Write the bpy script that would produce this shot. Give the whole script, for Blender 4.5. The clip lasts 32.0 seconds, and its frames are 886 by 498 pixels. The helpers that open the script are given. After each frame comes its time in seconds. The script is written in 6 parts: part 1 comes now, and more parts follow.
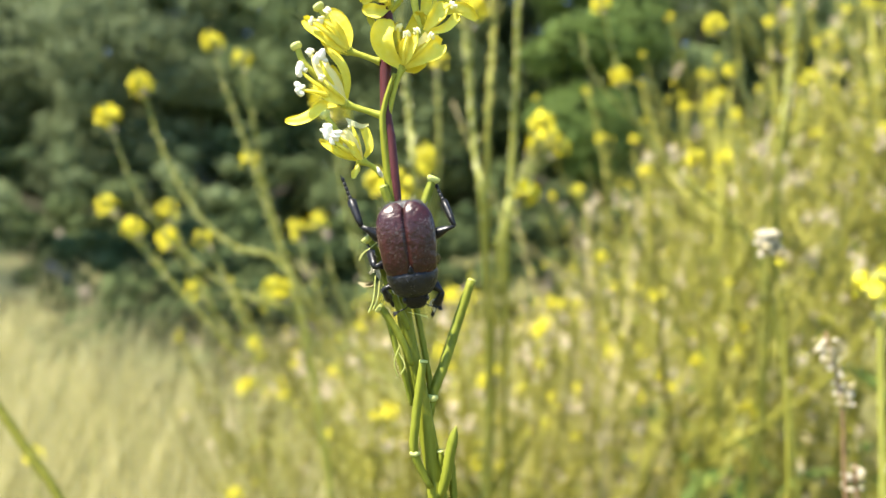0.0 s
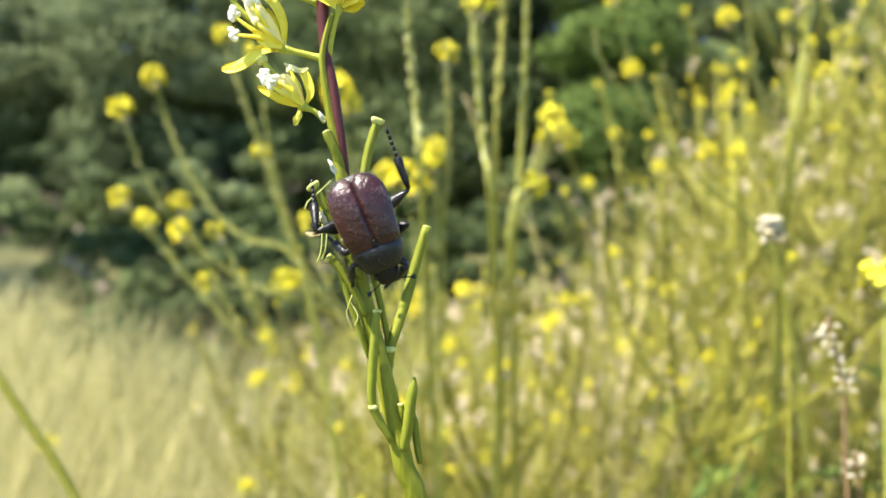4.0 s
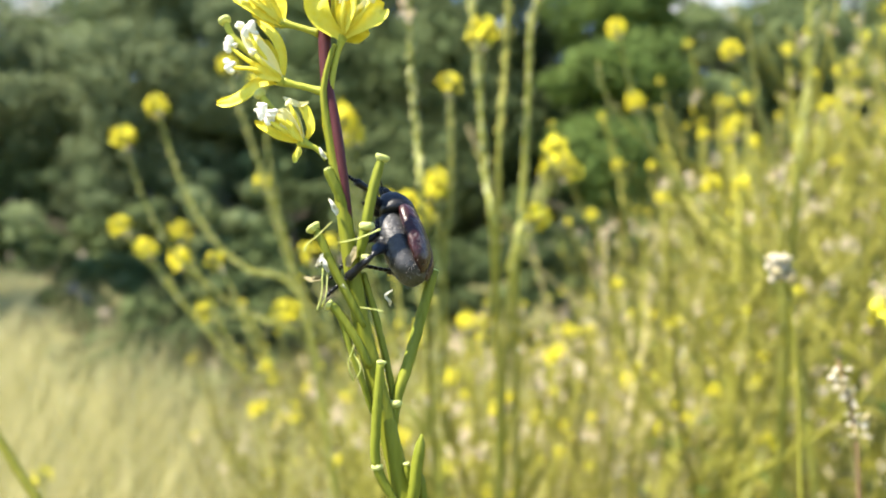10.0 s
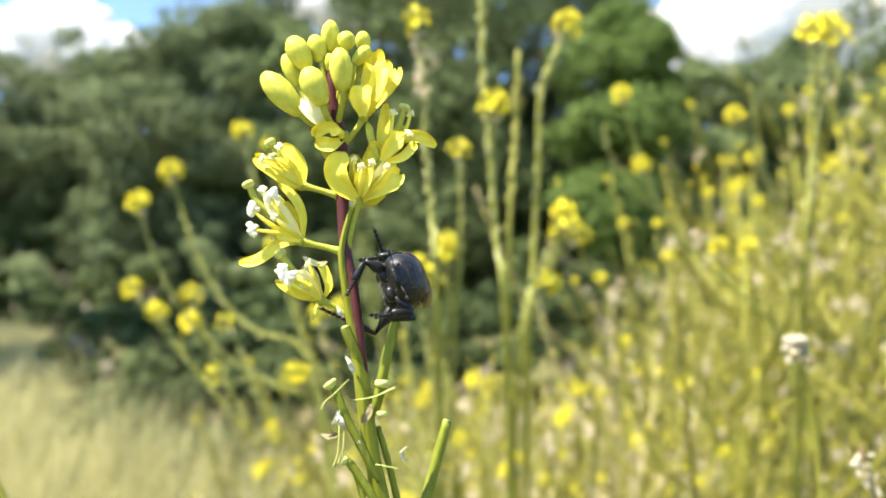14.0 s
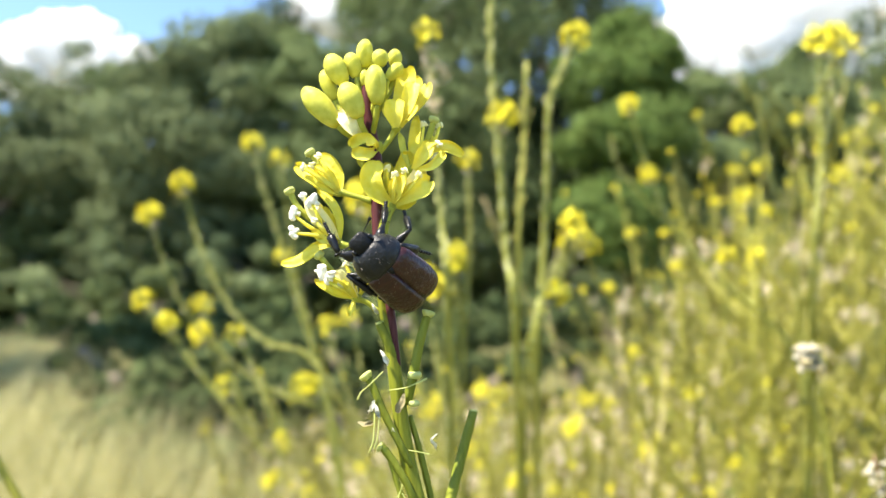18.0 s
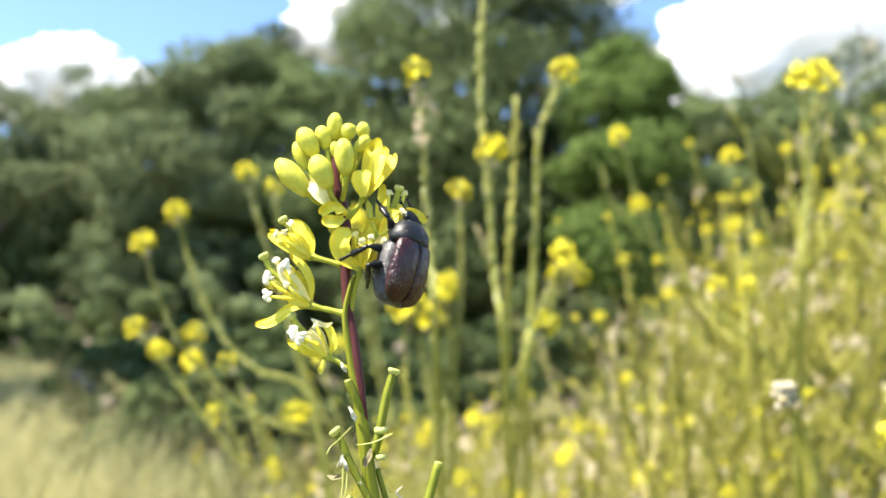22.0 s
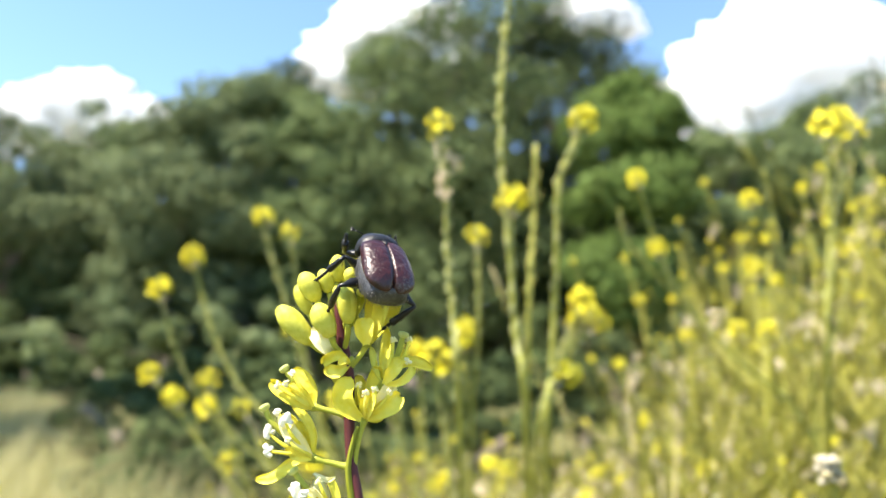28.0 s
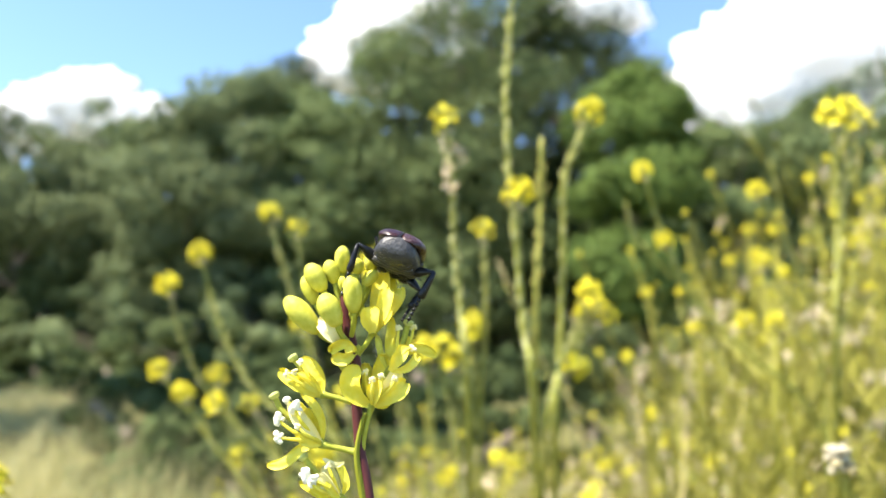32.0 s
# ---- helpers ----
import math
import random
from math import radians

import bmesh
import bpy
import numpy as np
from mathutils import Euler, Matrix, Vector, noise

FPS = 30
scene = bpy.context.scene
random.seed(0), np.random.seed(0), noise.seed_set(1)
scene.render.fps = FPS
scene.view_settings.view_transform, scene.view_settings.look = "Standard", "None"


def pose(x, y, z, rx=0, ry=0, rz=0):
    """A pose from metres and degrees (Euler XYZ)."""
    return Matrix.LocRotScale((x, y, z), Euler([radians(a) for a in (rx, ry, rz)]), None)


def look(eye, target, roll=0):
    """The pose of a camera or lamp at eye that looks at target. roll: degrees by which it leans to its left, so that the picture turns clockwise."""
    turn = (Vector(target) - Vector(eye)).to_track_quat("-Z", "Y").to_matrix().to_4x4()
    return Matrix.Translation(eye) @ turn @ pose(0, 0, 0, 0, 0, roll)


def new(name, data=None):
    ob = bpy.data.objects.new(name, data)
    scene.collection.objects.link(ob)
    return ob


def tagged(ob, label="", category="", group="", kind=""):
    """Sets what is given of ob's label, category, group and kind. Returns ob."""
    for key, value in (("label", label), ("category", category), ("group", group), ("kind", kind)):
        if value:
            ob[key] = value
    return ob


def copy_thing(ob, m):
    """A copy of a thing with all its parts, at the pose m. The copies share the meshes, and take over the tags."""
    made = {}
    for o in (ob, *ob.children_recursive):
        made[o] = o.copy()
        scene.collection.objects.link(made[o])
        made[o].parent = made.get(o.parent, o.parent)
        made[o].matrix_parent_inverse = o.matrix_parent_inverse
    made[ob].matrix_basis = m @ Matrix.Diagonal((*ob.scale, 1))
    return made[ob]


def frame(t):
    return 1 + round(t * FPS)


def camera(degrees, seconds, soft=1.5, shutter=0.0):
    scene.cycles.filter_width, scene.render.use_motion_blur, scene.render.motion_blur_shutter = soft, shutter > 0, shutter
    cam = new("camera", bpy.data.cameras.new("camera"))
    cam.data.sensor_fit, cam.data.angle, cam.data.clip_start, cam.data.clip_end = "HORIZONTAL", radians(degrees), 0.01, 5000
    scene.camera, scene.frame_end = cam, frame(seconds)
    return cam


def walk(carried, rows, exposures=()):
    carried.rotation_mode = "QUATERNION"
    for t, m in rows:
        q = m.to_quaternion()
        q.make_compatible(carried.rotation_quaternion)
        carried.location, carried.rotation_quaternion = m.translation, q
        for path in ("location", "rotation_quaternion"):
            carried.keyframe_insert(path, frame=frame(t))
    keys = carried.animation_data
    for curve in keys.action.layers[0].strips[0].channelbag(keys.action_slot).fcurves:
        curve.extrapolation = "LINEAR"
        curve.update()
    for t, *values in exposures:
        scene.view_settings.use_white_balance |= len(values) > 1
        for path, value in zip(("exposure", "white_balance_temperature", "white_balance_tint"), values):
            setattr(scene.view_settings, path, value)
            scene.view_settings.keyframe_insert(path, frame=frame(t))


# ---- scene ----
# A dark brown beetle climbs a flowering mustard stalk at the edge of a meadow, under summer sun.

# ---- camera ----
cam = camera(62.0, 32.0)
cam.data.dof.use_dof = True
cam.data.dof.focus_distance = 0.0625
cam.data.dof.aperture_fstop = 29.0


def view(x, y, z, turn, tilt, lean):
    """The camera's pose: level turn, upward tilt and lean in degrees."""
    return pose(x, y, z, 90 + tilt, 0, turn) @ pose(0, 0, 0, 0, 0, lean)


# seconds, place, turn, tilt, lean
PATH = [
    (0, 0.00012, 0.00046, 0.91787, 0.000, -2.000, -0.536),
    (0.5, 0.00137, -0.00047, 0.91806, 0.054, -1.902, -0.527),
    (1, 0.00228, 0.00120, 0.91626, 0.267, -2.002, -0.609),
    (1.5, 0.00084, 0.00160, 0.91438, 0.372, -2.167, -0.542),
    (2, 0.00171, 0.00184, 0.91392, 0.461, -2.314, -0.450),
    (2.5, 0.00168, 0.00172, 0.91428, 0.620, -2.429, -0.423),
    (3, 0.00264, 0.00079, 0.91408, 0.722, -2.404, -0.387),
    (3.5, 0.00358, -0.00023, 0.91496, 0.950, -2.374, -0.392),
    (5.5, 0.00281, 0.00116, 0.91400, 1.709, -1.604, -0.116),
    (6, 0.00353, 0.00341, 0.91381, 1.895, -1.715, -0.157),
    (6.2, 0.00325, 0.00508, 0.91485, 1.805, -1.742, -0.043),
    (6.4, 0.00189, 0.00452, 0.91401, 1.742, -1.771, -0.044),
    (6.5, 0.00182, 0.00237, 0.91302, 1.695, -1.796, -0.167),
    (7, 0.00080, 0.00332, 0.91305, 1.786, -1.917, -0.089),
    (7.5, 0.00203, 0.00275, 0.91364, 1.900, -1.828, -0.045),
    (8, 0.00341, 0.00451, 0.91477, 1.911, -1.659, -0.198),
    (8.5, 0.00312, 0.00273, 0.91584, 1.754, -1.360, -0.063),
    (9, 0.00332, 0.00186, 0.91662, 1.590, -0.800, 0.034),
    (9.5, 0.00389, 0.00280, 0.91687, 1.543, -0.408, 0.017),
    (10, 0.00416, 0.00378, 0.91661, 1.418, 0.006, 0.069),
    (10.5, 0.00376, 0.00269, 0.91773, 1.232, 0.421, 0.121),
    (11, 0.00337, 0.00219, 0.91810, 1.138, 0.967, 0.203),
    (11.5, 0.00284, 0.00126, 0.91917, 1.066, 1.436, 0.136),
    (12, 0.00295, 0.00037, 0.92004, 1.129, 1.907, 0.123),
    (12.5, 0.00345, 0.00104, 0.92090, 1.223, 2.300, -0.004),
    (13, 0.00254, 0.00120, 0.92190, 1.366, 2.858, 0.106),
    (13.5, 0.00215, 0.00162, 0.92269, 1.563, 3.449, 0.122),
    (14, 0.00064, 0.00110, 0.92334, 1.719, 4.025, 0.137),
    (14.5, 0.00137, 0.00073, 0.92258, 1.846, 4.342, 0.080),
    (16.5, 0.00083, 0.00130, 0.92277, 2.078, 4.575, -0.094),
    (17, -0.00082, -0.00037, 0.92374, 2.046, 4.655, -0.040),
    (17.5, -0.00077, -0.00130, 0.92373, 2.092, 4.738, -0.086),
    (18, -0.00094, -0.00086, 0.92316, 2.198, 4.849, -0.008),
    (18.5, -0.00101, -0.00127, 0.92295, 2.214, 4.919, -0.041),
    (19, -0.00032, -0.00274, 0.92295, 2.189, 4.931, -0.014),
    (19.5, -0.00014, -0.00394, 0.92343, 2.159, 5.008, 0.018),
    (20, 0.00095, -0.00500, 0.92391, 2.068, 5.309, -0.007),
    (20.5, 0.00210, -0.00513, 0.92490, 2.007, 5.546, -0.016),
    (21, 0.00226, -0.00562, 0.92585, 1.954, 5.859, 0.037),
    (21.5, 0.00245, -0.00550, 0.92617, 1.930, 6.289, 0.087),
    (22, 0.00210, -0.00486, 0.92630, 1.923, 6.674, 0.175),
    (22.5, 0.00120, -0.00499, 0.92687, 1.959, 6.931, 0.294),
    (23, 0.00176, -0.00576, 0.92773, 1.888, 7.181, 0.247),
    (23.5, 0.00043, -0.00535, 0.92863, 1.853, 7.395, 0.253),
    (24, -0.00125, -0.00486, 0.92905, 1.898, 7.773, 0.359),
    (24.5, -0.00278, -0.00533, 0.92905, 1.860, 8.307, 0.423),
    (25, -0.00386, -0.00384, 0.92943, 1.818, 8.972, 0.399),
    (25.3, -0.00627, -0.00327, 0.93078, 1.812, 9.227, 0.158),
    (25.5, -0.00401, -0.00306, 0.93129, 1.785, 9.480, 0.357),
    (27.5, -0.00156, -0.00150, 0.93440, 2.547, 9.268, 0.427),
    (28, -0.00229, -0.00203, 0.93461, 2.744, 9.214, 0.371),
    (28.5, -0.00307, -0.00414, 0.93540, 2.884, 9.162, 0.214),
    (29, -0.00283, -0.00474, 0.93510, 3.052, 9.186, 0.147),
    (29.5, -0.00259, -0.00440, 0.93468, 3.058, 9.119, 0.162),
    (30, -0.00284, -0.00336, 0.93421, 3.083, 8.967, 0.025),
    (30.5, -0.00221, -0.00315, 0.93437, 3.145, 8.801, -0.041),
    (30.7, -0.00250, -0.00273, 0.93429, 3.142, 8.823, -0.014),
    (31, -0.00100, -0.00211, 0.93370, 3.131, 8.842, -0.024),
    (31.5, -0.00173, -0.00151, 0.93402, 3.149, 8.838, -0.064),
    (32, -0.00269, -0.00219, 0.93408, 3.201, 8.814, -0.071),
]
walk(cam, [(r[0], view(*r[1:])) for r in PATH], exposures=[(0, 1.68), (32, 1.68)])

# ---- light ----
SUN_EL, SUN_DIR = 60.0, (-0.70, -0.36)  # high, from the left and behind the camera
world = bpy.data.worlds.new("sky")
scene.world = world
world.use_nodes = True
wn = world.node_tree
sky = wn.nodes.new("ShaderNodeTexSky")
sky.sky_type, sky.sun_disc = "NISHITA", False
sky.sun_elevation = radians(SUN_EL)
sky.sun_rotation = math.atan2(SUN_DIR[0], SUN_DIR[1])
sky.air_density, sky.dust_density, sky.ozone_density = 1.0, 0.15, 4.5
wn.links.new(sky.outputs[0], wn.nodes["Background"].inputs[0])
wn.nodes["Background"].inputs[1].default_value = 0.115
sun_data = bpy.data.lights.new("sun", "SUN")
sun_data.energy, sun_data.angle, sun_data.color = 5.3, radians(0.53), (1.0, 0.91, 0.78)
sun = new("sun", sun_data)
sd = Vector((*SUN_DIR, 0)).normalized() * math.cos(radians(SUN_EL)) + Vector((0, 0, math.sin(radians(SUN_EL))))
sun.matrix_world = look(sd * 50, (0, 0, 0))

# ---- materials ----


def surface(name, base, other, rough=0.6, scale=400.0, bump=0.0, leafy=0.0, mix=0.5, spec=0.22, coat=0.0, fine=6.0, vary=0.0, metal=0.0, stretch=(1, 1, 1), bias=0.5):
    """Two colours mixed by noise at two scales, with bump; leafy lets light through thin tissue."""
    m = bpy.data.materials.new(name)
    m.use_nodes = True
    n, k = m.node_tree.nodes, m.node_tree.links
    b = n["Principled BSDF"]
    co = n.new("ShaderNodeTexCoord")
    mp = n.new("ShaderNodeMapping")
    mp.inputs["Scale"].default_value = stretch
    k.new(co.outputs["Object"], mp.inputs[0])
    big, small = n.new("ShaderNodeTexNoise"), n.new("ShaderNodeTexNoise")
    big.inputs["Scale"].default_value, small.inputs["Scale"].default_value = scale, scale * fine
    big.inputs["Detail"].default_value = small.inputs["Detail"].default_value = 3
    for t in (big, small):
        k.new(mp.outputs[0], t.inputs["Vector"])
    add = n.new("ShaderNodeMath")
    add.operation = "MULTIPLY_ADD"
    add.inputs[1].default_value, add.inputs[2].default_value = 0.55, 0.0
    k.new(big.outputs[0], add.inputs[0])
    add2 = n.new("ShaderNodeMath")
    add2.operation = "MULTIPLY_ADD"
    add2.inputs[1].default_value = 0.45
    k.new(small.outputs[0], add2.inputs[0])
    k.new(add.outputs[0], add2.inputs[2])
    ramp = n.new("ShaderNodeMapRange")
    ramp.inputs[1].default_value, ramp.inputs[2].default_value = bias - 0.28 * mix, bias + 0.28 * mix
    k.new(add2.outputs[0], ramp.inputs[0])
    col = n.new("ShaderNodeMix")
    col.data_type = "RGBA"
    col.inputs[6].default_value, col.inputs[7].default_value = (*base, 1), (*other, 1)
    k.new(ramp.outputs[0], col.inputs[0])
    out = col.outputs[2]
    if vary:
        for src, seed in (("ShaderNodeObjectInfo", 0), ("ShaderNodeNewGeometry", 1)):
            inf = n.new(src)
            hs = n.new("ShaderNodeHueSaturation")
            mr = n.new("ShaderNodeMapRange")
            mr.inputs[3].default_value, mr.inputs[4].default_value = 1 - vary, 1 + vary
            k.new(inf.outputs["Random" if seed == 0 else "Random Per Island"], mr.inputs[0])
            k.new(mr.outputs[0], hs.inputs["Value"])
            k.new(out, hs.inputs["Color"])
            out = hs.outputs[0]
    k.new(out, b.inputs["Base Color"])
    b.inputs["Roughness"].default_value = rough
    b.inputs["Specular IOR Level"].default_value = spec
    b.inputs["Coat Weight"].default_value = coat
    b.inputs["Coat Roughness"].default_value = 0.25
    b.inputs["Metallic"].default_value = metal
    if bump:
        bp = n.new("ShaderNodeBump")
        bp.inputs["Strength"].default_value = bump
        bp.inputs["Distance"].default_value = 0.3 / (scale * fine)
        k.new(small.outputs[0], bp.inputs["Height"])
        k.new(bp.outputs[0], b.inputs["Normal"])
    if leafy:
        tr = n.new("ShaderNodeBsdfTranslucent")
        k.new(out, tr.inputs[0])
        mx = n.new("ShaderNodeMixShader")
        mx.inputs[0].default_value = leafy
        k.new(b.outputs[0], mx.inputs[1])
        k.new(tr.outputs[0], mx.inputs[2])
        k.new(mx.outputs[0], n["Material Output"].inputs[0])
    return m


PETAL = surface("petal yellow", (0.88, 0.775, 0.03), (0.94, 0.875, 0.18), 0.5, 300, 0.6, 0.28, 0.8)
PETAL_PALE = surface("faded petal", (0.93, 0.87, 0.34), (0.95, 0.92, 0.68), 0.5, 500, 0.25, 0.3, 0.9)
BUD = surface("bud green yellow", (0.55, 0.54, 0.042), (0.75, 0.72, 0.13), 0.55, 350, 0.2, 0.22, 0.7)
STALK = surface("stalk green", (0.34, 0.37, 0.03), (0.48, 0.49, 0.08), 0.5, 500, 0.7, 0.15, 0.8)
PURPLE = surface("purple stem", (0.048, 0.011, 0.014), (0.115, 0.037, 0.036), 0.42, 900, 0.3, 0.0, 0.8, 0.16, stretch=(1, 1, 0.15))
STEM = surface("stem green", (0.14, 0.162, 0.010), (0.262, 0.272, 0.027), 0.5, 600, 0.7, 0.1, 0.8, stretch=(1, 1, 0.12))
POD = surface("pod green", (0.118, 0.15, 0.010), (0.255, 0.272, 0.031), 0.5, 500, 0.7, 0.12, 0.8, stretch=(1, 1, 0.2))
STIGMA = surface("stigma", (0.5, 0.54, 0.12), (0.62, 0.65, 0.25), 0.5, 1500, 0.3, 0.2)
ANTHER = surface("anther", (0.88, 0.85, 0.62), (0.95, 0.94, 0.86), 0.6, 1500, 0.4, 0.2)
ELYTRA = surface("wing case brown", (0.0055, 0.0024, 0.0026), (0.050, 0.0122, 0.0115), 0.33, 420, 1.0, 0, 0.85, 0.32, 0.20, 5, bias=0.47)
BLACK = surface("beetle black", (0.0028, 0.003, 0.0034), (0.012, 0.0122, 0.013), 0.46, 800, 1.0, 0, 0.6, 0.20, 0.05, 5)
GREY = surface("beetle grey", (0.013, 0.0132, 0.0142), (0.062, 0.0615, 0.063), 0.44, 700, 1.0, 0, 0.6, 0.45, 0.05, 5, stretch=(1, 2.2, 1))
SHIELD = surface("pronotum grey black", (0.004, 0.0042, 0.0047), (0.0155, 0.0162, 0.018), 0.42, 800, 1.0, 0, 0.6, 0.28, 0.08, 5)
WILTED = surface("shrivelled petal", (0.62, 0.60, 0.44), (0.86, 0.85, 0.76), 0.6, 900, 0.6, 0.45, 0.9)
BRISTLE = surface("pale bristles", (0.14, 0.13, 0.115), (0.28, 0.26, 0.23), 0.5, 900)
LEG = surface("leg black", (0.004, 0.004, 0.005), (0.012, 0.012, 0.0125), 0.35, 900, 0.5, 0, 0.9, 0.25, 0.15)
W_STEM = surface("weed stem", (0.138, 0.142, 0.012), (0.285, 0.27, 0.048), 0.5, 60, 0.2, 0.15, 0.9, vary=0.4)
NEAR_STEM = surface("near weed stem", (0.22, 0.235, 0.03), (0.35, 0.35, 0.085), 0.5, 60, 0.2, 0.2, 0.9, vary=0.12)
NEAR_POD = surface("near weed pods", (0.27, 0.29, 0.06), (0.56, 0.55, 0.28), 0.55, 150, 0.2, 0.2, 0.9, vary=0.15)
W_POD = surface("weed pods", (0.16, 0.16, 0.018), (0.40, 0.37, 0.10), 0.55, 150, 0.2, 0.2, 0.9, vary=0.3)
W_PETAL = surface("weed petals", (0.82, 0.73, 0.018), (0.87, 0.81, 0.09), 0.5, 150, 0.2, 0.3, 0.8, vary=0.08)
W_CALYX = surface("weed flower stalks", (0.28, 0.31, 0.05), (0.44, 0.42, 0.12), 0.5, 200, 0.2, 0.2, 0.8, vary=0.1)
W_LEAF = surface("weed leaf", (0.055, 0.1, 0.016), (0.12, 0.165, 0.032), 0.55, 60, 0.2, 0.3, 0.9, vary=0.2)
DRY = surface("dry stalk", (0.25, 0.21, 0.10), (0.38, 0.33, 0.175), 0.7, 80, 0.3, 0.15, 0.9, vary=0.2)
RUST = surface("rusty stalk", (0.16, 0.09, 0.045), (0.26, 0.17, 0.09), 0.6, 200, 0.3, 0.1, 0.9)
SPENT = surface("faded florets", (0.66, 0.55, 0.38), (0.85, 0.77, 0.60), 0.7, 300, 0.3, 0.3, 0.8, vary=0.15)
CREAM = surface("cream seed fluff", (0.52, 0.46, 0.31), (0.66, 0.6, 0.47), 0.7, 300, 0.4, 0.3, 0.8)
GRASS = surface("meadow grass", (0.46, 0.435, 0.18), (0.63, 0.585, 0.315), 0.6, 3, 0.0, 0.42, 0.8, vary=0.15)
# a darkened grass green that stands for shadow in the gaps between stems
UNDER_SHADE = surface("undergrowth with painted shade", (0.036, 0.036, 0.011), (0.09, 0.082, 0.025), 0.6, 3, 0.0, 0.3, 0.8, vary=0.3)
GRASS_GREEN = surface("green grass", (0.27, 0.275, 0.068), (0.42, 0.40, 0.135), 0.6, 3, 0.0, 0.42, 0.8, vary=0.25)
SOIL = surface("meadow ground", (0.07, 0.075, 0.028), (0.14, 0.13, 0.055), 0.9, 0.7, 0.4, 0, 0.9, 0.1, fine=25)
BARK = surface("bark", (0.10, 0.08, 0.06), (0.20, 0.17, 0.13), 0.9, 6, 0.6, 0, 0.9, 0.2)
# leaf colour lowered so that it carries the shade at the wood's foot
LEAF_DARK_SHADE = surface("tree leaves dark with shade", (0.056, 0.081, 0.031), (0.111, 0.142, 0.053), 0.8, 1.3, 0, 0.27, 0.5, spec=0.08, vary=0.24)
LEAF_MID = surface("tree leaves", (0.098, 0.138, 0.056), (0.188, 0.232, 0.098), 0.8, 1.3, 0, 0.34, 0.5, spec=0.08, vary=0.24)
LEAF_PALE = surface("tree leaves pale", (0.126, 0.168, 0.080), (0.233, 0.277, 0.136), 0.8, 1.3, 0, 0.34, 0.5, spec=0.08, vary=0.24)
LEAF_LIGHT = surface("tree leaves light", (0.072, 0.115, 0.026), (0.125, 0.175, 0.05), 0.8, 1.3, 0, 0.25, 0.5, spec=0.08, vary=0.24)
CLOUD = surface("cloud", (0.96, 0.96, 0.97), (0.98, 0.98, 0.98), 1.0, 0.01, 0, 0.5, 0.8, 0.0)
WHITE_WING = surface("white wing", (0.85, 0.86, 0.82), (0.93, 0.93, 0.90), 0.7, 300, 0.1, 0.3)

# worn grey scales on the wing cases, in specks and patches
nt = ELYTRA.node_tree
bsdf = nt.nodes["Principled BSDF"]
under = bsdf.inputs["Base Color"].links[0].from_socket
place = nt.nodes.new("ShaderNodeTexCoord")
speck, patch = nt.nodes.new("ShaderNodeTexNoise"), nt.nodes.new("ShaderNodeTexNoise")
speck.inputs["Scale"].default_value, patch.inputs["Scale"].default_value = 5200, 620
cover = nt.nodes.new("ShaderNodeMath")
cover.operation = "MULTIPLY"
dust = nt.nodes.new("ShaderNodeMapRange")
dust.inputs[1].default_value, dust.inputs[2].default_value, dust.inputs[4].default_value = 0.30, 0.42, 0.45
tint = nt.nodes.new("ShaderNodeMix")
tint.data_type = "RGBA"
tint.inputs[7].default_value = (0.13, 0.115, 0.105, 1)
for tex in (speck, patch):
    nt.links.new(place.outputs["Object"], tex.inputs["Vector"])
nt.links.new(speck.outputs[0], cover.inputs[0])
nt.links.new(patch.outputs[0], cover.inputs[1])
nt.links.new(cover.outputs[0], dust.inputs[0])
nt.links.new(dust.outputs[0], tint.inputs[0])
nt.links.new(under, tint.inputs[6])
nt.links.new(tint.outputs[2], bsdf.inputs["Base Color"])

# ---- mesh helpers ----


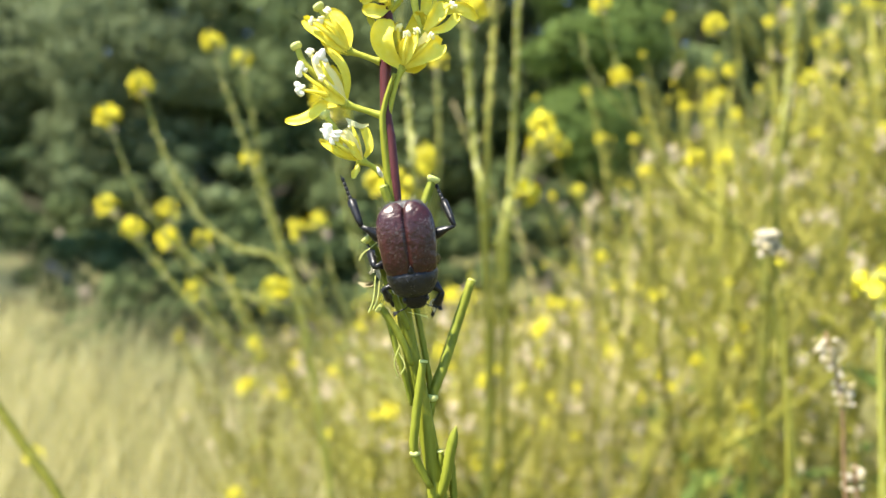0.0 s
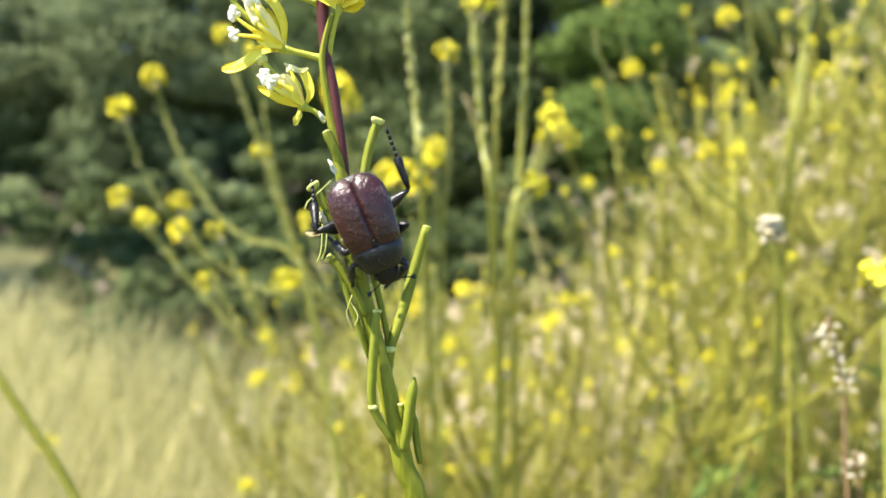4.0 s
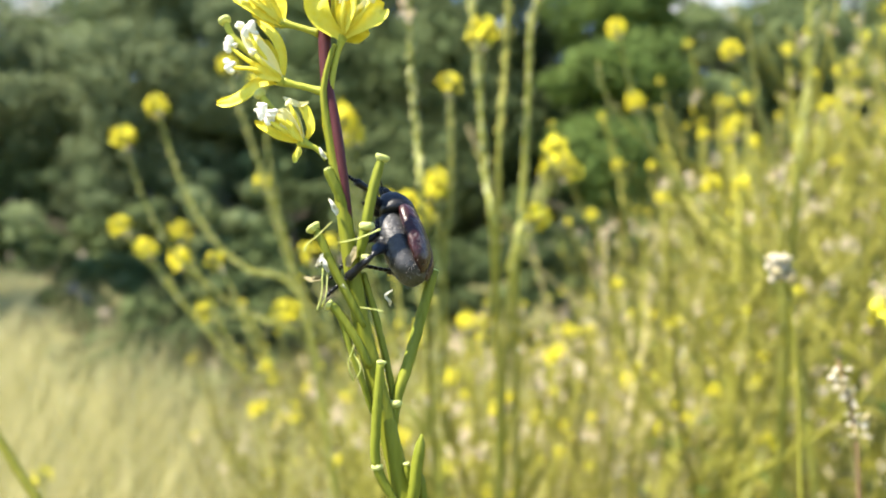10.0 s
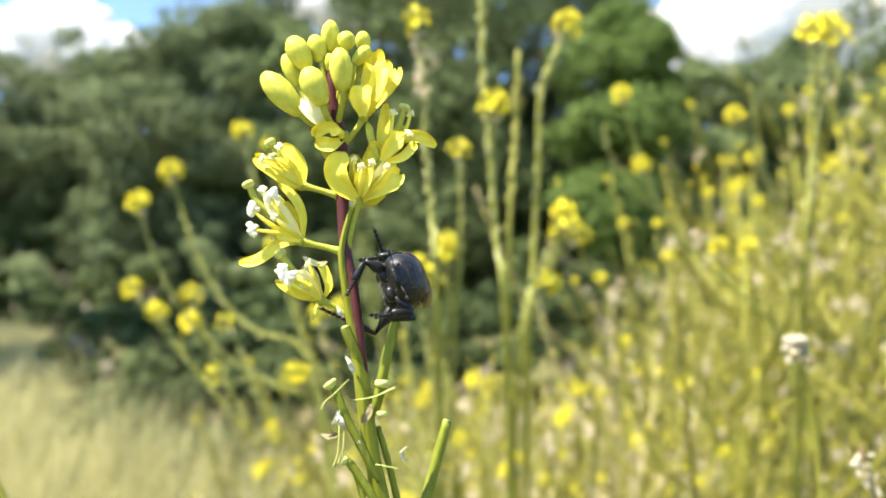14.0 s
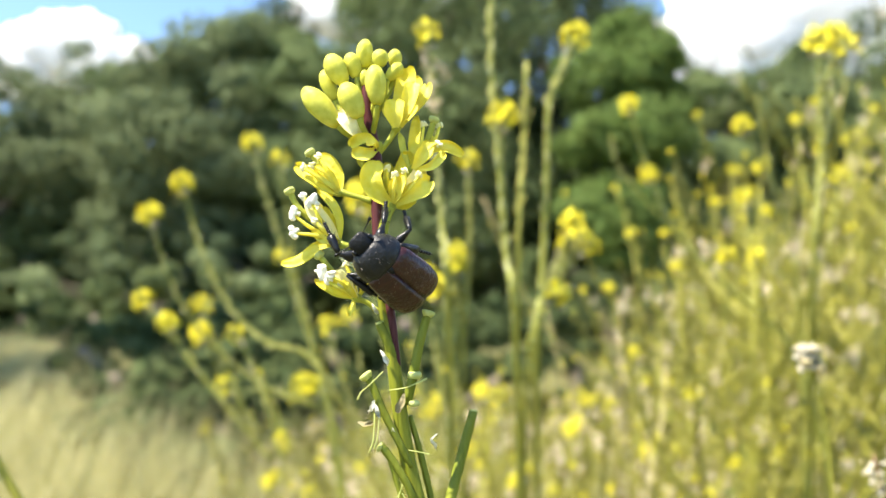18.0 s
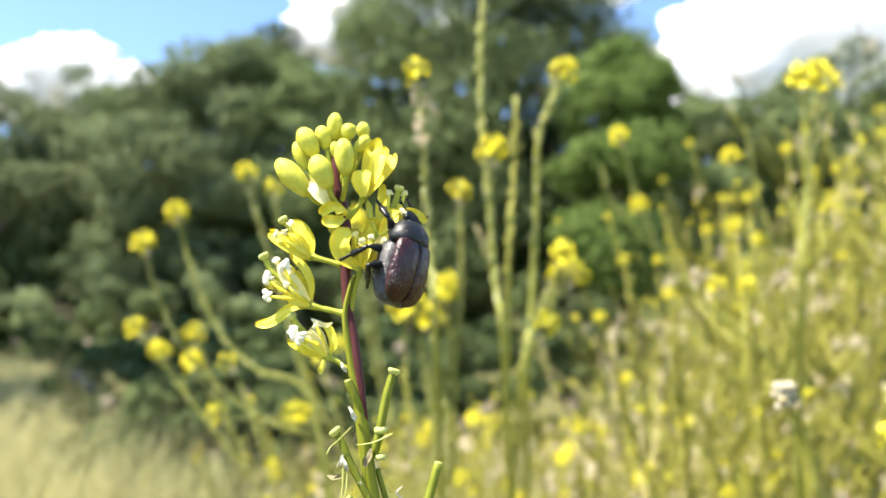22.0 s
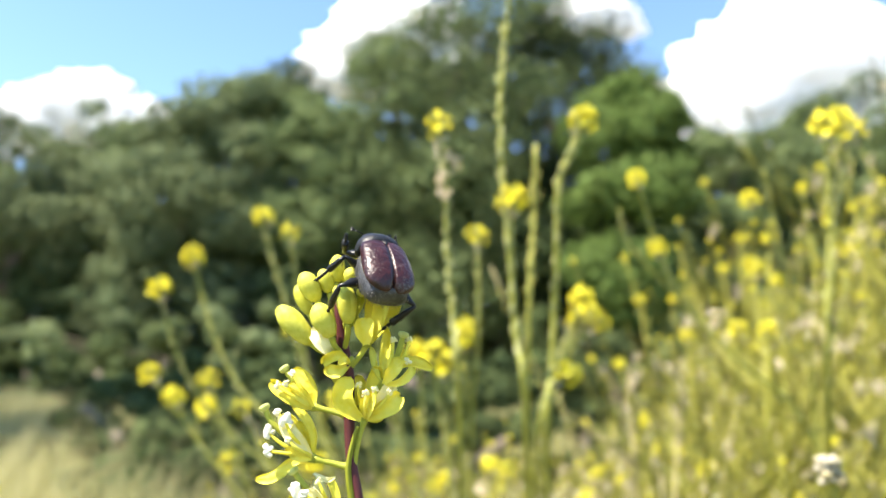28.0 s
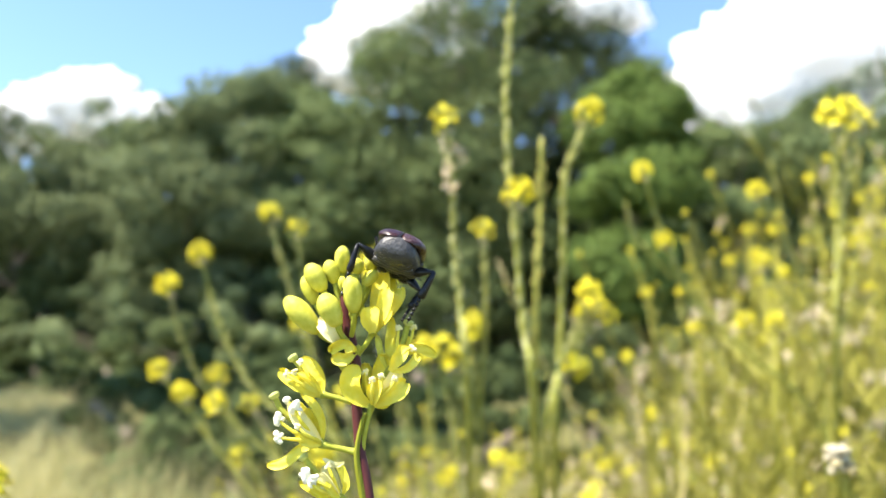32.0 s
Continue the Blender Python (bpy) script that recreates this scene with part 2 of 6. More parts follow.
class Geo:
    """Vertices and faces, gathered and turned into one mesh."""

    def __init__(self):
        self.v, self.f, self.marks = [], [], []

    def paint(self, i):
        """Faces added from here on take material i."""
        self.marks.append((len(self.f), i))

    def tube(self, pts, radii, sides=8, flat=1.0, rib=0.0):
        pts = [Vector(p) for p in pts]
        base, side = len(self.v), None
        for i, p in enumerate(pts):
            d = (pts[min(i + 1, len(pts) - 1)] - pts[max(i - 1, 0)]).normalized()
            side = d.orthogonal() if side is None else side - d * side.dot(d)
            side.normalize()
            up = d.cross(side)
            r0 = radii[i] if i < len(radii) else radii[-1]
            for s in range(sides):
                a = 2 * math.pi * s / sides
                r = r0 * (1 + rib * math.cos(5 * a))
                self.v.append(p + side * (r * math.cos(a)) + up * (r * flat * math.sin(a)))
        for i in range(len(pts) - 1):
            for s in range(sides):
                a, b = base + i * sides + s, base + i * sides + (s + 1) % sides
                self.f.append((a, b, b + sides, a + sides))
        self.f.append(tuple(range(base + sides - 1, base - 1, -1)))
        last = base + (len(pts) - 1) * sides
        self.f.append(tuple(range(last, last + sides)))
        return self

    def loft(self, sections, sides=20, power=2.3, start=0.0, end=360.0, m=None):
        """Sections along y: (y, half width, top z, bottom z); an arc of each, closed."""
        base, full = len(self.v), end - start >= 359.9
        n = sides if full else sides + 1
        for y, w, zt, zb in sections:
            zc = zt * 0.35 + zb * 0.65
            for s in range(n):
                a = radians(start + (end - start) * s / sides)
                c, t = math.cos(a), math.sin(a)
                x = math.copysign(abs(c) ** (2 / power), c) * w
                z = zc + math.copysign(abs(t) ** (2 / power), t) * ((zt - zc) if t > 0 else (zc - zb))
                self.v.append(Vector((x, y, z)))
        for i in range(len(sections) - 1):
            for s in range(n if full else n - 1):
                a, b = base + i * n + s, base + i * n + (s + 1) % n
                self.f.append((a, a + n, b + n, b))
            if not full:
                a, b = base + i * n + n - 1, base + i * n
                self.f.append((a, a + n, b + n, b))
        self.f.append(tuple(range(base, base + n)))
        last = base + (len(sections) - 1) * n
        self.f.append(tuple(range(last + n - 1, last - 1, -1)))
        return self

    def lathe(self, profile, sides=10, lobes=0, depth=0.0, m=None):
        """Profile of (radius, z) turned round z, with shallow lobes."""
        base, m = len(self.v), m or Matrix()
        for r, z in profile:
            for s in range(sides):
                a = 2 * math.pi * s / sides
                k = r * (1 + depth * math.cos(lobes * a))
                self.v.append(m @ Vector((k * math.cos(a), k * math.sin(a), z)))
        for i in range(len(profile) - 1):
            for s in range(sides):
                a, b = base + i * sides + s, base + i * sides + (s + 1) % sides
                self.f.append((a, b, b + sides, a + sides))
        self.f.append(tuple(range(base + sides - 1, base - 1, -1)))
        last = base + (len(profile) - 1) * sides
        self.f.append(tuple(range(last, last + sides)))
        return self

    def blob(self, c, r, m=None, sides=6, rings=4):
        """A small rounded lump with radii r."""
        c, r = Vector(c), Vector(r)
        prof = [(math.sin(math.pi * (i + 0.3) / (rings + 0.6)), -math.cos(math.pi * (i + 0.3) / (rings + 0.6))) for i in range(rings + 1)]
        base = len(self.v)
        self.lathe(prof, sides)
        for i in range(base, len(self.v)):
            v = self.v[i]
            v = Vector((v.x * r.x, v.y * r.y, v.z * r.z))
            self.v[i] = c + (m @ v if m else v)
        return self

    def petal(self, length, width, open0, curl, m, claw=0.35, cup=0.25, thick=0.00009, nu=8, nv=4, full=0.30):
        """A clawed petal that rises along z and bends outwards, towards +x, by degrees."""
        base, rows = len(self.v), []
        x = z = 0.0
        for i in range(nu + 1):
            s = i / nu
            a = radians(open0 + curl * s)
            if i:
                x, z = x + math.sin(a) * length / nu, z + math.cos(a) * length / nu
            if s < claw and claw > 0.05:
                w = width * (0.16 + 0.12 * s / claw)
            else:
                q = (s - claw) / (1 - claw)
                w = width * (full + (1 - full) * math.sin(min(1.0, q * 1.5) * math.pi / 2)) * (1 if q < 0.7 else math.sqrt(max(0.05, 1 - ((q - 0.7) / 0.31) ** 2)))
            rows.append((x, z, a, w / 2))
        for side in (0, 1):
            for x, z, a, w in rows:
                for j in range(nv + 1):
                    t = 2 * j / nv - 1
                    off = cup * w * t * t + thick * (0.5 - side)
                    self.v.append(m @ Vector((x - math.cos(a) * off, w * t, z + math.sin(a) * off)))
        n, lay = nv + 1, (nu + 1) * (nv + 1)
        for i in range(nu):
            for j in range(nv):
                a = base + i * n + j
                self.f.append((a, a + 1, a + n + 1, a + n))
                self.f.append((a + lay, a + lay + n, a + lay + n + 1, a + lay + 1))
        rim = [base + i * n for i in range(nu + 1)] + [base + nu * n + j for j in range(1, n)] + [base + i * n + nv for i in range(nu - 1, -1, -1)] + [base + j for j in range(nv - 1, 0, -1)]
        for a, b in zip(rim, rim[1:] + rim[:1]):
            self.f.append((a, a + lay, b + lay, b))
        return self

    def mesh(self, name, material, smooth=True):
        me = bpy.data.meshes.new(name)
        me.from_pydata([tuple(v) for v in self.v], [], self.f)
        if smooth:
            me.polygons.foreach_set("use_smooth", [True] * len(me.polygons))
        for m in material if isinstance(material, list) else [material]:
            me.materials.append(m)
        if self.marks:
            idx = np.zeros(len(self.f), dtype=np.int32)
            for a, i in self.marks:
                idx[a:] = i
            me.polygons.foreach_set("material_index", idx)
        me.update()
        return me


def part(name, geo, material, parent, label="", m=None, smooth=True):
    """Links a mesh as one object under a thing or a part."""
    ob = new(name, geo.mesh(name, material, smooth) if isinstance(geo, Geo) else geo)
    ob.parent = parent
    if m is not None:
        ob.matrix_basis = m
    return tagged(ob, label)


def thing(name, label, category, m=None, group="", kind=""):
    ob = new(name)
    ob.empty_display_size = 0.01
    if m is not None:
        ob.matrix_basis = m
    return tagged(ob, label, category, group, kind)


def along(axis, at=(0, 0, 0), roll=0.0):
    """A matrix whose z runs along axis."""
    q = Vector(axis).normalized().to_track_quat("Z", "Y").to_matrix().to_4x4()
    return Matrix.Translation(at) @ q @ Matrix.Rotation(radians(roll), 4, "Z")


def curve(pts, n):
    """A smooth line through control points."""
    p = [Vector(q) for q in pts]
    p = [p[0] * 2 - p[1]] + p + [p[-1] * 2 - p[-2]]
    out = []
    for i in range(1, len(p) - 2):
        a, b, c, d = p[i - 1:i + 3]
        for s in range(n):
            t = s / n
            out.append(0.5 * ((2 * b) + (c - a) * t + (2 * a - 5 * b + 4 * c - d) * t * t + (3 * b - a - 3 * c + d) * t ** 3))
    return out + [p[-2]]


def taper(n, a, b):
    return [a + (b - a) * i / max(1, n - 1) for i in range(n)]


# ---- ground ----
def ground_height(x, y):
    far = max(0.0, math.hypot(x, y) - 6)
    return 0.05 * math.sin(x * 0.7 + 1) * math.cos(y * 0.5) * min(1, far / 6)


g = Geo()
rings = [0.0, 0.4, 0.8, 1.3, 2, 3, 4.5, 6.5, 9, 12, 16, 21, 28, 40, 70, 150, 400, 1200]
for i, r in enumerate(rings):
    for s in range(48):
        a = 2 * math.pi * s / 48
        g.v.append(Vector((r * math.cos(a), r * math.sin(a), ground_height(r * math.cos(a), r * math.sin(a)))))
for i in range(len(rings) - 1):
    for s in range(48):
        a, b = i * 48 + s, i * 48 + (s + 1) % 48
        g.f.append((a, a + 48, b + 48, b))
ground = tagged(new("ground", g.mesh("ground", SOIL)), "sunlit meadow ground with dry straw", "ground", kind="structure")


def blades(name, n, xs, ys, heights, width, material, seed, keep=None, lean=0.35):
    """Many bent grass blades as one mesh."""
    rng = np.random.default_rng(seed)
    x = rng.uniform(*xs, n)
    y = ys[0] + (ys[1] - ys[0]) * rng.uniform(0, 1, n) ** 1.6
    if keep:
        ok = keep(x, y)
        x, y = x[ok], y[ok]
    n = len(x)
    h = rng.uniform(*heights, n)
    a = rng.normal(0.0, 1.3, n)  # the wind leans it one way
    bend = rng.uniform(0.05, lean, n) * h
    w = rng.uniform(0.6, 1.3, n) * width * (0.7 + 0.12 * y)
    fa = rng.uniform(0, np.pi, n)
    wx, wy = np.cos(fa) * w / 2, np.sin(fa) * w / 2
    v = np.zeros((n, 7, 3))
    for j, (s, ww) in enumerate(((0.0, 1.0), (0.45, 0.8), (0.8, 0.5))):
        cx, cy, cz = x + np.cos(a) * bend * s ** 2, y + np.sin(a) * bend * s ** 2, h * s
        v[:, 2 * j] = np.stack([cx - wx * ww, cy - wy * ww, cz], 1)
        v[:, 2 * j + 1] = np.stack([cx + wx * ww, cy + wy * ww, cz], 1)
    v[:, 6] = np.stack([x + np.cos(a) * bend, y + np.sin(a) * bend, h * 0.97], 1)
    b = (np.arange(n) * 7)[:, None]
    faces = np.concatenate([b + [0, 1, 3, 2], b + [2, 3, 5, 4]], 0)
    tris = b + [4, 5, 6]
    me = bpy.data.meshes.new(name)
    me.vertices.add(n * 7)
    me.vertices.foreach_set("co", v.ravel())
    loops = np.concatenate([faces.ravel(), tris.ravel()])
    me.loops.add(len(loops))
    me.loops.foreach_set("vertex_index", loops)
    me.polygons.add(3 * n)
    starts = np.concatenate([np.arange(2 * n) * 4, 8 * n + np.arange(n) * 3])
    me.polygons.foreach_set("loop_start", starts)
    me.update(calc_edges=True)
    me.materials.append(material)
    return new(name, me)


left = lambda x, y: (x < -0.22 * y - 0.05) & (y < np.interp(x / y, [-0.62, -0.55, -0.48, -0.40, -0.29, -0.15], [16, 9, 5.5, 3.6, 3.0, 2.7]))
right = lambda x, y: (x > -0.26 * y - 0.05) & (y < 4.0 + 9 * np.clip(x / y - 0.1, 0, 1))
tagged(blades("dry_grass", 80000, (-10, 0.3), (0.9, 16), (0.22, 0.60), 0.0045, GRASS, 3, left, 0.6), "tall pale dry meadow grass going to seed", "grass", kind="stuff")
tagged(blades("green_grass", 26000, (-10, 0.3), (0.9, 16), (0.2, 0.48), 0.005, GRASS_GREEN, 4, left, 0.6), "green grass between the dry stalks", "grass", kind="stuff")
tagged(blades("seeding_grass", 2600, (-9, 0.3), (1.6, 12), (0.5, 0.86), 0.004, GRASS, 8, left, 0.9), "thin nodding grass stalks above the meadow", "grass", kind="stuff")
tagged(blades("meadow_grass", 30000, (-2.5, 8), (0.8, 13), (0.35, 0.70), 0.004, UNDER_SHADE, 5, right, 0.5), "meadow grass between mustard stems, gap shade in its dark green", "grass", kind="stuff")
tagged(blades("straw", 3500, (-2.5, 8), (0.8, 13), (0.30, 0.62), 0.004, GRASS, 6, right, 0.5), "dry straw stalks between mustard stems", "grass", kind="stuff")


def ragged(x, y):
    """Scatter between 0 and 1 that frays the edge of a stand of grass."""
    return np.abs(np.modf(np.sin(x * 127.1 + y * 311.7) * 4375.8)[0])


around = lambda x, y: (y < 0.95 - 0.6 * ragged(x, y) ** 2) & (np.hypot(x, y) > 0.12)
tagged(blades("meadow_turf", 42000, (-9, 9), (0.95, -9), (0.14, 0.42), 0.005, GRASS_GREEN, 12, around, 0.6), "green meadow grass round the mustard plants", "grass", kind="stuff")
tagged(blades("dry_turf", 26000, (-9, 9), (0.95, -9), (0.16, 0.5), 0.0045, GRASS, 13, around, 0.6), "dry grass stalks in the open meadow", "grass", kind="stuff")
near = lambda x, y: (x > -0.3 * y + 0.05) & (x < 1.35 + 0.65 * ragged(x, y)) & (y < 1.7 + 0.7 * ragged(y, x))
tagged(blades("near_grass", 15000, (-0.5, 2.0), (0.62, 2.4), (0.40, 0.70), 0.0032, GRASS_GREEN, 24, near, 0.6), "light green grass between the nearest mustard stems", "grass", kind="stuff")
tagged(blades("near_straw", 12000, (-0.5, 2.0), (0.70, 2.4), (0.38, 0.72), 0.0032, GRASS, 14, near, 0.5), "pale straw between the nearest mustard stems", "grass", kind="stuff")
side = lambda x, y: np.abs(x) > 0.75 * y + 2
tagged(blades("side_turf", 30000, (-16, 16), (0.95, 14), (0.2, 0.5), 0.006, GRASS_GREEN, 15, side, 0.6), "meadow grass beside the path", "grass", kind="stuff")


# ---- trees ----
# gaps in the canopy where the sky shows: bearing, rise, half width, half height, as slopes from the meadow's edge
GAPS = [
    (-0.115, 0.354, 0.021, 0.013), (-0.136, 0.328, 0.011, 0.008), (-0.249, 0.284, 0.024, 0.012),
    (-0.260, 0.257, 0.014, 0.008), (-0.449, 0.234, 0.010, 0.011), (-0.266, 0.449, 0.007, 0.011),
    (-0.231, 0.403, 0.009, 0.020), (-0.009, 0.345, 0.014, 0.021), (0.055, 0.306, 0.010, 0.018),
    (0.101, 0.333, 0.013, 0.021), (0.051, 0.410, 0.007, 0.008), (0.172, 0.297, 0.011, 0.010),
    (0.195, 0.278, 0.009, 0.010), (0.287, 0.327, 0.019, 0.012), (0.154, 0.418, 0.007, 0.007),
    (0.377, 0.343, 0.034, 0.018), (0.399, 0.308, 0.011, 0.011), (0.150, 0.496, 0.024, 0.019),
]


def thinned(C, N, seed):
    """Leaves left after the canopy's gaps, with ragged rims."""
    rng = np.random.default_rng(seed)
    u, v = C[:, 0] / C[:, 1], (C[:, 2] - 0.92) / C[:, 1]
    keep = np.ones(len(C), bool)
    for a, b, w, h in GAPS:
        r = np.hypot((u - a) / w, (v - b) / h)
        keep &= (r > rng.uniform(0.35, 1.2, len(C))) | (rng.random(len(C)) < 0.12)
    return C[keep], N[keep]


def leaf_mesh(name, centres, normals_out, size, material, seed):
    """Many folded leaves at the given places, as one mesh."""
    rng = np.random.default_rng(seed)
    n = len(centres)
    d = rng.normal(size=(n, 3)) * 0.6 + normals_out
    d /= np.linalg.norm(d, axis=1)[:, None]
    e = rng.normal(size=(n, 3))
    e -= d * (d * e).sum(1)[:, None]
    e /= np.linalg.norm(e, axis=1)[:, None]
    f = np.cross(d, e)
    L = (size * rng.uniform(0.6, 1.4, n))[:, None]
    W = L * 0.36
    v = np.stack([centres - e * L / 2, centres + f * W - d * W * 0.3, centres + e * L / 2, centres - f * W - d * W * 0.3], 1)
    b = (np.arange(n) * 4)[:, None]
    tris = np.concatenate([b + [0, 1, 2], b + [0, 2, 3]], 1).reshape(-1, 3)
    me = bpy.data.meshes.new(name)
    me.vertices.add(n * 4)
    me.vertices.foreach_set("co", v.ravel())
    me.loops.add(tris.size)
    me.loops.foreach_set("vertex_index", tris.ravel())
    me.polygons.add(len(tris))
    me.polygons.foreach_set("loop_start", np.arange(len(tris)) * 3)
    me.update(calc_edges=True)
    me.materials.append(material)
    return me


def tree(x, y, height, spread, material, seed, leaves=25000, low=0.16, label="broad deciduous tree in full summer leaf", size=0.195):
    rng = np.random.default_rng(seed)
    t = thing("tree", label, "tree", pose(x, y, -0.1), "trees along the meadow")
    bole = Geo()
    top = Vector((rng.uniform(-0.4, 0.4), rng.uniform(-0.4, 0.4), height * 0.72))
    line = curve([(0, 0, 0), (rng.uniform(-0.2, 0.2), 0, height * 0.3), tuple(top)], 5)
    bole.tube(line, taper(len(line), 0.045 * height * 0.55, 0.05), 8)
    part("trunk", bole, BARK, t)
    clumps = []
    n = int(20 + spread * 8) if height > 5 else int(15 + spread * 3.5)
    fine = 0.82 if height > 5 else 1.0
    for i in range(n):
        h = low + (0.97 - low) * rng.uniform(0, 1) ** 0.85
        wide = spread * math.sin(math.pi * min(1, max(0.06, (h - low * 0.4) / (1.06 - low * 0.4)))) ** 0.6
        a, q = rng.uniform(0, 2 * math.pi), rng.uniform(0.25, 1) ** 0.6
        clumps.append((wide * q * math.cos(a), wide * q * math.sin(a), h * height, rng.uniform(0.09, 0.20) * fine * height * (1.15 - 0.5 * h)))
    for c in clumps[:: max(1, n // 8)] if height > 2.5 else ():
        limb = Geo()
        z0 = min(c[2] * 0.7, height * 0.6)
        k = z0 / (height * 0.72)
        pts = curve([(top.x * k, top.y * k, z0), (c[0] * 0.5, c[1] * 0.5, (z0 + c[2]) / 2 + 0.02 * height), (c[0], c[1], c[2])], 3)
        limb.tube(pts, taper(len(pts), 0.012 * height, 0.025), 6)
        part("limb", limb, BARK, t)
    C, N = [], []
    w = np.array([c[3] ** 2 for c in clumps])
    for c, cnt in zip(clumps, (leaves * w / w.sum()).astype(int)):
        d = rng.normal(size=(cnt, 3))
        d /= np.linalg.norm(d, axis=1)[:, None]
        r = c[3] * rng.uniform(0.3, 1.0, cnt) ** 0.35 * (1 + 0.25 * np.sin(5 * d[:, 0] + seed) * np.sin(4 * d[:, 2]) + 0.16 * np.sin(11 * d[:, 0] + 3 * seed) * np.sin(13 * d[:, 2] + seed))
        C.append(np.array(c[:3]) + d * r[:, None] * [1, 1, 0.72])
        N.append(d)
    C, N = np.concatenate(C), np.concatenate(N)
    if y > 20:
        base = np.array([x, y, -0.1])
        C, N = thinned(C + base, N, seed)
        C = C - base
    part("crown", leaf_mesh("crown", C, N, size, material, seed + 500), material, t)
    return t


tree(-22.56, 27.00, 11.16, 4.2, LEAF_PALE, 1)
tree(-17.24, 26.00, 10.40, 4.0, LEAF_PALE, 2)
tree(-15.04, 28.00, 11.32, 3.6, LEAF_MID, 3)
tree(-10.54, 25.00, 10.15, 3.2, LEAF_PALE, 4)
tree(-9.08, 26.00, 11.75, 2.4, LEAF_PALE, 5)
tree(-8.25, 29.00, 13.50, 1.3, LEAF_DARK_SHADE, 6)
tree(-6.00, 26.00, 10.90, 1.9, LEAF_MID, 17)
tree(-3.25, 27.00, 14.07, 2.2, LEAF_MID, 7, 20000)
tree(-1.82, 26.00, 13.91, 3.0, LEAF_MID, 8)
tree(0.77, 27.00, 15.66, 3.6, LEAF_MID, 9, 26000)
tree(2.90, 28.00, 15.66, 2.6, LEAF_DARK_SHADE, 10, 26000)
tree(6.40, 30.00, 14.10, 2.4, LEAF_MID, 11, 20000)
tree(4.60, 22.00, 10.30, 1.5, LEAF_LIGHT, 12)
tree(8.65, 26.00, 9.10, 3.2, LEAF_MID, 13)
tree(11.69, 27.00, 10.24, 3.4, LEAF_MID, 14)
tree(15.17, 30.00, 12.83, 3.2, LEAF_DARK_SHADE, 15)
tree(16.88, 27.00, 10.95, 4.0, LEAF_MID, 16)
tree(-17.28, 23.00, 3.23, 2.6, LEAF_PALE, 60, 4500, 0.02, "dense shady bush below the trees")
tree(-14.92, 24.00, 3.62, 2.6, LEAF_MID, 61, 4500, 0.02, "dense shady bush below the trees")
tree(-11.70, 23.00, 3.60, 2.6, LEAF_PALE, 62, 4500, 0.02, "dense shady bush below the trees")
tree(-8.87, 22.00, 3.14, 2.6, LEAF_MID, 63, 4500, 0.02, "dense shady bush below the trees")
tree(-7.09, 23.00, 3.24, 2.6, LEAF_PALE, 64, 4500, 0.02, "dense shady bush below the trees")
tree(-5.09, 23.00, 3.07, 2.6, LEAF_DARK_SHADE, 65, 4500, 0.02, "dense shady bush below the trees")
tree(-3.07, 24.00, 3.35, 2.6, LEAF_MID, 66, 4500, 0.02, "dense shady bush below the trees")
tree(-1.65, 25.00, 3.45, 2.6, LEAF_DARK_SHADE, 67, 4500, 0.02, "dense shady bush below the trees")
tree(3.13, 25.00, 3.46, 2.6, LEAF_MID, 68, 4500, 0.02, "dense shady bush below the trees")
tree(3.93, 22.00, 3.50, 2.6, LEAF_DARK_SHADE, 69, 4500, 0.02, "dense shady bush below the trees")
tree(6.55, 23.00, 3.97, 2.6, LEAF_MID, 70, 4500, 0.02, "dense shady bush below the trees")
tree(9.35, 24.00, 4.28, 2.6, LEAF_DARK_SHADE, 71, 4500, 0.02, "dense shady bush below the trees")
tree(12.21, 24.00, 4.47, 2.6, LEAF_MID, 72, 4500, 0.02, "dense shady bush below the trees")
# brambles: the gloom under the trees is put into their dark leaves
tree(-10.54, 17.00, 1.50, 1.6, LEAF_DARK_SHADE, 90, 4200, 0.02, "low bramble bush at the meadow edge, shade in its leaf colour", 0.09)
tree(-6.76, 13.00, 1.30, 1.4, LEAF_DARK_SHADE, 91, 4200, 0.02, "low bramble bush at the meadow edge, shade in its leaf colour", 0.09)
tree(-4.30, 10.00, 1.15, 1.2, LEAF_DARK_SHADE, 92, 4200, 0.02, "low bramble bush at the meadow edge, shade in its leaf colour", 0.09)
tree(-2.74, 7.60, 1.05, 1.0, LEAF_DARK_SHADE, 93, 4200, 0.02, "low bramble bush at the meadow edge, shade in its leaf colour", 0.09)
tree(-1.80, 6.20, 0.95, 0.9, LEAF_DARK_SHADE, 94, 4200, 0.02, "low bramble bush at the meadow edge, shade in its leaf colour", 0.09)
tree(-1.14, 5.20, 0.92, 0.8, LEAF_DARK_SHADE, 95, 4200, 0.02, "low bramble bush at the meadow edge, shade in its leaf colour", 0.09)
tree(-0.70, 4.70, 0.90, 0.7, LEAF_DARK_SHADE, 96, 4200, 0.02, "low bramble bush at the meadow edge, shade in its leaf colour", 0.09)
tree(-0.36, 4.50, 0.90, 0.7, LEAF_DARK_SHADE, 97, 4200, 0.02, "low bramble bush at the meadow edge, shade in its leaf colour", 0.09)
tree(-0.05, 4.60, 0.92, 0.7, LEAF_DARK_SHADE, 98, 4200, 0.02, "low bramble bush at the meadow edge, shade in its leaf colour", 0.09)
tree(0.73, 5.20, 1.00, 0.9, LEAF_DARK_SHADE, 99, 4200, 0.02, "low bramble bush at the meadow edge, shade in its leaf colour", 0.09)
tree(1.33, 5.80, 1.10, 1.0, LEAF_DARK_SHADE, 100, 4200, 0.02, "low bramble bush at the meadow edge, shade in its leaf colour", 0.09)
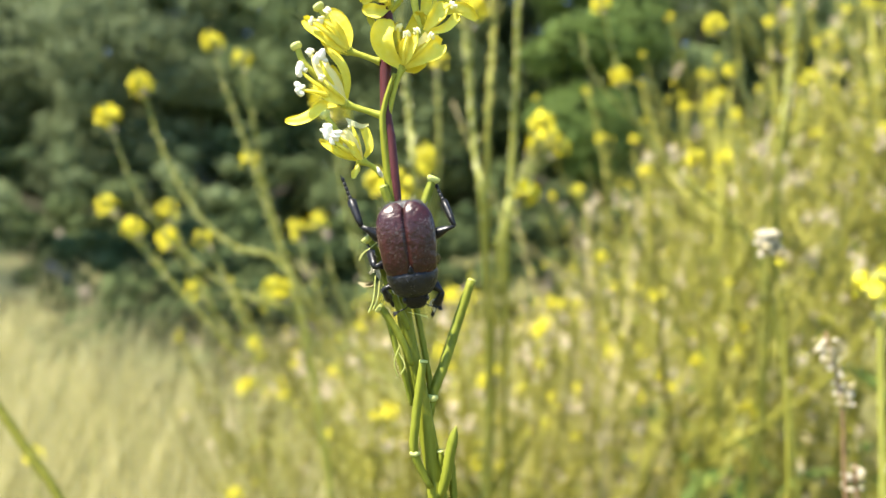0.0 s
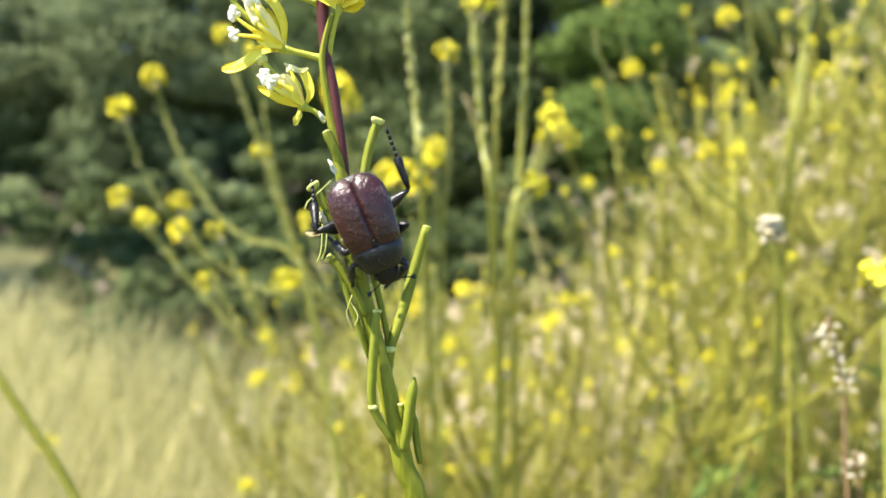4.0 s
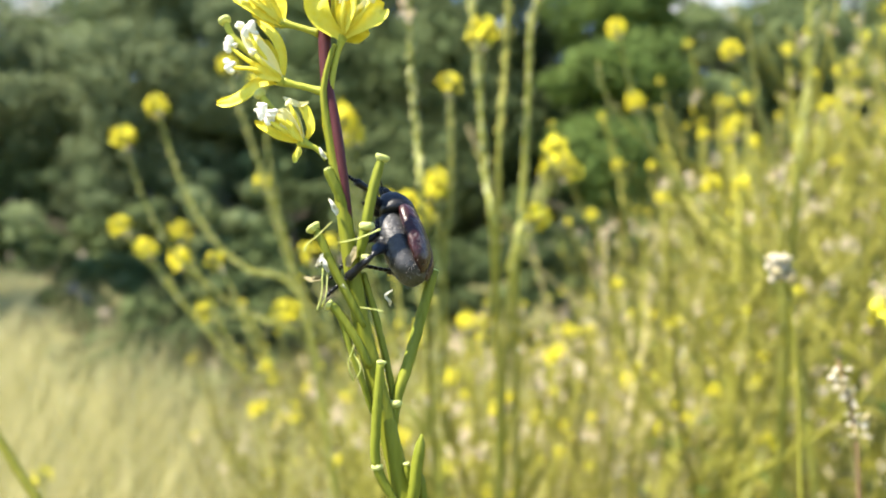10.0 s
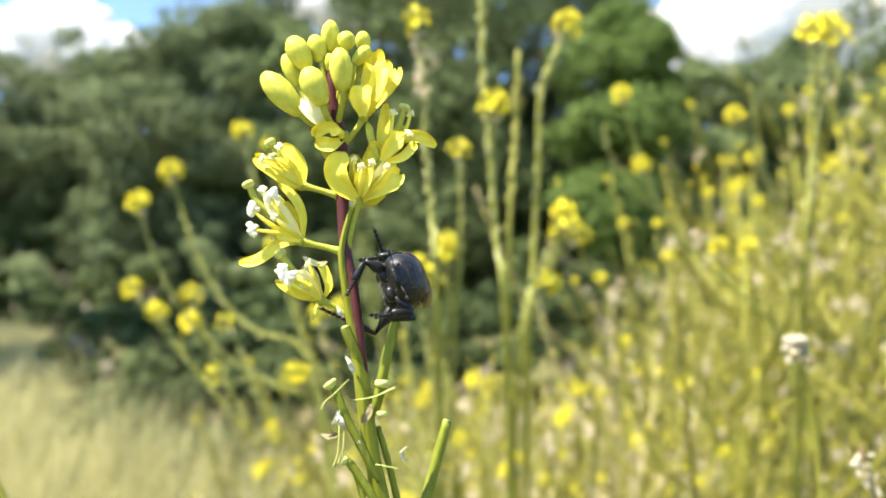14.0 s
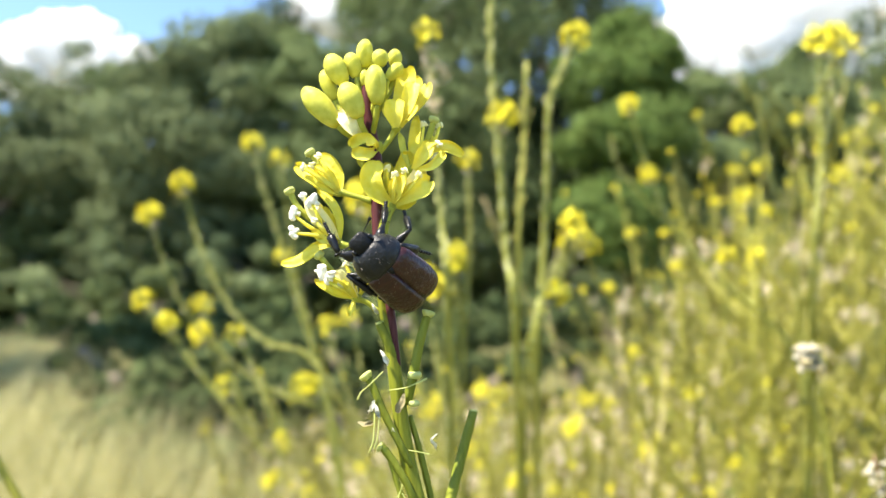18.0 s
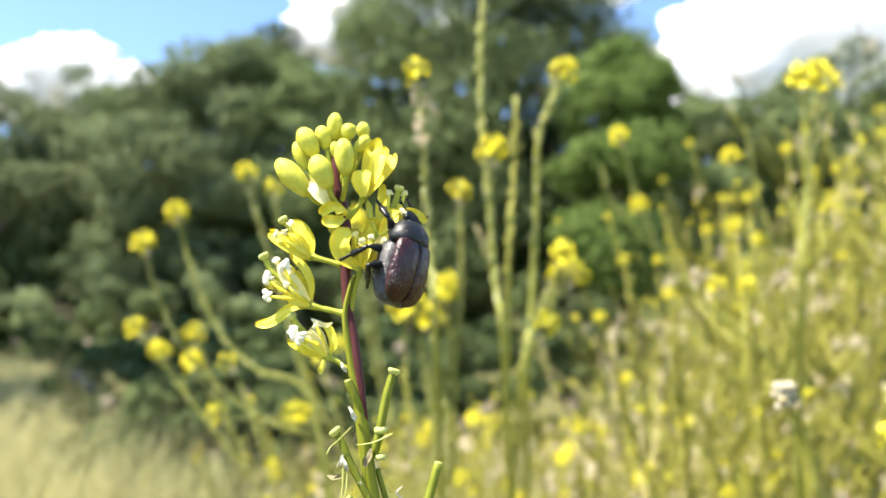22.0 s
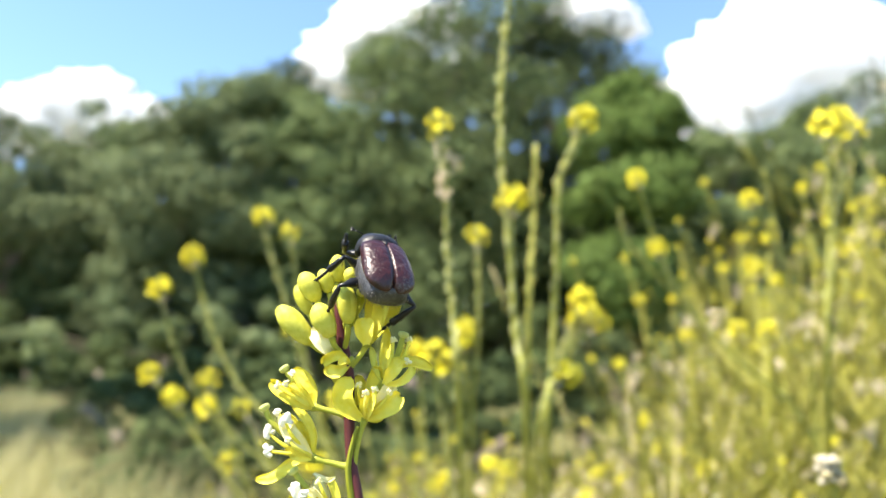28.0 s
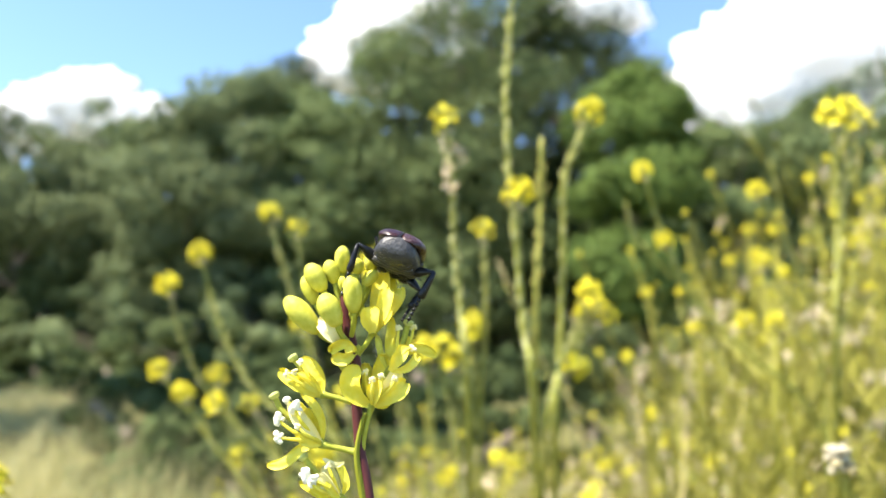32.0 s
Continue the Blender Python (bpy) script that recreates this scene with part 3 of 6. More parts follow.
tree(2.15, 6.50, 1.20, 1.1, LEAF_DARK_SHADE, 101, 4200, 0.02, "low bramble bush at the meadow edge, shade in its leaf colour", 0.09)
tree(-3.20, 6.40, 0.95, 0.9, LEAF_DARK_SHADE, 102, 4200, 0.02, "low bramble bush at the meadow edge, shade in its leaf colour", 0.09)
tree(-2.29, 5.20, 0.80, 0.8, LEAF_DARK_SHADE, 103, 4200, 0.02, "low bramble bush at the meadow edge, shade in its leaf colour", 0.09)
tree(-1.73, 4.50, 0.74, 0.7, LEAF_DARK_SHADE, 104, 4200, 0.02, "low bramble bush at the meadow edge, shade in its leaf colour", 0.09)
tree(-1.35, 4.10, 0.70, 0.6, LEAF_DARK_SHADE, 105, 4200, 0.02, "low bramble bush at the meadow edge, shade in its leaf colour", 0.09)
tree(-1.05, 3.90, 0.68, 0.6, LEAF_DARK_SHADE, 106, 4200, 0.02, "low bramble bush at the meadow edge, shade in its leaf colour", 0.09)
tree(-0.80, 3.80, 0.68, 0.6, LEAF_DARK_SHADE, 107, 4200, 0.02, "low bramble bush at the meadow edge, shade in its leaf colour", 0.09)
tree(-0.56, 3.70, 0.68, 0.6, LEAF_DARK_SHADE, 108, 4200, 0.02, "low bramble bush at the meadow edge, shade in its leaf colour", 0.09)
tree(-2.97, 9.00, 1.30, 1.2, LEAF_DARK_SHADE, 109, 4200, 0.02, "low bramble bush at the meadow edge, shade in its leaf colour", 0.09)
tree(-1.50, 7.50, 1.30, 1.2, LEAF_DARK_SHADE, 110, 4200, 0.02, "low bramble bush at the meadow edge, shade in its leaf colour", 0.09)
tree(-0.35, 7.00, 1.30, 1.2, LEAF_DARK_SHADE, 111, 4200, 0.02, "low bramble bush at the meadow edge, shade in its leaf colour", 0.09)
tree(2.12, 8.50, 1.60, 1.4, LEAF_DARK_SHADE, 112, 4200, 0.02, "low bramble bush at the meadow edge, shade in its leaf colour", 0.09)
tree(3.60, 8.00, 1.60, 1.4, LEAF_DARK_SHADE, 113, 4200, 0.02, "low bramble bush at the meadow edge, shade in its leaf colour", 0.09)
tree(-34.22, 38.00, 11.61, 4.5, LEAF_DARK_SHADE, 130, 9000, 0.01, "dark tree in the second row of the wood", 0.4)
tree(-26.19, 38.00, 11.88, 4.5, LEAF_DARK_SHADE, 131, 9000, 0.01, "dark tree in the second row of the wood", 0.4)
tree(-18.61, 38.00, 12.14, 4.5, LEAF_DARK_SHADE, 132, 9000, 0.01, "dark tree in the second row of the wood", 0.4)
tree(-12.74, 38.00, 13.37, 4.5, LEAF_DARK_SHADE, 133, 9000, 0.01, "dark tree in the second row of the wood", 0.4)
tree(-10.62, 38.00, 14.63, 4.5, LEAF_DARK_SHADE, 134, 9000, 0.01, "dark tree in the second row of the wood", 0.4)
tree(-6.89, 38.00, 14.11, 4.5, LEAF_DARK_SHADE, 135, 9000, 0.01, "dark tree in the second row of the wood", 0.4)
tree(-0.77, 38.00, 11.70, 4.5, LEAF_DARK_SHADE, 136, 9000, 0.01, "dark tree in the second row of the wood", 0.4)
tree(4.61, 38.00, 11.82, 4.5, LEAF_DARK_SHADE, 137, 9000, 0.01, "dark tree in the second row of the wood", 0.4)
tree(10.00, 38.00, 13.79, 4.5, LEAF_DARK_SHADE, 138, 9000, 0.01, "dark tree in the second row of the wood", 0.4)
tree(15.14, 38.00, 11.59, 4.5, LEAF_DARK_SHADE, 139, 9000, 0.01, "dark tree in the second row of the wood", 0.4)
tree(20.93, 38.00, 12.16, 4.5, LEAF_DARK_SHADE, 140, 9000, 0.01, "dark tree in the second row of the wood", 0.4)
tree(26.32, 38.00, 12.12, 4.5, LEAF_DARK_SHADE, 141, 9000, 0.01, "dark tree in the second row of the wood", 0.4)
# unseen trees, added beside the view to throw shade on the bramble
tree(-7.80, 5.50, 9.00, 2.1, LEAF_MID, 170)
tree(-13.50, 10.50, 11.00, 2.6, LEAF_MID, 171)


# ---- clouds ----
def cloud(x, y, z, wide, high, seed, label="bright white cumulus cloud", base=0.35):
    rng = np.random.default_rng(seed)
    geo = Geo()
    for i in range(11):
        u = -0.85 + 1.7 * i / 10 + rng.uniform(-0.1, 0.1)
        v = rng.uniform(0.0, 0.5) * (1 - abs(u) ** 1.6)
        r = high * rng.uniform(0.42, 0.62) * (1.1 - 0.55 * abs(u))
        c = Vector((u * wide, rng.uniform(-0.2, 0.2) * wide, v * high))
        k = len(geo.v)
        geo.blob(c, (r * 1.5, r * 0.4, r * 0.9), None, 36, 24)
        for j in range(k, len(geo.v)):
            d, q = geo.v[j] - c, geo.v[j] / r
            geo.v[j] = c + d * (1 + 0.30 * noise.noise(q * 1.6) + 0.22 * noise.noise(q * 3.7) + 0.14 * noise.noise(q * 8.0))
    ob = new("cloud", geo.mesh("cloud", CLOUD))
    ob.matrix_basis = pose(x, y, z)
    return tagged(ob, label, "cloud", "clouds", "stuff")


cloud(-541, 900, 301, 138, 86, 1)
cloud(-112, 900, 378, 62, 117, 2)
cloud(145, 900, 435, 48, 55, 3)
cloud(414, 900, 278, 162, 179, 4)
cloud(-890, 900, 372, 124, 55, 5)
cloud(669, 900, 374, 159, 83, 6)


# ---- mustard plants of the meadow ----
def head_mesh(seed, flowers=8, buds=6, size=0.0052):
    """A rounded flower head: stalks and buds, and the petals of its open flowers."""
    rng = random.Random(seed)
    g = Geo()
    for i in range(buds):
        a, r = i * 2.4, 0.0009 * (i % 4)
        ax = Vector((math.cos(a) * r * 150, math.sin(a) * r * 150, 1))
        g.lathe([(0.0003, 0), (0.0013, 0.0012), (0.0013, 0.0026), (0.0004, 0.004)], 6, m=along(ax, (r * math.cos(a), r * math.sin(a), 0.0015 - 0.0004 * i)))
    spots = []
    for i in range(flowers):
        a, h = i * 2.4 + rng.uniform(-0.3, 0.3), 0.0034 - 0.0125 * i / flowers * rng.uniform(0.7, 1.2)
        r = 0.0016 + 0.0052 * math.sin(min(1.0, (i + 1) / flowers) * 2.5) * rng.uniform(0.75, 1.15)
        tip = Vector((r * math.cos(a), r * math.sin(a), h))
        g.tube([(0, 0, h - 0.005), tip * 0.6 + Vector((0, 0, -0.002)), tip], [0.0004, 0.0004, 0.0009], 4)
        spots.append((tip, Vector((math.cos(a), math.sin(a), 1.1 - 1.3 * i / flowers + rng.uniform(-0.2, 0.2)))))
    g.paint(1)
    for tip, ax in spots:
        m = along(ax, tip)
        for k in range(4):
            g.petal(size * rng.uniform(0.8, 1.1), size * 0.75, rng.uniform(10, 45), 45, m @ Matrix.Rotation(radians(90 * k + rng.uniform(-12, 12)), 4, "Z"), nu=4, nv=2)
    for i in range(flowers // 2):
        a = rng.uniform(0, 6.28)
        p = Vector((math.cos(a) * 0.004, math.sin(a) * 0.004, -0.010 - 0.004 * rng.random()))
        g.paint(2)
        g.petal(0.004, 0.003, 40, 60, along((math.cos(a), math.sin(a), rng.uniform(-0.5, 0.5)), p), nu=3, nv=2)
    return g.mesh("flower_head", [W_CALYX, W_PETAL, CREAM])


HEADS = [head_mesh(s, 13 + s % 4, 6) for s in range(6)] + [head_mesh(20 + s, 7 + s, 4, 0.0046) for s in range(3)]


def add_head(parent, at, axis, seed, size=1.0):
    part("flower_head", HEADS[seed % len(HEADS)], W_CALYX, parent, m=along(axis, at, seed * 47) @ Matrix.Diagonal((size * 0.88, size * 0.88, size * 0.88, 1)))


def spent_mesh(seed, count=7):
    """Faded florets: limp cream petals and shrunken cups in a loose clump."""
    rng = random.Random(seed)
    g = Geo()
    for i in range(count):
        p = Vector((rng.gauss(0, 0.0022), rng.gauss(0, 0.0022), rng.gauss(0, 0.0045)))
        ax = Vector((rng.uniform(-1, 1), rng.uniform(-1, 1), rng.uniform(-0.6, 0.8)))
        g.tube([p * 0.3, p], [0.0003, 0.0005], 4)
        for k in range(3):
            g.petal(rng.uniform(0.0025, 0.0045), rng.uniform(0.0016, 0.0028), rng.uniform(5, 40), rng.uniform(20, 90), along(ax, p, 120 * k), nu=3, nv=2)
    return g.mesh("faded_flower", SPENT)


FADED = [spent_mesh(40 + i, 5 + i) for i in range(5)]


def pods_on(geo, pts, r, seed, length=0.011, count=22, start=0.15, spread=0.5):
    """Slim pods set close along a stalk."""
    rng = random.Random(seed)
    n = len(pts) - 1
    for i in range(count):
        s = (start + (0.92 - start) * i / count) * n
        k = min(int(s), n - 1)
        p = pts[k].lerp(pts[k + 1], s - k)
        d = (pts[k + 1] - pts[k]).normalized()
        a = i * 2.4 + rng.uniform(-0.4, 0.4)
        o = d.orthogonal().normalized()
        o = Matrix.Rotation(a, 3, d) @ o
        q = (d + o * rng.uniform(spread * 0.4, spread)).normalized()
        L = length * rng.uniform(0.6, 1.15)
        geo.tube([p + o * r * 0.6, p + o * r * 0.8 + q * L * 0.3, p + o * r * 0.6 + q * L], [0.00035, 0.0009, 0.0003], 5)


def stalk(parent, pts, r0, r1, seed, name="branch", head=True, pods=True, material=None, length=0.007, spread=0.4, n=5, head_size=0.8):
    """One stalk of a weed: its tube with pods, and its flower head."""
    line = curve(pts, n)
    if material is None:
        r0, r1, length = r0 * 0.85, r1 * 0.85, length * 0.7
    geo = Geo().tube(line, taper(len(line), r0, r1), 6)
    if pods:
        length_all = sum((q - p).length for p, q in zip(line, line[1:]))
        geo.paint(1)
        pods_on(geo, line, r1, seed, length, int(max(8, min(60, length_all / 0.0075))), 0.3 if name == "stem" else 0.12, spread)
    part(name, geo.mesh(name, [material or NEAR_STEM, W_POD if material else NEAR_POD]), W_STEM, parent)
    if head:
        add_head(parent, line[-1], line[-1] - line[-2], seed, head_size)
    return line


t = thing("mustard_plant", "branched mustard plant with thin arching stalks and round yellow heads", "wildflower", None, "mustard plants behind the stalk")
stalk(t, [(-0.034, 0.442, 0.0), (-0.034, 0.422, 0.240), (-0.053, 0.433, 0.611), (-0.073, 0.438, 0.793), (-0.092, 0.440, 0.888), (-0.124, 0.439, 0.905), (-0.145, 0.439, 0.924), (-0.164, 0.440, 0.959), (-0.179, 0.441, 1.004)], 0.0026, 0.0012, 201, "stem")
stalk(t, [(-0.092, 0.439, 0.867), (-0.126, 0.434, 0.881), (-0.160, 0.428, 0.912), (-0.178, 0.424, 0.944), (-0.189, 0.419, 0.982)], 0.0014, 0.0008, 202, "branch")
stalk(t, [(-0.120, 0.447, 0.832), (-0.144, 0.447, 0.860), (-0.171, 0.447, 0.891), (-0.191, 0.447, 0.915), (-0.205, 0.448, 0.932)], 0.0014, 0.0008, 203, "branch")
stalk(t, [(-0.122, 0.458, 0.848), (-0.136, 0.458, 0.887), (-0.149, 0.459, 0.911)], 0.0011, 0.0008, 204, "branch")
stalk(t, [(-0.137, 0.448, 0.860), (-0.152, 0.448, 0.894), (-0.168, 0.449, 0.929)], 0.0011, 0.0008, 205, "branch")
stalk(t, [(-0.112, 0.458, 0.830), (-0.133, 0.457, 0.851), (-0.155, 0.458, 0.880)], 0.0010, 0.0008, 206, "branch")
stalk(t, [(-0.147, 0.449, 0.922), (-0.151, 0.449, 0.936), (-0.151, 0.450, 0.943)], 0.0008, 0.0007, 207, "branch", False)
stalk(t, [(-0.168, 0.447, 0.891), (-0.182, 0.448, 0.908), (-0.189, 0.448, 0.918)], 0.0008, 0.0007, 208, "branch")
stalk(t, [(-0.077, 0.460, 0.858), (-0.119, 0.459, 0.874), (-0.147, 0.458, 0.874)], 0.0010, 0.0007, 209, "branch", False)
stalk(t, [(-0.154, 0.458, 0.880), (-0.166, 0.458, 0.901), (-0.172, 0.458, 0.912)], 0.0008, 0.0007, 210, "branch")
stalk(t, [(-0.075, 0.449, 0.839), (-0.089, 0.449, 0.866), (-0.100, 0.449, 0.879)], 0.0010, 0.0007, 211, "branch")
t = thing("mustard_plant", "mustard plant with two slim upright flower stalks", "wildflower", None, "mustard plants behind the stalk")
stalk(t, [(-0.052, 0.553, 0.0), (-0.052, 0.533, 0.283), (-0.073, 0.497, 0.686), (-0.101, 0.478, 0.891), (-0.123, 0.471, 0.965), (-0.137, 0.467, 1.009), (-0.143, 0.464, 1.034)], 0.0024, 0.0010, 212, "stem")
stalk(t, [(-0.107, 0.477, 0.906), (-0.117, 0.471, 0.968), (-0.125, 0.466, 1.023)], 0.0013, 0.0008, 213, "branch")
t = thing("mustard_plant", "tall mustard stalk with a round yellow head above wilted blooms", "wildflower", None, "mustard plants behind the stalk")
stalk(t, [(-0.004, 0.609, 0.000), (-0.004, 0.569, 0.437), (-0.009, 0.429, 0.728), (-0.009, 0.269, 0.913), (-0.011, 0.262, 0.953), (-0.013, 0.259, 0.975), (-0.014, 0.254, 1.005), (-0.017, 0.251, 1.022)], 0.0018, 0.0009, 214, "stem", True, True, None, 0.006, 0.35, 5, 0.62)
for i, (x, z) in enumerate(((-0.0165, 1.010), (-0.0120, 1.008), (-0.0143, 1.003), (-0.0138, 0.996))):
    part("faded_flower", FADED[i], SPENT, t, "withered cream flower", m=along((0.3 * (-1) ** i, 0, 1), (x, 0.2535, z), 70 * i) @ Matrix.Diagonal((0.55, 0.55, 0.55, 1)))
t = thing("mustard_plant", "mustard stalk with one compact yellow flower head", "wildflower", None, "mustard plants behind the stalk")
stalk(t, [(-0.005, 0.582, 0.0), (-0.005, 0.562, 0.272), (-0.007, 0.490, 0.714), (-0.006, 0.460, 0.898), (-0.002, 0.451, 0.953), (-0.002, 0.444, 0.997), (-0.003, 0.441, 1.017)], 0.0021, 0.0011, 215, "stem")
stalk(t, [(-0.007, 0.460, 0.898), (-0.009, 0.454, 0.936), (-0.011, 0.450, 0.961)], 0.0011, 0.0008, 216, "branch")
t = thing("mustard_plant", "very tall mustard stalk set with close pods", "wildflower", None, "mustard plants behind the stalk")
stalk(t, [(0.036, 0.677, 0.000), (0.036, 0.637, 0.449), (0.031, 0.497, 0.748), (0.019, 0.337, 0.913), (0.015, 0.331, 0.948), (0.012, 0.325, 0.985), (0.009, 0.320, 1.018), (0.008, 0.314, 1.053), (0.010, 0.309, 1.083), (0.013, 0.304, 1.113)], 0.0022, 0.0010, 217, "stem", True, True, None, 0.009, 0.3)
stalk(t, [(0.014, 0.330, 0.958), (0.013, 0.325, 0.988), (0.013, 0.321, 1.012)], 0.0011, 0.0008, 218, "branch")
t = thing("mustard_plant", "slim dry stalk with pale shrunken pods", "wildflower", None, "mustard plants behind the stalk")
stalk(t, [(0.035, 0.704, 0.000), (0.035, 0.664, 0.443), (0.030, 0.524, 0.738), (0.022, 0.364, 0.938), (0.025, 0.353, 1.004), (0.026, 0.347, 1.043)], 0.0014, 0.0010, 219, "stem", False, True, W_CALYX, 0.007, 0.4)
t = thing("mustard_plant", "pale green mustard stalk packed with pods and few flowers", "wildflower", None, "mustard plants behind the stalk")
stalk(t, [(0.049, 0.711, 0.000), (0.049, 0.671, 0.442), (0.044, 0.531, 0.736), (0.031, 0.371, 0.895), (0.034, 0.364, 0.938), (0.036, 0.356, 0.990), (0.037, 0.351, 1.023), (0.044, 0.348, 1.041), (0.050, 0.346, 1.057)], 0.0025, 0.0014, 220, "stem", True, True, None, 0.008, 0.28)
stalk(t, [(0.026, 0.369, 0.906), (0.033, 0.367, 0.922), (0.042, 0.365, 0.934)], 0.0011, 0.0008, 221, "branch")
t = thing("mustard_plant", "mustard plant with clustered yellow heads", "wildflower", None, "mustard plants behind the stalk")
stalk(t, [(0.043, 0.783, 0.000), (0.043, 0.743, 0.424), (0.038, 0.603, 0.707), (0.032, 0.443, 0.887), (0.043, 0.437, 0.933), (0.055, 0.432, 0.965)], 0.0021, 0.0012, 222, "stem")
stalk(t, [(0.040, 0.438, 0.926), (0.055, 0.434, 0.952), (0.064, 0.432, 0.969)], 0.0011, 0.0008, 223, "branch")
stalk(t, [(0.048, 0.436, 0.939), (0.062, 0.434, 0.956), (0.069, 0.433, 0.963)], 0.0010, 0.0008, 224, "branch")
stalk(t, [(0.036, 0.451, 0.906), (0.050, 0.446, 0.939), (0.060, 0.440, 0.979)], 0.0010, 0.0008, 225, "branch")
t = thing("mustard_plant", "leaning mustard plant with a thick pale stalk", "wildflower", None, "mustard plants behind the stalk")
stalk(t, [(0.350, 0.685, 0.0), (0.350, 0.665, 0.305), (0.293, 0.602, 0.672), (0.247, 0.567, 0.876), (0.185, 0.553, 0.945), (0.149, 0.545, 0.982), (0.130, 0.538, 1.022), (0.113, 0.528, 1.075)], 0.0032, 0.0013, 226, "stem")
stalk(t, [(0.149, 0.545, 0.982), (0.137, 0.541, 1.006), (0.128, 0.537, 1.025)], 0.0013, 0.0008, 227, "branch")
stalk(t, [(0.161, 0.548, 0.970), (0.111, 0.537, 1.022), (0.101, 0.532, 1.051)], 0.0012, 0.0008, 228, "branch", False)
t = thing("mustard_plant", "tall mustard plant with several yellow heads", "wildflower", None, "mustard plants behind the stalk")
stalk(t, [(0.262, 0.675, 0.0), (0.262, 0.655, 0.276), (0.251, 0.589, 0.677), (0.239, 0.550, 0.917), (0.225, 0.537, 0.989), (0.210, 0.531, 1.025), (0.192, 0.525, 1.058)], 0.0027, 0.0012, 229, "stem")
stalk(t, [(0.219, 0.535, 1.005), (0.210, 0.528, 1.045), (0.203, 0.522, 1.077)], 0.0013, 0.0008, 230, "branch", False)
stalk(t, [(0.235, 0.546, 0.941), (0.220, 0.543, 0.957), (0.210, 0.537, 0.989), (0.198, 0.533, 1.009)], 0.0012, 0.0008, 231, "branch")
stalk(t, [(0.243, 0.560, 0.917), (0.264, 0.552, 0.974), (0.268, 0.544, 1.023)], 0.0012, 0.0008, 232, "branch")
t = thing("mustard_plant", "tall mustard plant with large bright heads at the top", "wildflower", None, "mustard plants behind the stalk")
stalk(t, [(0.232, 0.713, 0.000), (0.232, 0.673, 0.444), (0.227, 0.533, 0.739), (0.168, 0.373, 0.923), (0.170, 0.361, 0.996), (0.175, 0.357, 1.026), (0.181, 0.353, 1.053)], 0.0024, 0.0013, 233, "stem")
stalk(t, [(0.170, 0.361, 0.999), (0.168, 0.355, 1.032), (0.167, 0.352, 1.056)], 0.0013, 0.0008, 234, "branch")
stalk(t, [(0.176, 0.366, 1.035), (0.180, 0.363, 1.051), (0.179, 0.361, 1.061)], 0.0011, 0.0008, 235, "branch")
t = thing("mustard_plant", "mustard plant with heads low over the grass", "wildflower", None, "mustard plants behind the stalk")
stalk(t, [(0.243, 0.689, 0.0), (0.243, 0.669, 0.133), (0.239, 0.681, 0.549), (0.236, 0.688, 0.789)], 0.0024, 0.0010, 236, "stem")
stalk(t, [(0.237, 0.664, 0.661), (0.192, 0.665, 0.742), (0.182, 0.665, 0.760)], 0.0012, 0.0008, 237, "branch")
stalk(t, [(0.207, 0.602, 0.638), (0.239, 0.606, 0.730), (0.253, 0.608, 0.762)], 0.0012, 0.0008, 238, "branch")
t = thing("mustard_plant", "mustard plant with a few loose yellow heads", "wildflower", None, "mustard plants behind the stalk")
stalk(t, [(0.026, 0.601, 0.0), (0.026, 0.581, 0.133), (0.030, 0.594, 0.547), (0.032, 0.599, 0.703), (0.034, 0.601, 0.790)], 0.0024, 0.0010, 239, "stem")
stalk(t, [(0.030, 0.598, 0.685), (0.023, 0.601, 0.804), (0.022, 0.603, 0.859)], 0.0012, 0.0008, 240, "branch")
stalk(t, [(0.030, 0.598, 0.685), (0.002, 0.598, 0.722), (-0.004, 0.599, 0.742)], 0.0012, 0.0008, 241, "branch")
stalk(t, [(0.030, 0.597, 0.662), (0.030, 0.599, 0.703), (0.028, 0.599, 0.724)], 0.0012, 0.0008, 242, "branch")
t = thing("mustard_plant", "mustard plant with small yellow heads in the grass", "wildflower", None, "mustard plants behind the stalk")
stalk(t, [(-0.184, 0.695, 0.0), (-0.184, 0.675, 0.165), (-0.186, 0.685, 0.486), (-0.199, 0.690, 0.666)], 0.0022, 0.0010, 243, "stem")
stalk(t, [(-0.174, 0.736, 0.513), (-0.165, 0.742, 0.685), (-0.163, 0.744, 0.749)], 0.0010, 0.0008, 244, "branch")
stalk(t, [(-0.162, 0.737, 0.513), (-0.191, 0.741, 0.686), (-0.204, 0.743, 0.756)], 0.0010, 0.0008, 245, "branch")
stalk(t, [(-0.151, 0.739, 0.571), (-0.185, 0.742, 0.732), (-0.192, 0.744, 0.800)], 0.0010, 0.0008, 246, "branch")
stalk(t, [(-0.128, 0.740, 0.570), (-0.119, 0.743, 0.662), (-0.120, 0.744, 0.705)], 0.0010, 0.0008, 247, "branch")
t = thing("mustard_plant", "close dark green mustard stalk leaning over the grass", "wildflower", None, "mustard plants behind the stalk")
stalk(t, [(0.012, 0.172, 0.0), (0.012, 0.152, 0.522), (-0.047, 0.158, 0.779), (-0.080, 0.159, 0.851), (-0.091, 0.159, 0.870), (-0.103, 0.159, 0.889), (-0.116, 0.159, 0.909)], 0.0011, 0.0009, 248, "stem", True, False, W_STEM)
t = thing("mustard_plant", "low yellow bloom in the grass", "wildflower", None, "mustard plants behind the stalk")
stalk(t, [(-0.238, 0.500, 0.0), (-0.238, 0.480, 0.379), (-0.264, 0.487, 0.647), (-0.276, 0.490, 0.766)], 0.0013, 0.0008, 249, "stem")
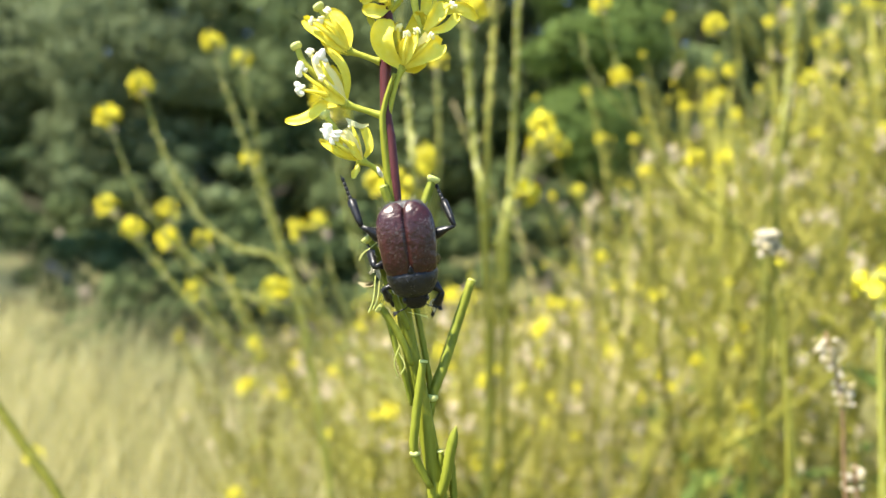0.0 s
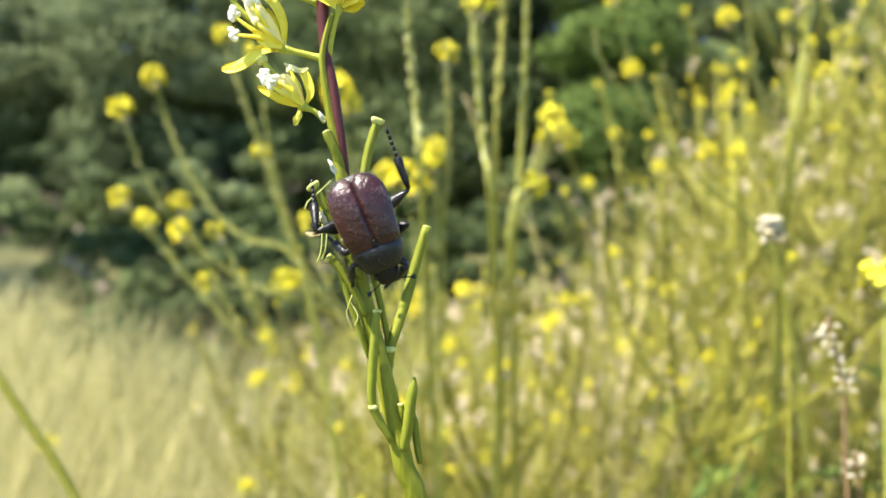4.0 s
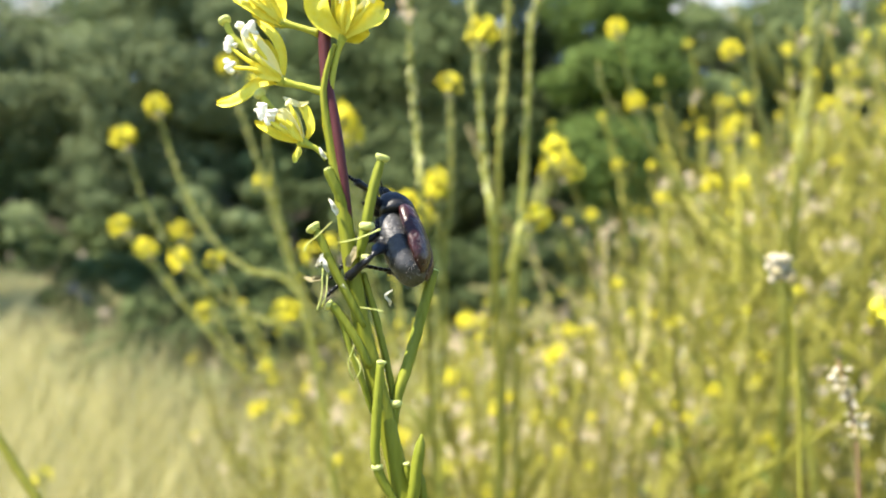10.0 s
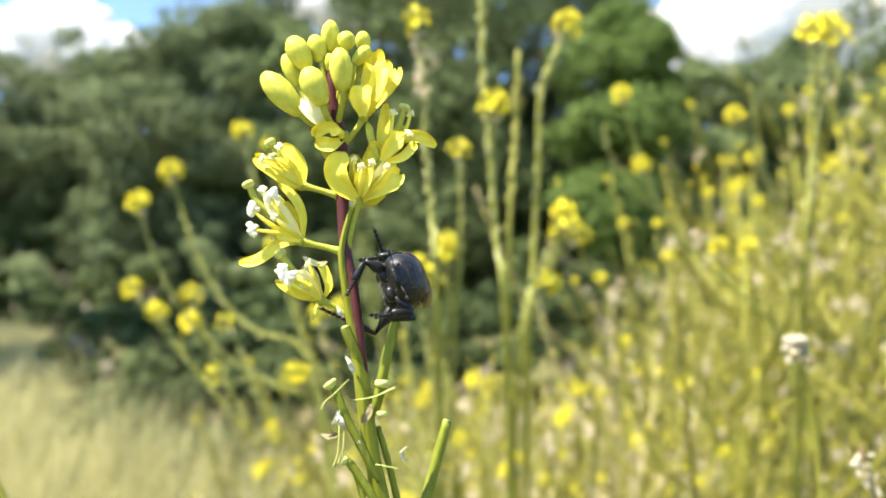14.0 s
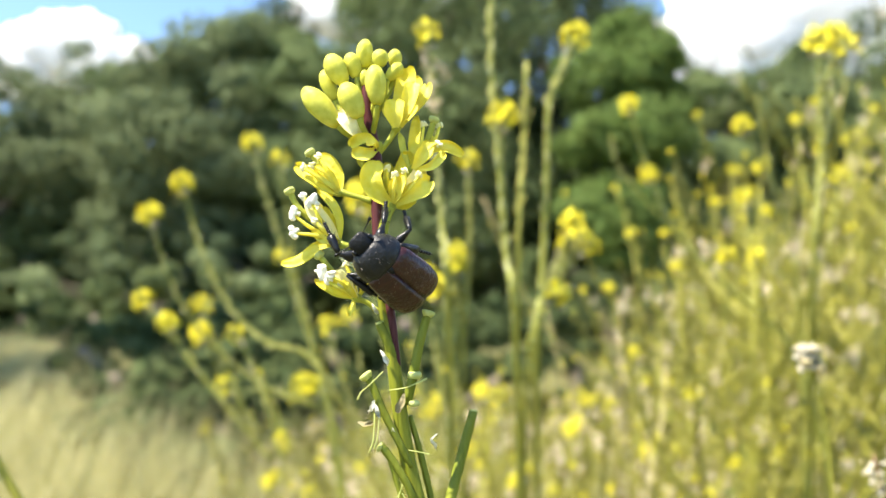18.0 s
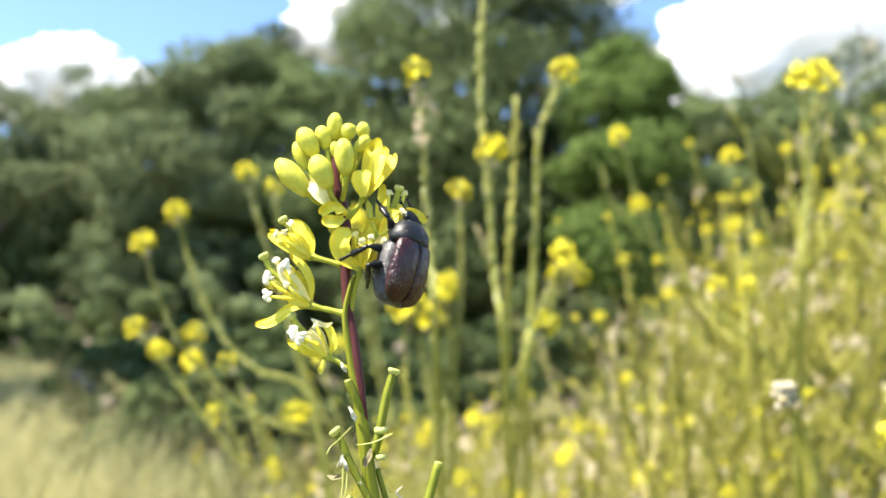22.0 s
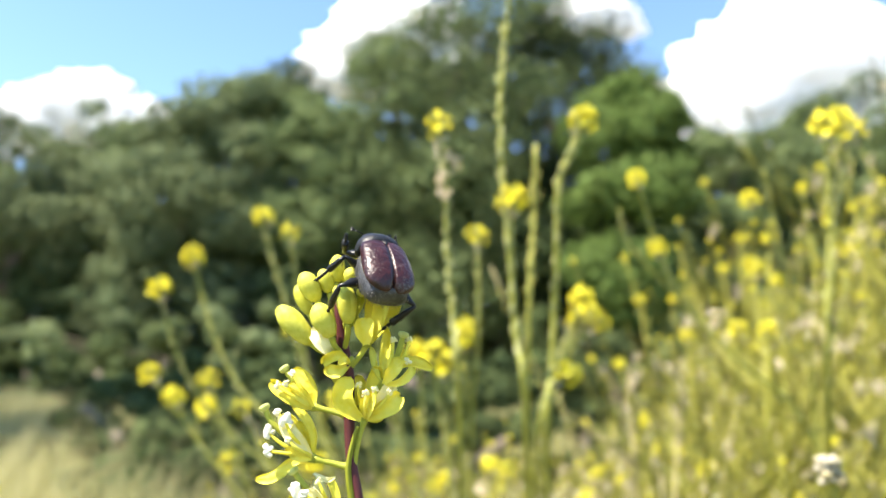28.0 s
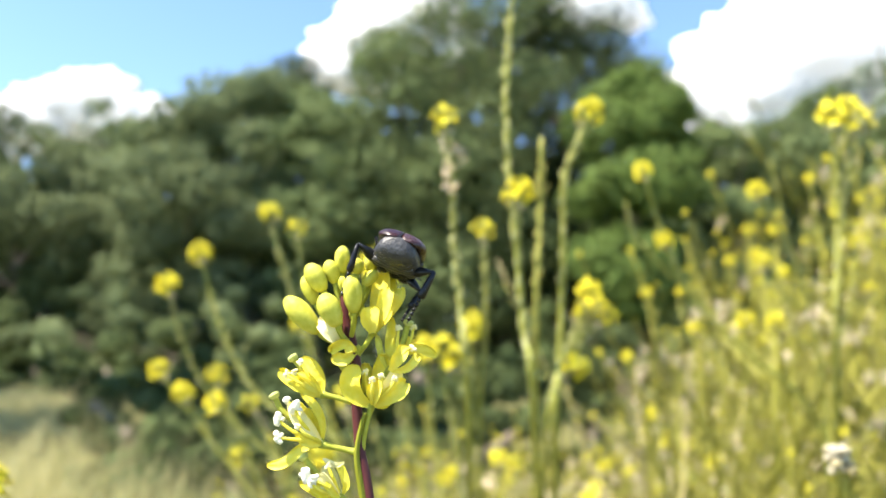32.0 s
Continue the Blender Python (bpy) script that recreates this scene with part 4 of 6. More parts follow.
t = thing("mustard_plant", "close mustard stalk with a yellow head", "wildflower", None, "mustard plants behind the stalk")
stalk(t, [(0.117, 0.208, 0.0), (0.117, 0.188, 0.575), (0.120, 0.196, 0.774), (0.119, 0.199, 0.857), (0.119, 0.201, 0.900)], 0.0016, 0.0008, 250, "stem", True, False)

t = thing("mustard_plant", "mustard plant with loose yellow blooms close behind the purple stalk", "wildflower", None, "mustard plants behind the stalk")
stalk(t, [(0.010, 0.480, 0.0), (0.000, 0.480, 0.45), (-0.012, 0.460, 0.800), (-0.030, 0.450, 0.944)], 0.0022, 0.0009, 260, "stem", True, True, None, 0.007, 0.4, 5, 1.30)
stalk(t, [(-0.012, 0.460, 0.800), (-0.052, 0.455, 0.895), (-0.070, 0.450, 0.998)], 0.0011, 0.0007, 261, "branch", True, True, None, 0.006, 0.4, 5, 1.15)
stalk(t, [(-0.012, 0.460, 0.800), (-0.047, 0.455, 0.890), (-0.062, 0.450, 0.988)], 0.0011, 0.0007, 262, "branch", True, True, None, 0.006, 0.4, 5, 0.80)
stalk(t, [(-0.012, 0.460, 0.800), (-0.031, 0.455, 0.869), (-0.039, 0.450, 0.946)], 0.0011, 0.0007, 264, "branch", True, True, None, 0.006, 0.4, 5, 0.90)
stalk(t, [(-0.012, 0.460, 0.800), (-0.018, 0.455, 0.865), (-0.021, 0.450, 0.939)], 0.0011, 0.0007, 265, "branch", True, True, None, 0.006, 0.4, 5, 0.90)
stalk(t, [(-0.012, 0.460, 0.800), (-0.011, 0.455, 0.873), (-0.011, 0.450, 0.954)], 0.0011, 0.0007, 266, "branch", True, True, None, 0.006, 0.4, 5, 0.80)
stalk(t, [(-0.012, 0.460, 0.800), (-0.086, 0.455, 0.875), (-0.118, 0.450, 0.958)], 0.0011, 0.0007, 267, "branch", True, True, None, 0.006, 0.4, 5, 0.70)
stalk(t, [(-0.012, 0.460, 0.800), (-0.067, 0.455, 0.854), (-0.090, 0.450, 0.916)], 0.0011, 0.0007, 268, "branch", True, True, None, 0.006, 0.4, 5, 0.80)
stalk(t, [(-0.012, 0.460, 0.800), (-0.057, 0.455, 0.857), (-0.076, 0.450, 0.922)], 0.0011, 0.0007, 269, "branch", True, True, None, 0.006, 0.4, 5, 0.70)
stalk(t, [(-0.012, 0.460, 0.800), (-0.077, 0.455, 0.837), (-0.104, 0.450, 0.881)], 0.0011, 0.0007, 270, "branch", True, True, None, 0.006, 0.4, 5, 0.90)

def seed_spike(pts, lumps, label, material=RUST, size=0.00062, start=0.8):
    """A thin stalk with pale shrivelled seed cases."""
    t = thing("dried_flower_spike", label, "dry plant", None, "dry spikes among the mustard")
    line = curve([(pts[0][0], pts[0][1], 0.0)] + pts, 8)
    part("stem", Geo().tube(line, taper(len(line), 0.0006, 0.0003), 7), W_STEM if material == DRY else material, t)
    rng = random.Random(len(pts) * 7 + lumps)
    n = len(line) - 1
    for i in range(lumps):
        p = line[int(n * (start + (1 - start) * i / lumps))] + Vector((rng.uniform(-1, 1), rng.uniform(-1, 1), 0)) * 0.0020
        m = Matrix.Rotation(rng.uniform(0, 3), 3, (rng.random(), rng.random(), rng.random() + 0.1))
        r = size * rng.uniform(0.6, 1.3)
        part("seed_case", Geo().blob(p, (r, r * 0.7, r * 1.6), m, 7, 5), CREAM if i % 5 else DRY, t)

seed_spike([(0.092, 0.149, 0.661), (0.088, 0.153, 0.810), (0.085, 0.155, 0.861), (0.084, 0.155, 0.879), (0.081, 0.156, 0.894)], 40, "reddish dry spike with cream seed cases")
seed_spike([(0.103, 0.149, 0.661), (0.094, 0.153, 0.810), (0.088, 0.155, 0.856), (0.087, 0.155, 0.866)], 16, "dry brown spike with white fluff")
seed_spike([(0.085, 0.172, 0.643), (0.083, 0.175, 0.814), (0.082, 0.176, 0.880), (0.080, 0.176, 0.903), (0.077, 0.176, 0.916)], 80, "withered stalk with a cream-white dry head", DRY, 0.0008, 0.90)


def weed(seed, height):
    """An upright branched mustard plant."""
    rng = random.Random(seed)
    dry = seed % 10 == 1
    t = thing("mustard_plant", "withered straw-coloured mustard plant with empty pods" if dry else "flowering wild mustard plant with slim green pods", "wildflower", None, "mustard plants in the meadow")
    lean = (rng.uniform(-0.08, 0.08), rng.uniform(-0.06, 0.06))
    top = Vector((lean[0], lean[1], height))
    mat = DRY if dry else W_STEM
    stalk(t, [(0, 0, 0), (lean[0] * 0.2 + rng.uniform(-0.015, 0.015), lean[1] * 0.2, height * 0.45), tuple(top)], 0.0028, 0.001, seed, "stem", not dry, True, mat)
    for i in range(rng.randint(8, 11)):
        h = height * rng.uniform(0.42, 0.93)
        k = h / height
        p = Vector((lean[0] * k * k, lean[1] * k * k, h))
        a, run, out = rng.uniform(0, 2 * math.pi), rng.uniform(0.05, 0.24), rng.uniform(0.35, 1.3)
        d = Vector((math.cos(a), math.sin(a), 0))
        e = p + d * run * out + Vector((0, 0, run * 1.1))
        stalk(t, [tuple(p), tuple(p + d * run * out * 0.6 + Vector((0, 0, run * 0.4))), tuple(e)], 0.0016, 0.0008, seed * 13 + i, "branch", rng.random() < (0.05 if dry else 0.24), rng.random() < 0.7, mat, 0.012, 0.8, 5, rng.choice((0.36, 0.45, 0.55, 0.8)))
        if i % 4 and not dry:
            size = rng.uniform(0.8, 1.35)
            m = along((0, 0, 1), e.lerp(p, rng.uniform(0.0, 0.45)), 70 * i) @ Matrix.Diagonal((size, size, size, 1))
            part("faded_flower", FADED[(seed + i) % 5], SPENT, t, "withered cream flower", m=m)
    for i in range(3):
        h = height * rng.uniform(0.12, 0.7)
        a = rng.uniform(0, 2 * math.pi)
        m = Matrix.Translation((lean[0] * 0.2, lean[1] * 0.2, h)) @ Matrix.Rotation(a, 4, "Z")
        part("leaf", Geo().petal(rng.uniform(0.05, 0.11), 0.022, 35, 50, m, 0.2, 0.2, 0.0004, 6, 2), DRY if dry else W_LEAF, t)
    return t


MASTERS = [weed(100 + i, 0.90 + 0.04 * i) for i in range(10)]
rng = random.Random(11)
placed = 0
for i in range(1200):
    y = 0.6 + 3.0 * rng.random() ** 1.3
    u = rng.uniform(-0.30, 0.95)
    x = u * y
    if u < -0.12 and y < 1.0 or rng.random() > (0.95 if u < 0.12 else 1.0):
        continue
    # the growth stands higher towards the right
    up = float(np.interp(u, [-0.25, -0.1, 0.02, 0.1, 0.2, 0.3, 0.4, 0.6], [-0.15, -0.105, -0.095, -0.065, 0.01, 0.13, 0.23, 0.33])) + rng.uniform(-0.13, 0.02)
    top = 0.92 + y * up
    if top < 0.40 or top > 1.45:
        continue
    k = min(9, max(0, round((top - 0.90) / 0.04) + rng.randint(0, 2)))
    if placed < 10:
        k = placed
    m = pose(x, y, min(0.0, top - (0.90 + 0.04 * k)), 0, 0, rng.uniform(0, 360))
    if placed < 10:
        MASTERS[placed].matrix_basis = m
    else:
        copy_thing(MASTERS[k], m)
    placed += 1
    if placed > 182:
        break
# close growth on the right and behind the stalk
for i in range(40):
    side = i < 24
    y = rng.uniform(0.55, 1.35) if side else rng.uniform(0.75, 1.1)
    u = rng.uniform(0.26, 0.75) if side else rng.uniform(0.0, 0.5)
    top = 0.92 + y * (float(np.interp(u, [0.26, 0.36, 0.75], [0.08, 0.18, 0.32])) + rng.uniform(-0.18, 0.02) if side else rng.uniform(-0.30, -0.14))
    k = min(9, max(0, round((top - 0.90) / 0.04) + 1))
    copy_thing(MASTERS[k], pose(u * y, y, min(0.0, top - (0.90 + 0.04 * k)), 0, 0, rng.uniform(0, 360)))

# ---- the mustard stalk that the beetle climbs ----
UNIT = 5.02e-5
plant = thing("mustard_stalk", "flowering mustard stalk with purple stem, yellow flowers, buds and young pods", "wildflower")


def at(x, z, y=0.0):
    return Vector((x * UNIT, y * UNIT, z * UNIT))


def run(name, pts, radii, material, label="", sides=10, n=6, flat=1.0, rib=0.0):
    line = curve([at(*p) for p in pts], n)
    rad = []
    for i in range(len(line)):
        s = i / (len(line) - 1) * (len(radii) - 1)
        k = min(int(s), len(radii) - 2)
        rad.append((radii[k] + (radii[k + 1] - radii[k]) * (s - k)) * UNIT)
    return part(name, Geo().tube(line, rad, sides, flat, rib), material, plant, label)


run("stem", [(1800, -18300, 900), (900, -9000, 500), (330, -2600, 120), (190, -950, 20), (140, -668), (129, -612), (108, -520), (85, -430), (66, -352), (50, -255, -2), (38, -170, -4), (23, -96, -6), (11, -20, -9), (12, 10, -10), (20, 45, -10), (27, 66, -10)], [24, 23, 22, 20, 17, 15.5, 14.5, 14, 13, 12.5, 11, 7.6, 5.4, 4.6, 4, 3.6], STEM, "green lower stem", 30, rib=0.055)
run("stem", [(54, -240, -3), (48, -195, -6), (39, -130, -7), (26, -50, -4), (15, 0, 0), (11, 45, 1), (9, 110), (8, 160), (-3, 215), (-9, 260), (-12, 300)], [2, 5.5, 7.8, 8.8, 9.2, 9.6, 10.2, 10.8, 10.6, 9, 6], PURPLE, "dark purple upper stem", 12)

def origin(parent):
    return Vector() if parent == plant else parent.matrix_basis.translation


def blade(parent, pts, width, material=None, cup=0.3, name="petal", label=""):
    """A petal along a line: narrow claw, wide blade, rounded tip, edges turned up towards the viewer's side, crinkled."""
    line = curve([at(*p) - origin(parent) for p in pts], 5)
    n, nv = len(line) - 1, 6
    seed = pts[0][0] * 0.7 + pts[-1][1] * 1.3
    g = Geo()
    for side in (0, 1):
        for i, p in enumerate(line):
            s = i / n
            d = (line[min(i + 1, n)] - line[max(i - 1, 0)]).normalized()
            face = Vector((0.25 * math.sin(seed), -1, 0.25 * math.cos(seed)))
            face = (face - d * face.dot(d)).normalized()
            across = d.cross(face)
            w = width * UNIT * 0.44 * (0.34 + 0.66 * math.sin(min(1.0, s * 1.75) * math.pi / 2) ** 1.3) * (1 if s < 0.72 else math.sqrt(max(0.05, 1 - ((s - 0.72) / 0.295) ** 2)))
            for j in range(nv + 1):
                t = 2 * j / nv - 1
                q = p + across * (w * t) + face * (cup * w * (t * t - 0.4) - 2.4 * UNIT * side)
                q += face * (noise.noise(Vector((seed, s * 3.2, t * 1.6))) * 8 * UNIT * s) + across * (noise.noise(Vector((s * 4, seed, 3))) * 3 * UNIT * s)
                g.v.append(q)
    m, lay = nv + 1, (n + 1) * (nv + 1)
    for i in range(n):
        for j in range(nv):
            a = i * m + j
            g.f.append((a, a + 1, a + m + 1, a + m))
            g.f.append((a + lay, a + lay + m, a + lay + m + 1, a + lay + 1))
    rim = [i * m for i in range(n + 1)] + [n * m + j for j in range(1, m)] + [i * m + nv for i in range(n - 1, -1, -1)] + list(range(nv - 1, 0, -1))
    for a, b in zip(rim, rim[1:] + rim[:1]):
        g.f.append((a, a + lay, b + lay, b))
    return part("sepal" if material == BUD and name == "petal" else name, g, material or PETAL, parent, label)


def strand(name, parent, pts, radii, material, label="", sides=8):
    line = curve([at(*p) - origin(parent) for p in pts], 5)
    rad = np.interp(np.linspace(0, 1, len(line)), np.linspace(0, 1, len(radii)), radii) * UNIT
    return part(name, Geo().tube(line, [float(r) for r in rad], sides), material, parent, label)


def flower(base, stalk_pts, label, r):
    """The receptacle of a flower on its stalk; petals, stamens and pistil are added to it."""
    line = curve([at(*p) for p in stalk_pts], 6)
    part("flower_stalk", Geo().tube(line, [(r * 0.82 + r * 0.45 * abs(2 * i / (len(line) - 1) - 1) ** 3) * UNIT for i in range(len(line))], 9), STALK, plant)
    ax = line[-1] - line[-2]
    return part("flower", Geo().lathe([(r * 0.9 * UNIT, -6 * UNIT), (r * 1.45 * UNIT, 0), (r * 1.3 * UNIT, 9 * UNIT), (r * 0.5 * UNIT, 14 * UNIT)], 12, m=along(ax)), STALK, plant, label, m=Matrix.Translation(at(*base)))


def pistil(f, pts):
    strand("pistil", f, pts, [4.5, 5.5, 5.2], STALK)
    d = (at(*pts[-1]) - at(*pts[-2])).normalized()
    part("stigma", Geo().lathe([(3.5 * UNIT, -7 * UNIT), (9 * UNIT, -4 * UNIT), (11 * UNIT, 0), (9.5 * UNIT, 4 * UNIT), (3 * UNIT, 5.5 * UNIT)], 14, 2, 0.08), STIGMA, f, m=along(d, at(*pts[-1]) - origin(f)))


def stamen(f, pts, big=0.9):
    """A filament with a curled anther on its end."""
    strand("stamen", f, pts, [3.6, 3.4, 2.4], PETAL, "", 7)
    tip, d = at(*pts[-1]) - origin(f), (at(*pts[-1]) - at(*pts[-2])).normalized()
    o = d.cross(Vector((0, -1, 0))).normalized()
    turn = 1 if (pts[-1][0] + pts[-1][1]) % 2 else -1
    # the split anther: two curled lobes and a crumb of pollen
    big *= 0.82
    g = Geo()
    for k in (-1, 1):
        g.tube([tip + (o * (turn * 3.4 * math.sin(q * 1.5) + 3.4 * k) + d * (6.0 * q + k) + Vector((0, -3, 2)) * abs(q)) * UNIT * big for q in (-1, -0.6, -0.1, 0.4, 0.8, 1)], [x * big * UNIT for x in (1.6, 4.0, 5.4, 5.2, 3.8, 1.4)], 8, 0.75)
    g.blob(tip + (o * (turn * 5) - d * 5) * UNIT * big, [3.6 * big * UNIT] * 3, None, 7, 4)
    for v in g.v:
        v += noise.noise_vector(v / (7 * UNIT)) * 2.4 * UNIT
    part("anther", g, ANTHER if big >= 0.8 else PETAL_PALE, f)


def pod(pts, w, tip=0, tip_sharp=False):
    # seeds swell the pod along its length
    prof = np.interp(np.linspace(0, 1, 19), [0, 0.15, 0.35, 0.6, 0.85, 1], [0.34, 0.46, 0.5, 0.5, 0.47, 0.1 if tip_sharp else 0.4])
    run("pod", pts, [float(w * q * (1 + 0.05 * (-1) ** i)) for i, q in enumerate(prof)], POD, "", 24, rib=0.05)
    if tip:
        d = (at(*pts[-1]) - at(*pts[-2])).normalized()
        r = tip * 0.5 * UNIT
        part("pod_tip", Geo().lathe([(r * 0.5, -r * 0.7), (r * 0.74, -r * 0.4), (r * 0.92, -r * 0.12), (r * 0.86, r * 0.16), (r * 0.5, r * 0.26), (r * 0.1, r * 0.18)], 16, 3, 0.14), STIGMA, plant, "pale round pod tip", m=along(d, at(*pts[-1])))


def pod_ring(p, r):
    """The pale scar ring that a fallen flower leaves on a pod."""
    r *= UNIT
    part("scar_ring", Geo().lathe([(r * 0.7, -r * 0.55), (r, -r * 0.25), (r * 1.02, r * 0.2), (r * 0.75, r * 0.5)], 14, 5, 0.07), STIGMA, plant, "pale scar ring", m=Matrix.Translation(at(*p)))


# buds: foot, tip, width
BUDS = [
    ((-55, 214, -20), (-119, 283, -24), 46),
    ((-47, 290, -10), (-77, 344, -14), 43),
    ((-67, 268, 14), (-91, 325, 10), 31),
    ((-16, 223, -38), (-44, 285, -42), 48),
    ((-27, 305, 2), (-42, 351, -2), 33),
    ((-17, 325, 10), (-13, 379, 6), 33),
    ((14, 319, -14), (18, 350, -18), 32),
    ((40, 324, 12), (38, 360, 8), 28),
    ((14, 246, -34), (8, 318, -38), 40),
    ((-12, 287, 0), (-14, 319, -4), 21),
    ((27, 298, -10), (55, 325, -14), 26),
    ((-4, 327, 18), (-4, 345, 14), 24),
]
for i, (foot, tip, W) in enumerate(BUDS):
    a, b = at(*foot), at(*tip)
    ax = (b - a).normalized()
    b = a.lerp(b, 0.95)
    h, w = (b - a).length / 2, W * UNIT * 0.425
    prof = [(0.28 * w, -h), (0.56 * w, -0.84 * h), (0.80 * w, -0.5 * h), (0.95 * w, -0.1 * h), (0.99 * w, 0.2 * h), (0.88 * w, 0.56 * h), (0.64 * w, 0.82 * h), (0.38 * w, 0.95 * h), (0.08 * w, h)]
    part("bud", Geo().lathe(prof, 24, 4, 0.05), BUD, plant, m=along(ax, (a + b) / 2, 20 + 37 * i))
    # two overlapping sepals that clasp the bud
    for q in (0, 1):
        part("sepal", Geo().lathe([(x * 1.035, z) for x, z in prof[:6]] + [(prof[6][0] * 0.99, prof[6][1])], 24, 2, 0.07), BUD, plant, m=along(ax, (a + b) / 2 - ax * h * 0.03, 20 + 37 * i + 90 * q))
    root = at(4 - 0.04 * (a.z / UNIT - 150), 165 + 0.42 * (a.z / UNIT - 165), 0)
    mid = (root + a) / 2 + Vector((a.x - root.x, a.y - root.y, 0)) * 0.2
    part("bud_stalk", Geo().tube(curve([root, mid, a], 5), taper(11, 4.6 * UNIT, 6 * UNIT), 8), STALK, plant)


# open flowers, from the top down: foot and stalk; petals, pistil and stamens as lines (across, up, away)
f = flower((43, 210, -10), [(10, 169, 0), (30, 189, -6), (42, 209, -8)], 'half-open yellow flower', 5.8)
blade(f, [(45, 208, -25), (44, 232, -42), (48, 256, -36)], 38, cup=0.6)
blade(f, [(45, 219, 0), (53, 267, 0), (61, 303, 4), (58, 323, 8)], 42, cup=0.5)
blade(f, [(51, 214, -12), (75, 245, -18), (93, 275, -14), (95, 290, -4)], 28, cup=0.5)
blade(f, [(50, 212, -20), (64, 242, -32), (72, 273, -30), (75, 290, -20)], 31, cup=0.5)
blade(f, [(40, 224, 20), (69, 278, 24), (74, 316, 26)], 36)
blade(f, [(39, 216, -5), (25, 244, -8), (22, 266, -4)], 15, BUD)
f = flower((70, 139, 0), [(6, 81, 2), (36, 106, 6), (69, 137, 2)], 'open flower with spread petals', 5.8)
blade(f, [(70, 142, 0), (73, 186, 2), (78, 238, 8)], 22)
blade(f, [(79, 146, -6), (103, 173, -14), (132, 177, -16), (160, 163, -8)], 23)
blade(f, [(75, 138, -10), (100, 141, -20), (120, 155, -20), (124, 170, -14)], 18)
blade(f, [(73, 139, -12), (90, 161, -26), (105, 185, -24)], 26, cup=0.5)
blade(f, [(73, 144, 8), (97, 173, 10), (104, 202, 10)], 24)
blade(f, [(67, 142, -4), (57, 170, -6), (48, 205, -2)], 13, BUD)
pistil(f, [(74, 143, -4), (98, 191, -8), (109, 226, -8)])
stamen(f, [(76, 145, 0), (108, 187, -4), (119, 217, -4)])
stamen(f, [(75, 145, -8), (87, 182, -16), (92, 216, -16)])
stamen(f, [(79, 143, -10), (107, 175, -26), (118, 179, -30)])
f = flower((37, 78, -2), [(17, -1, 0), (29, 50, -4), (37, 75, -4)], 'open flower with pale anthers', 5.8)
blade(f, [(37, 78, -8), (14, 98, -24), (4, 124, -28), (10, 152, -16)], 42, cup=0.75)
blade(f, [(39, 86, 4), (51, 126, 8), (65, 156, 0), (71, 166, -16)], 40, cup=0.5)
blade(f, [(42, 79, -10), (66, 92, -26), (90, 106, -28), (104, 119, -18)], 36, cup=0.7)
blade(f, [(43, 83, 0), (71, 112, -8), (92, 139, -4)], 34, PETAL_PALE, cup=0.5)
blade(f, [(40, 80, -10), (47, 100, -34), (54, 128, -36)], 30, cup=0.6)
blade(f, [(36, 80, 8), (56, 80, 6), (76, 92, 6)], 22)
blade(f, [(32, 82, 10), (20, 117, 14), (28, 155, 10)], 38, cup=0.5)
stamen(f, [(41, 82, -12), (60, 105, -36), (62, 130, -40)])
stamen(f, [(42, 82, -12), (72, 105, -34), (86, 124, -34)])
stamen(f, [(40, 82, -12), (44, 104, -38), (46, 124, -40)])
stamen(f, [(37, 84, 0), (31, 117, -20), (29, 138, -24)])
f = flower((-54, 101, -2), [(1, 86, 0), (-26, 94, -2), (-52, 101, -2)], 'nodding yellow flower, petals half folded', 5.8)
blade(f, [(-54, 99, -6), (-77, 110, -22), (-103, 129, -26), (-130, 146, -16)], 28, cup=0.5)
blade(f, [(-54, 105, 0), (-57, 129, -4), (-74, 154, -4), (-94, 164, 2)], 29)
blade(f, [(-53, 100, -10), (-69, 122, -26), (-91, 146, -22)], 26, cup=0.5)
blade(f, [(-58, 107, 14), (-69, 143, 18), (-89, 164, 16)], 27)
blade(f, [(-58, 97, 0), (-82, 105, -4), (-101, 121, -8)], 16)
pistil(f, [(-57, 104, -4), (-87, 146, -12), (-105, 169, -12)])
stamen(f, [(-57, 103, -6), (-72, 135, -24), (-88, 160, -22)])
stamen(f, [(-57, 102, -10), (-89, 124, -32), (-112, 139, -30)])
stamen(f, [(-57, 102, -6), (-75, 129, -30), (-97, 143, -32)])
f = flower((-54, 13, -2), [(9, -4, 0), (-22, 4, -2), (-51, 11, -2)], 'wide open flower with white anthers', 6.3)
blade(f, [(-54, 16, 0), (-53, 50, -4), (-65, 80, -8), (-93, 106, -2)], 18)
blade(f, [(-55, 14, -8), (-69, 37, -28), (-89, 61, -32), (-108, 89, -22)], 31, PETAL_PALE, cup=0.5)
blade(f, [(-59, 14, 6), (-84, 52, 8), (-106, 88, 8)], 30)
blade(f, [(-58, 11, -4), (-87, 8, -14), (-116, -15, -18), (-153, -22, -8)], 23, cup=0.15)
blade(f, [(-54, 12, -12), (-74, 18, -28), (-96, 32, -26)], 20)
blade(f, [(-56, 15, 8), (-69, 47, 6), (-83, 76, 0)], 24)
pistil(f, [(-61, 19, -4), (-121, 71, -14), (-139, 102, -14)])
stamen(f, [(-61, 20, -8), (-98, 37, -28), (-128, 59, -28)], 1.5)
stamen(f, [(-60, 17, -10), (-92, 24, -30), (-127, 28, -28)], 1.5)
stamen(f, [(-58, 21, -6), (-82, 52, -34), (-96, 79, -36)], 1.6)
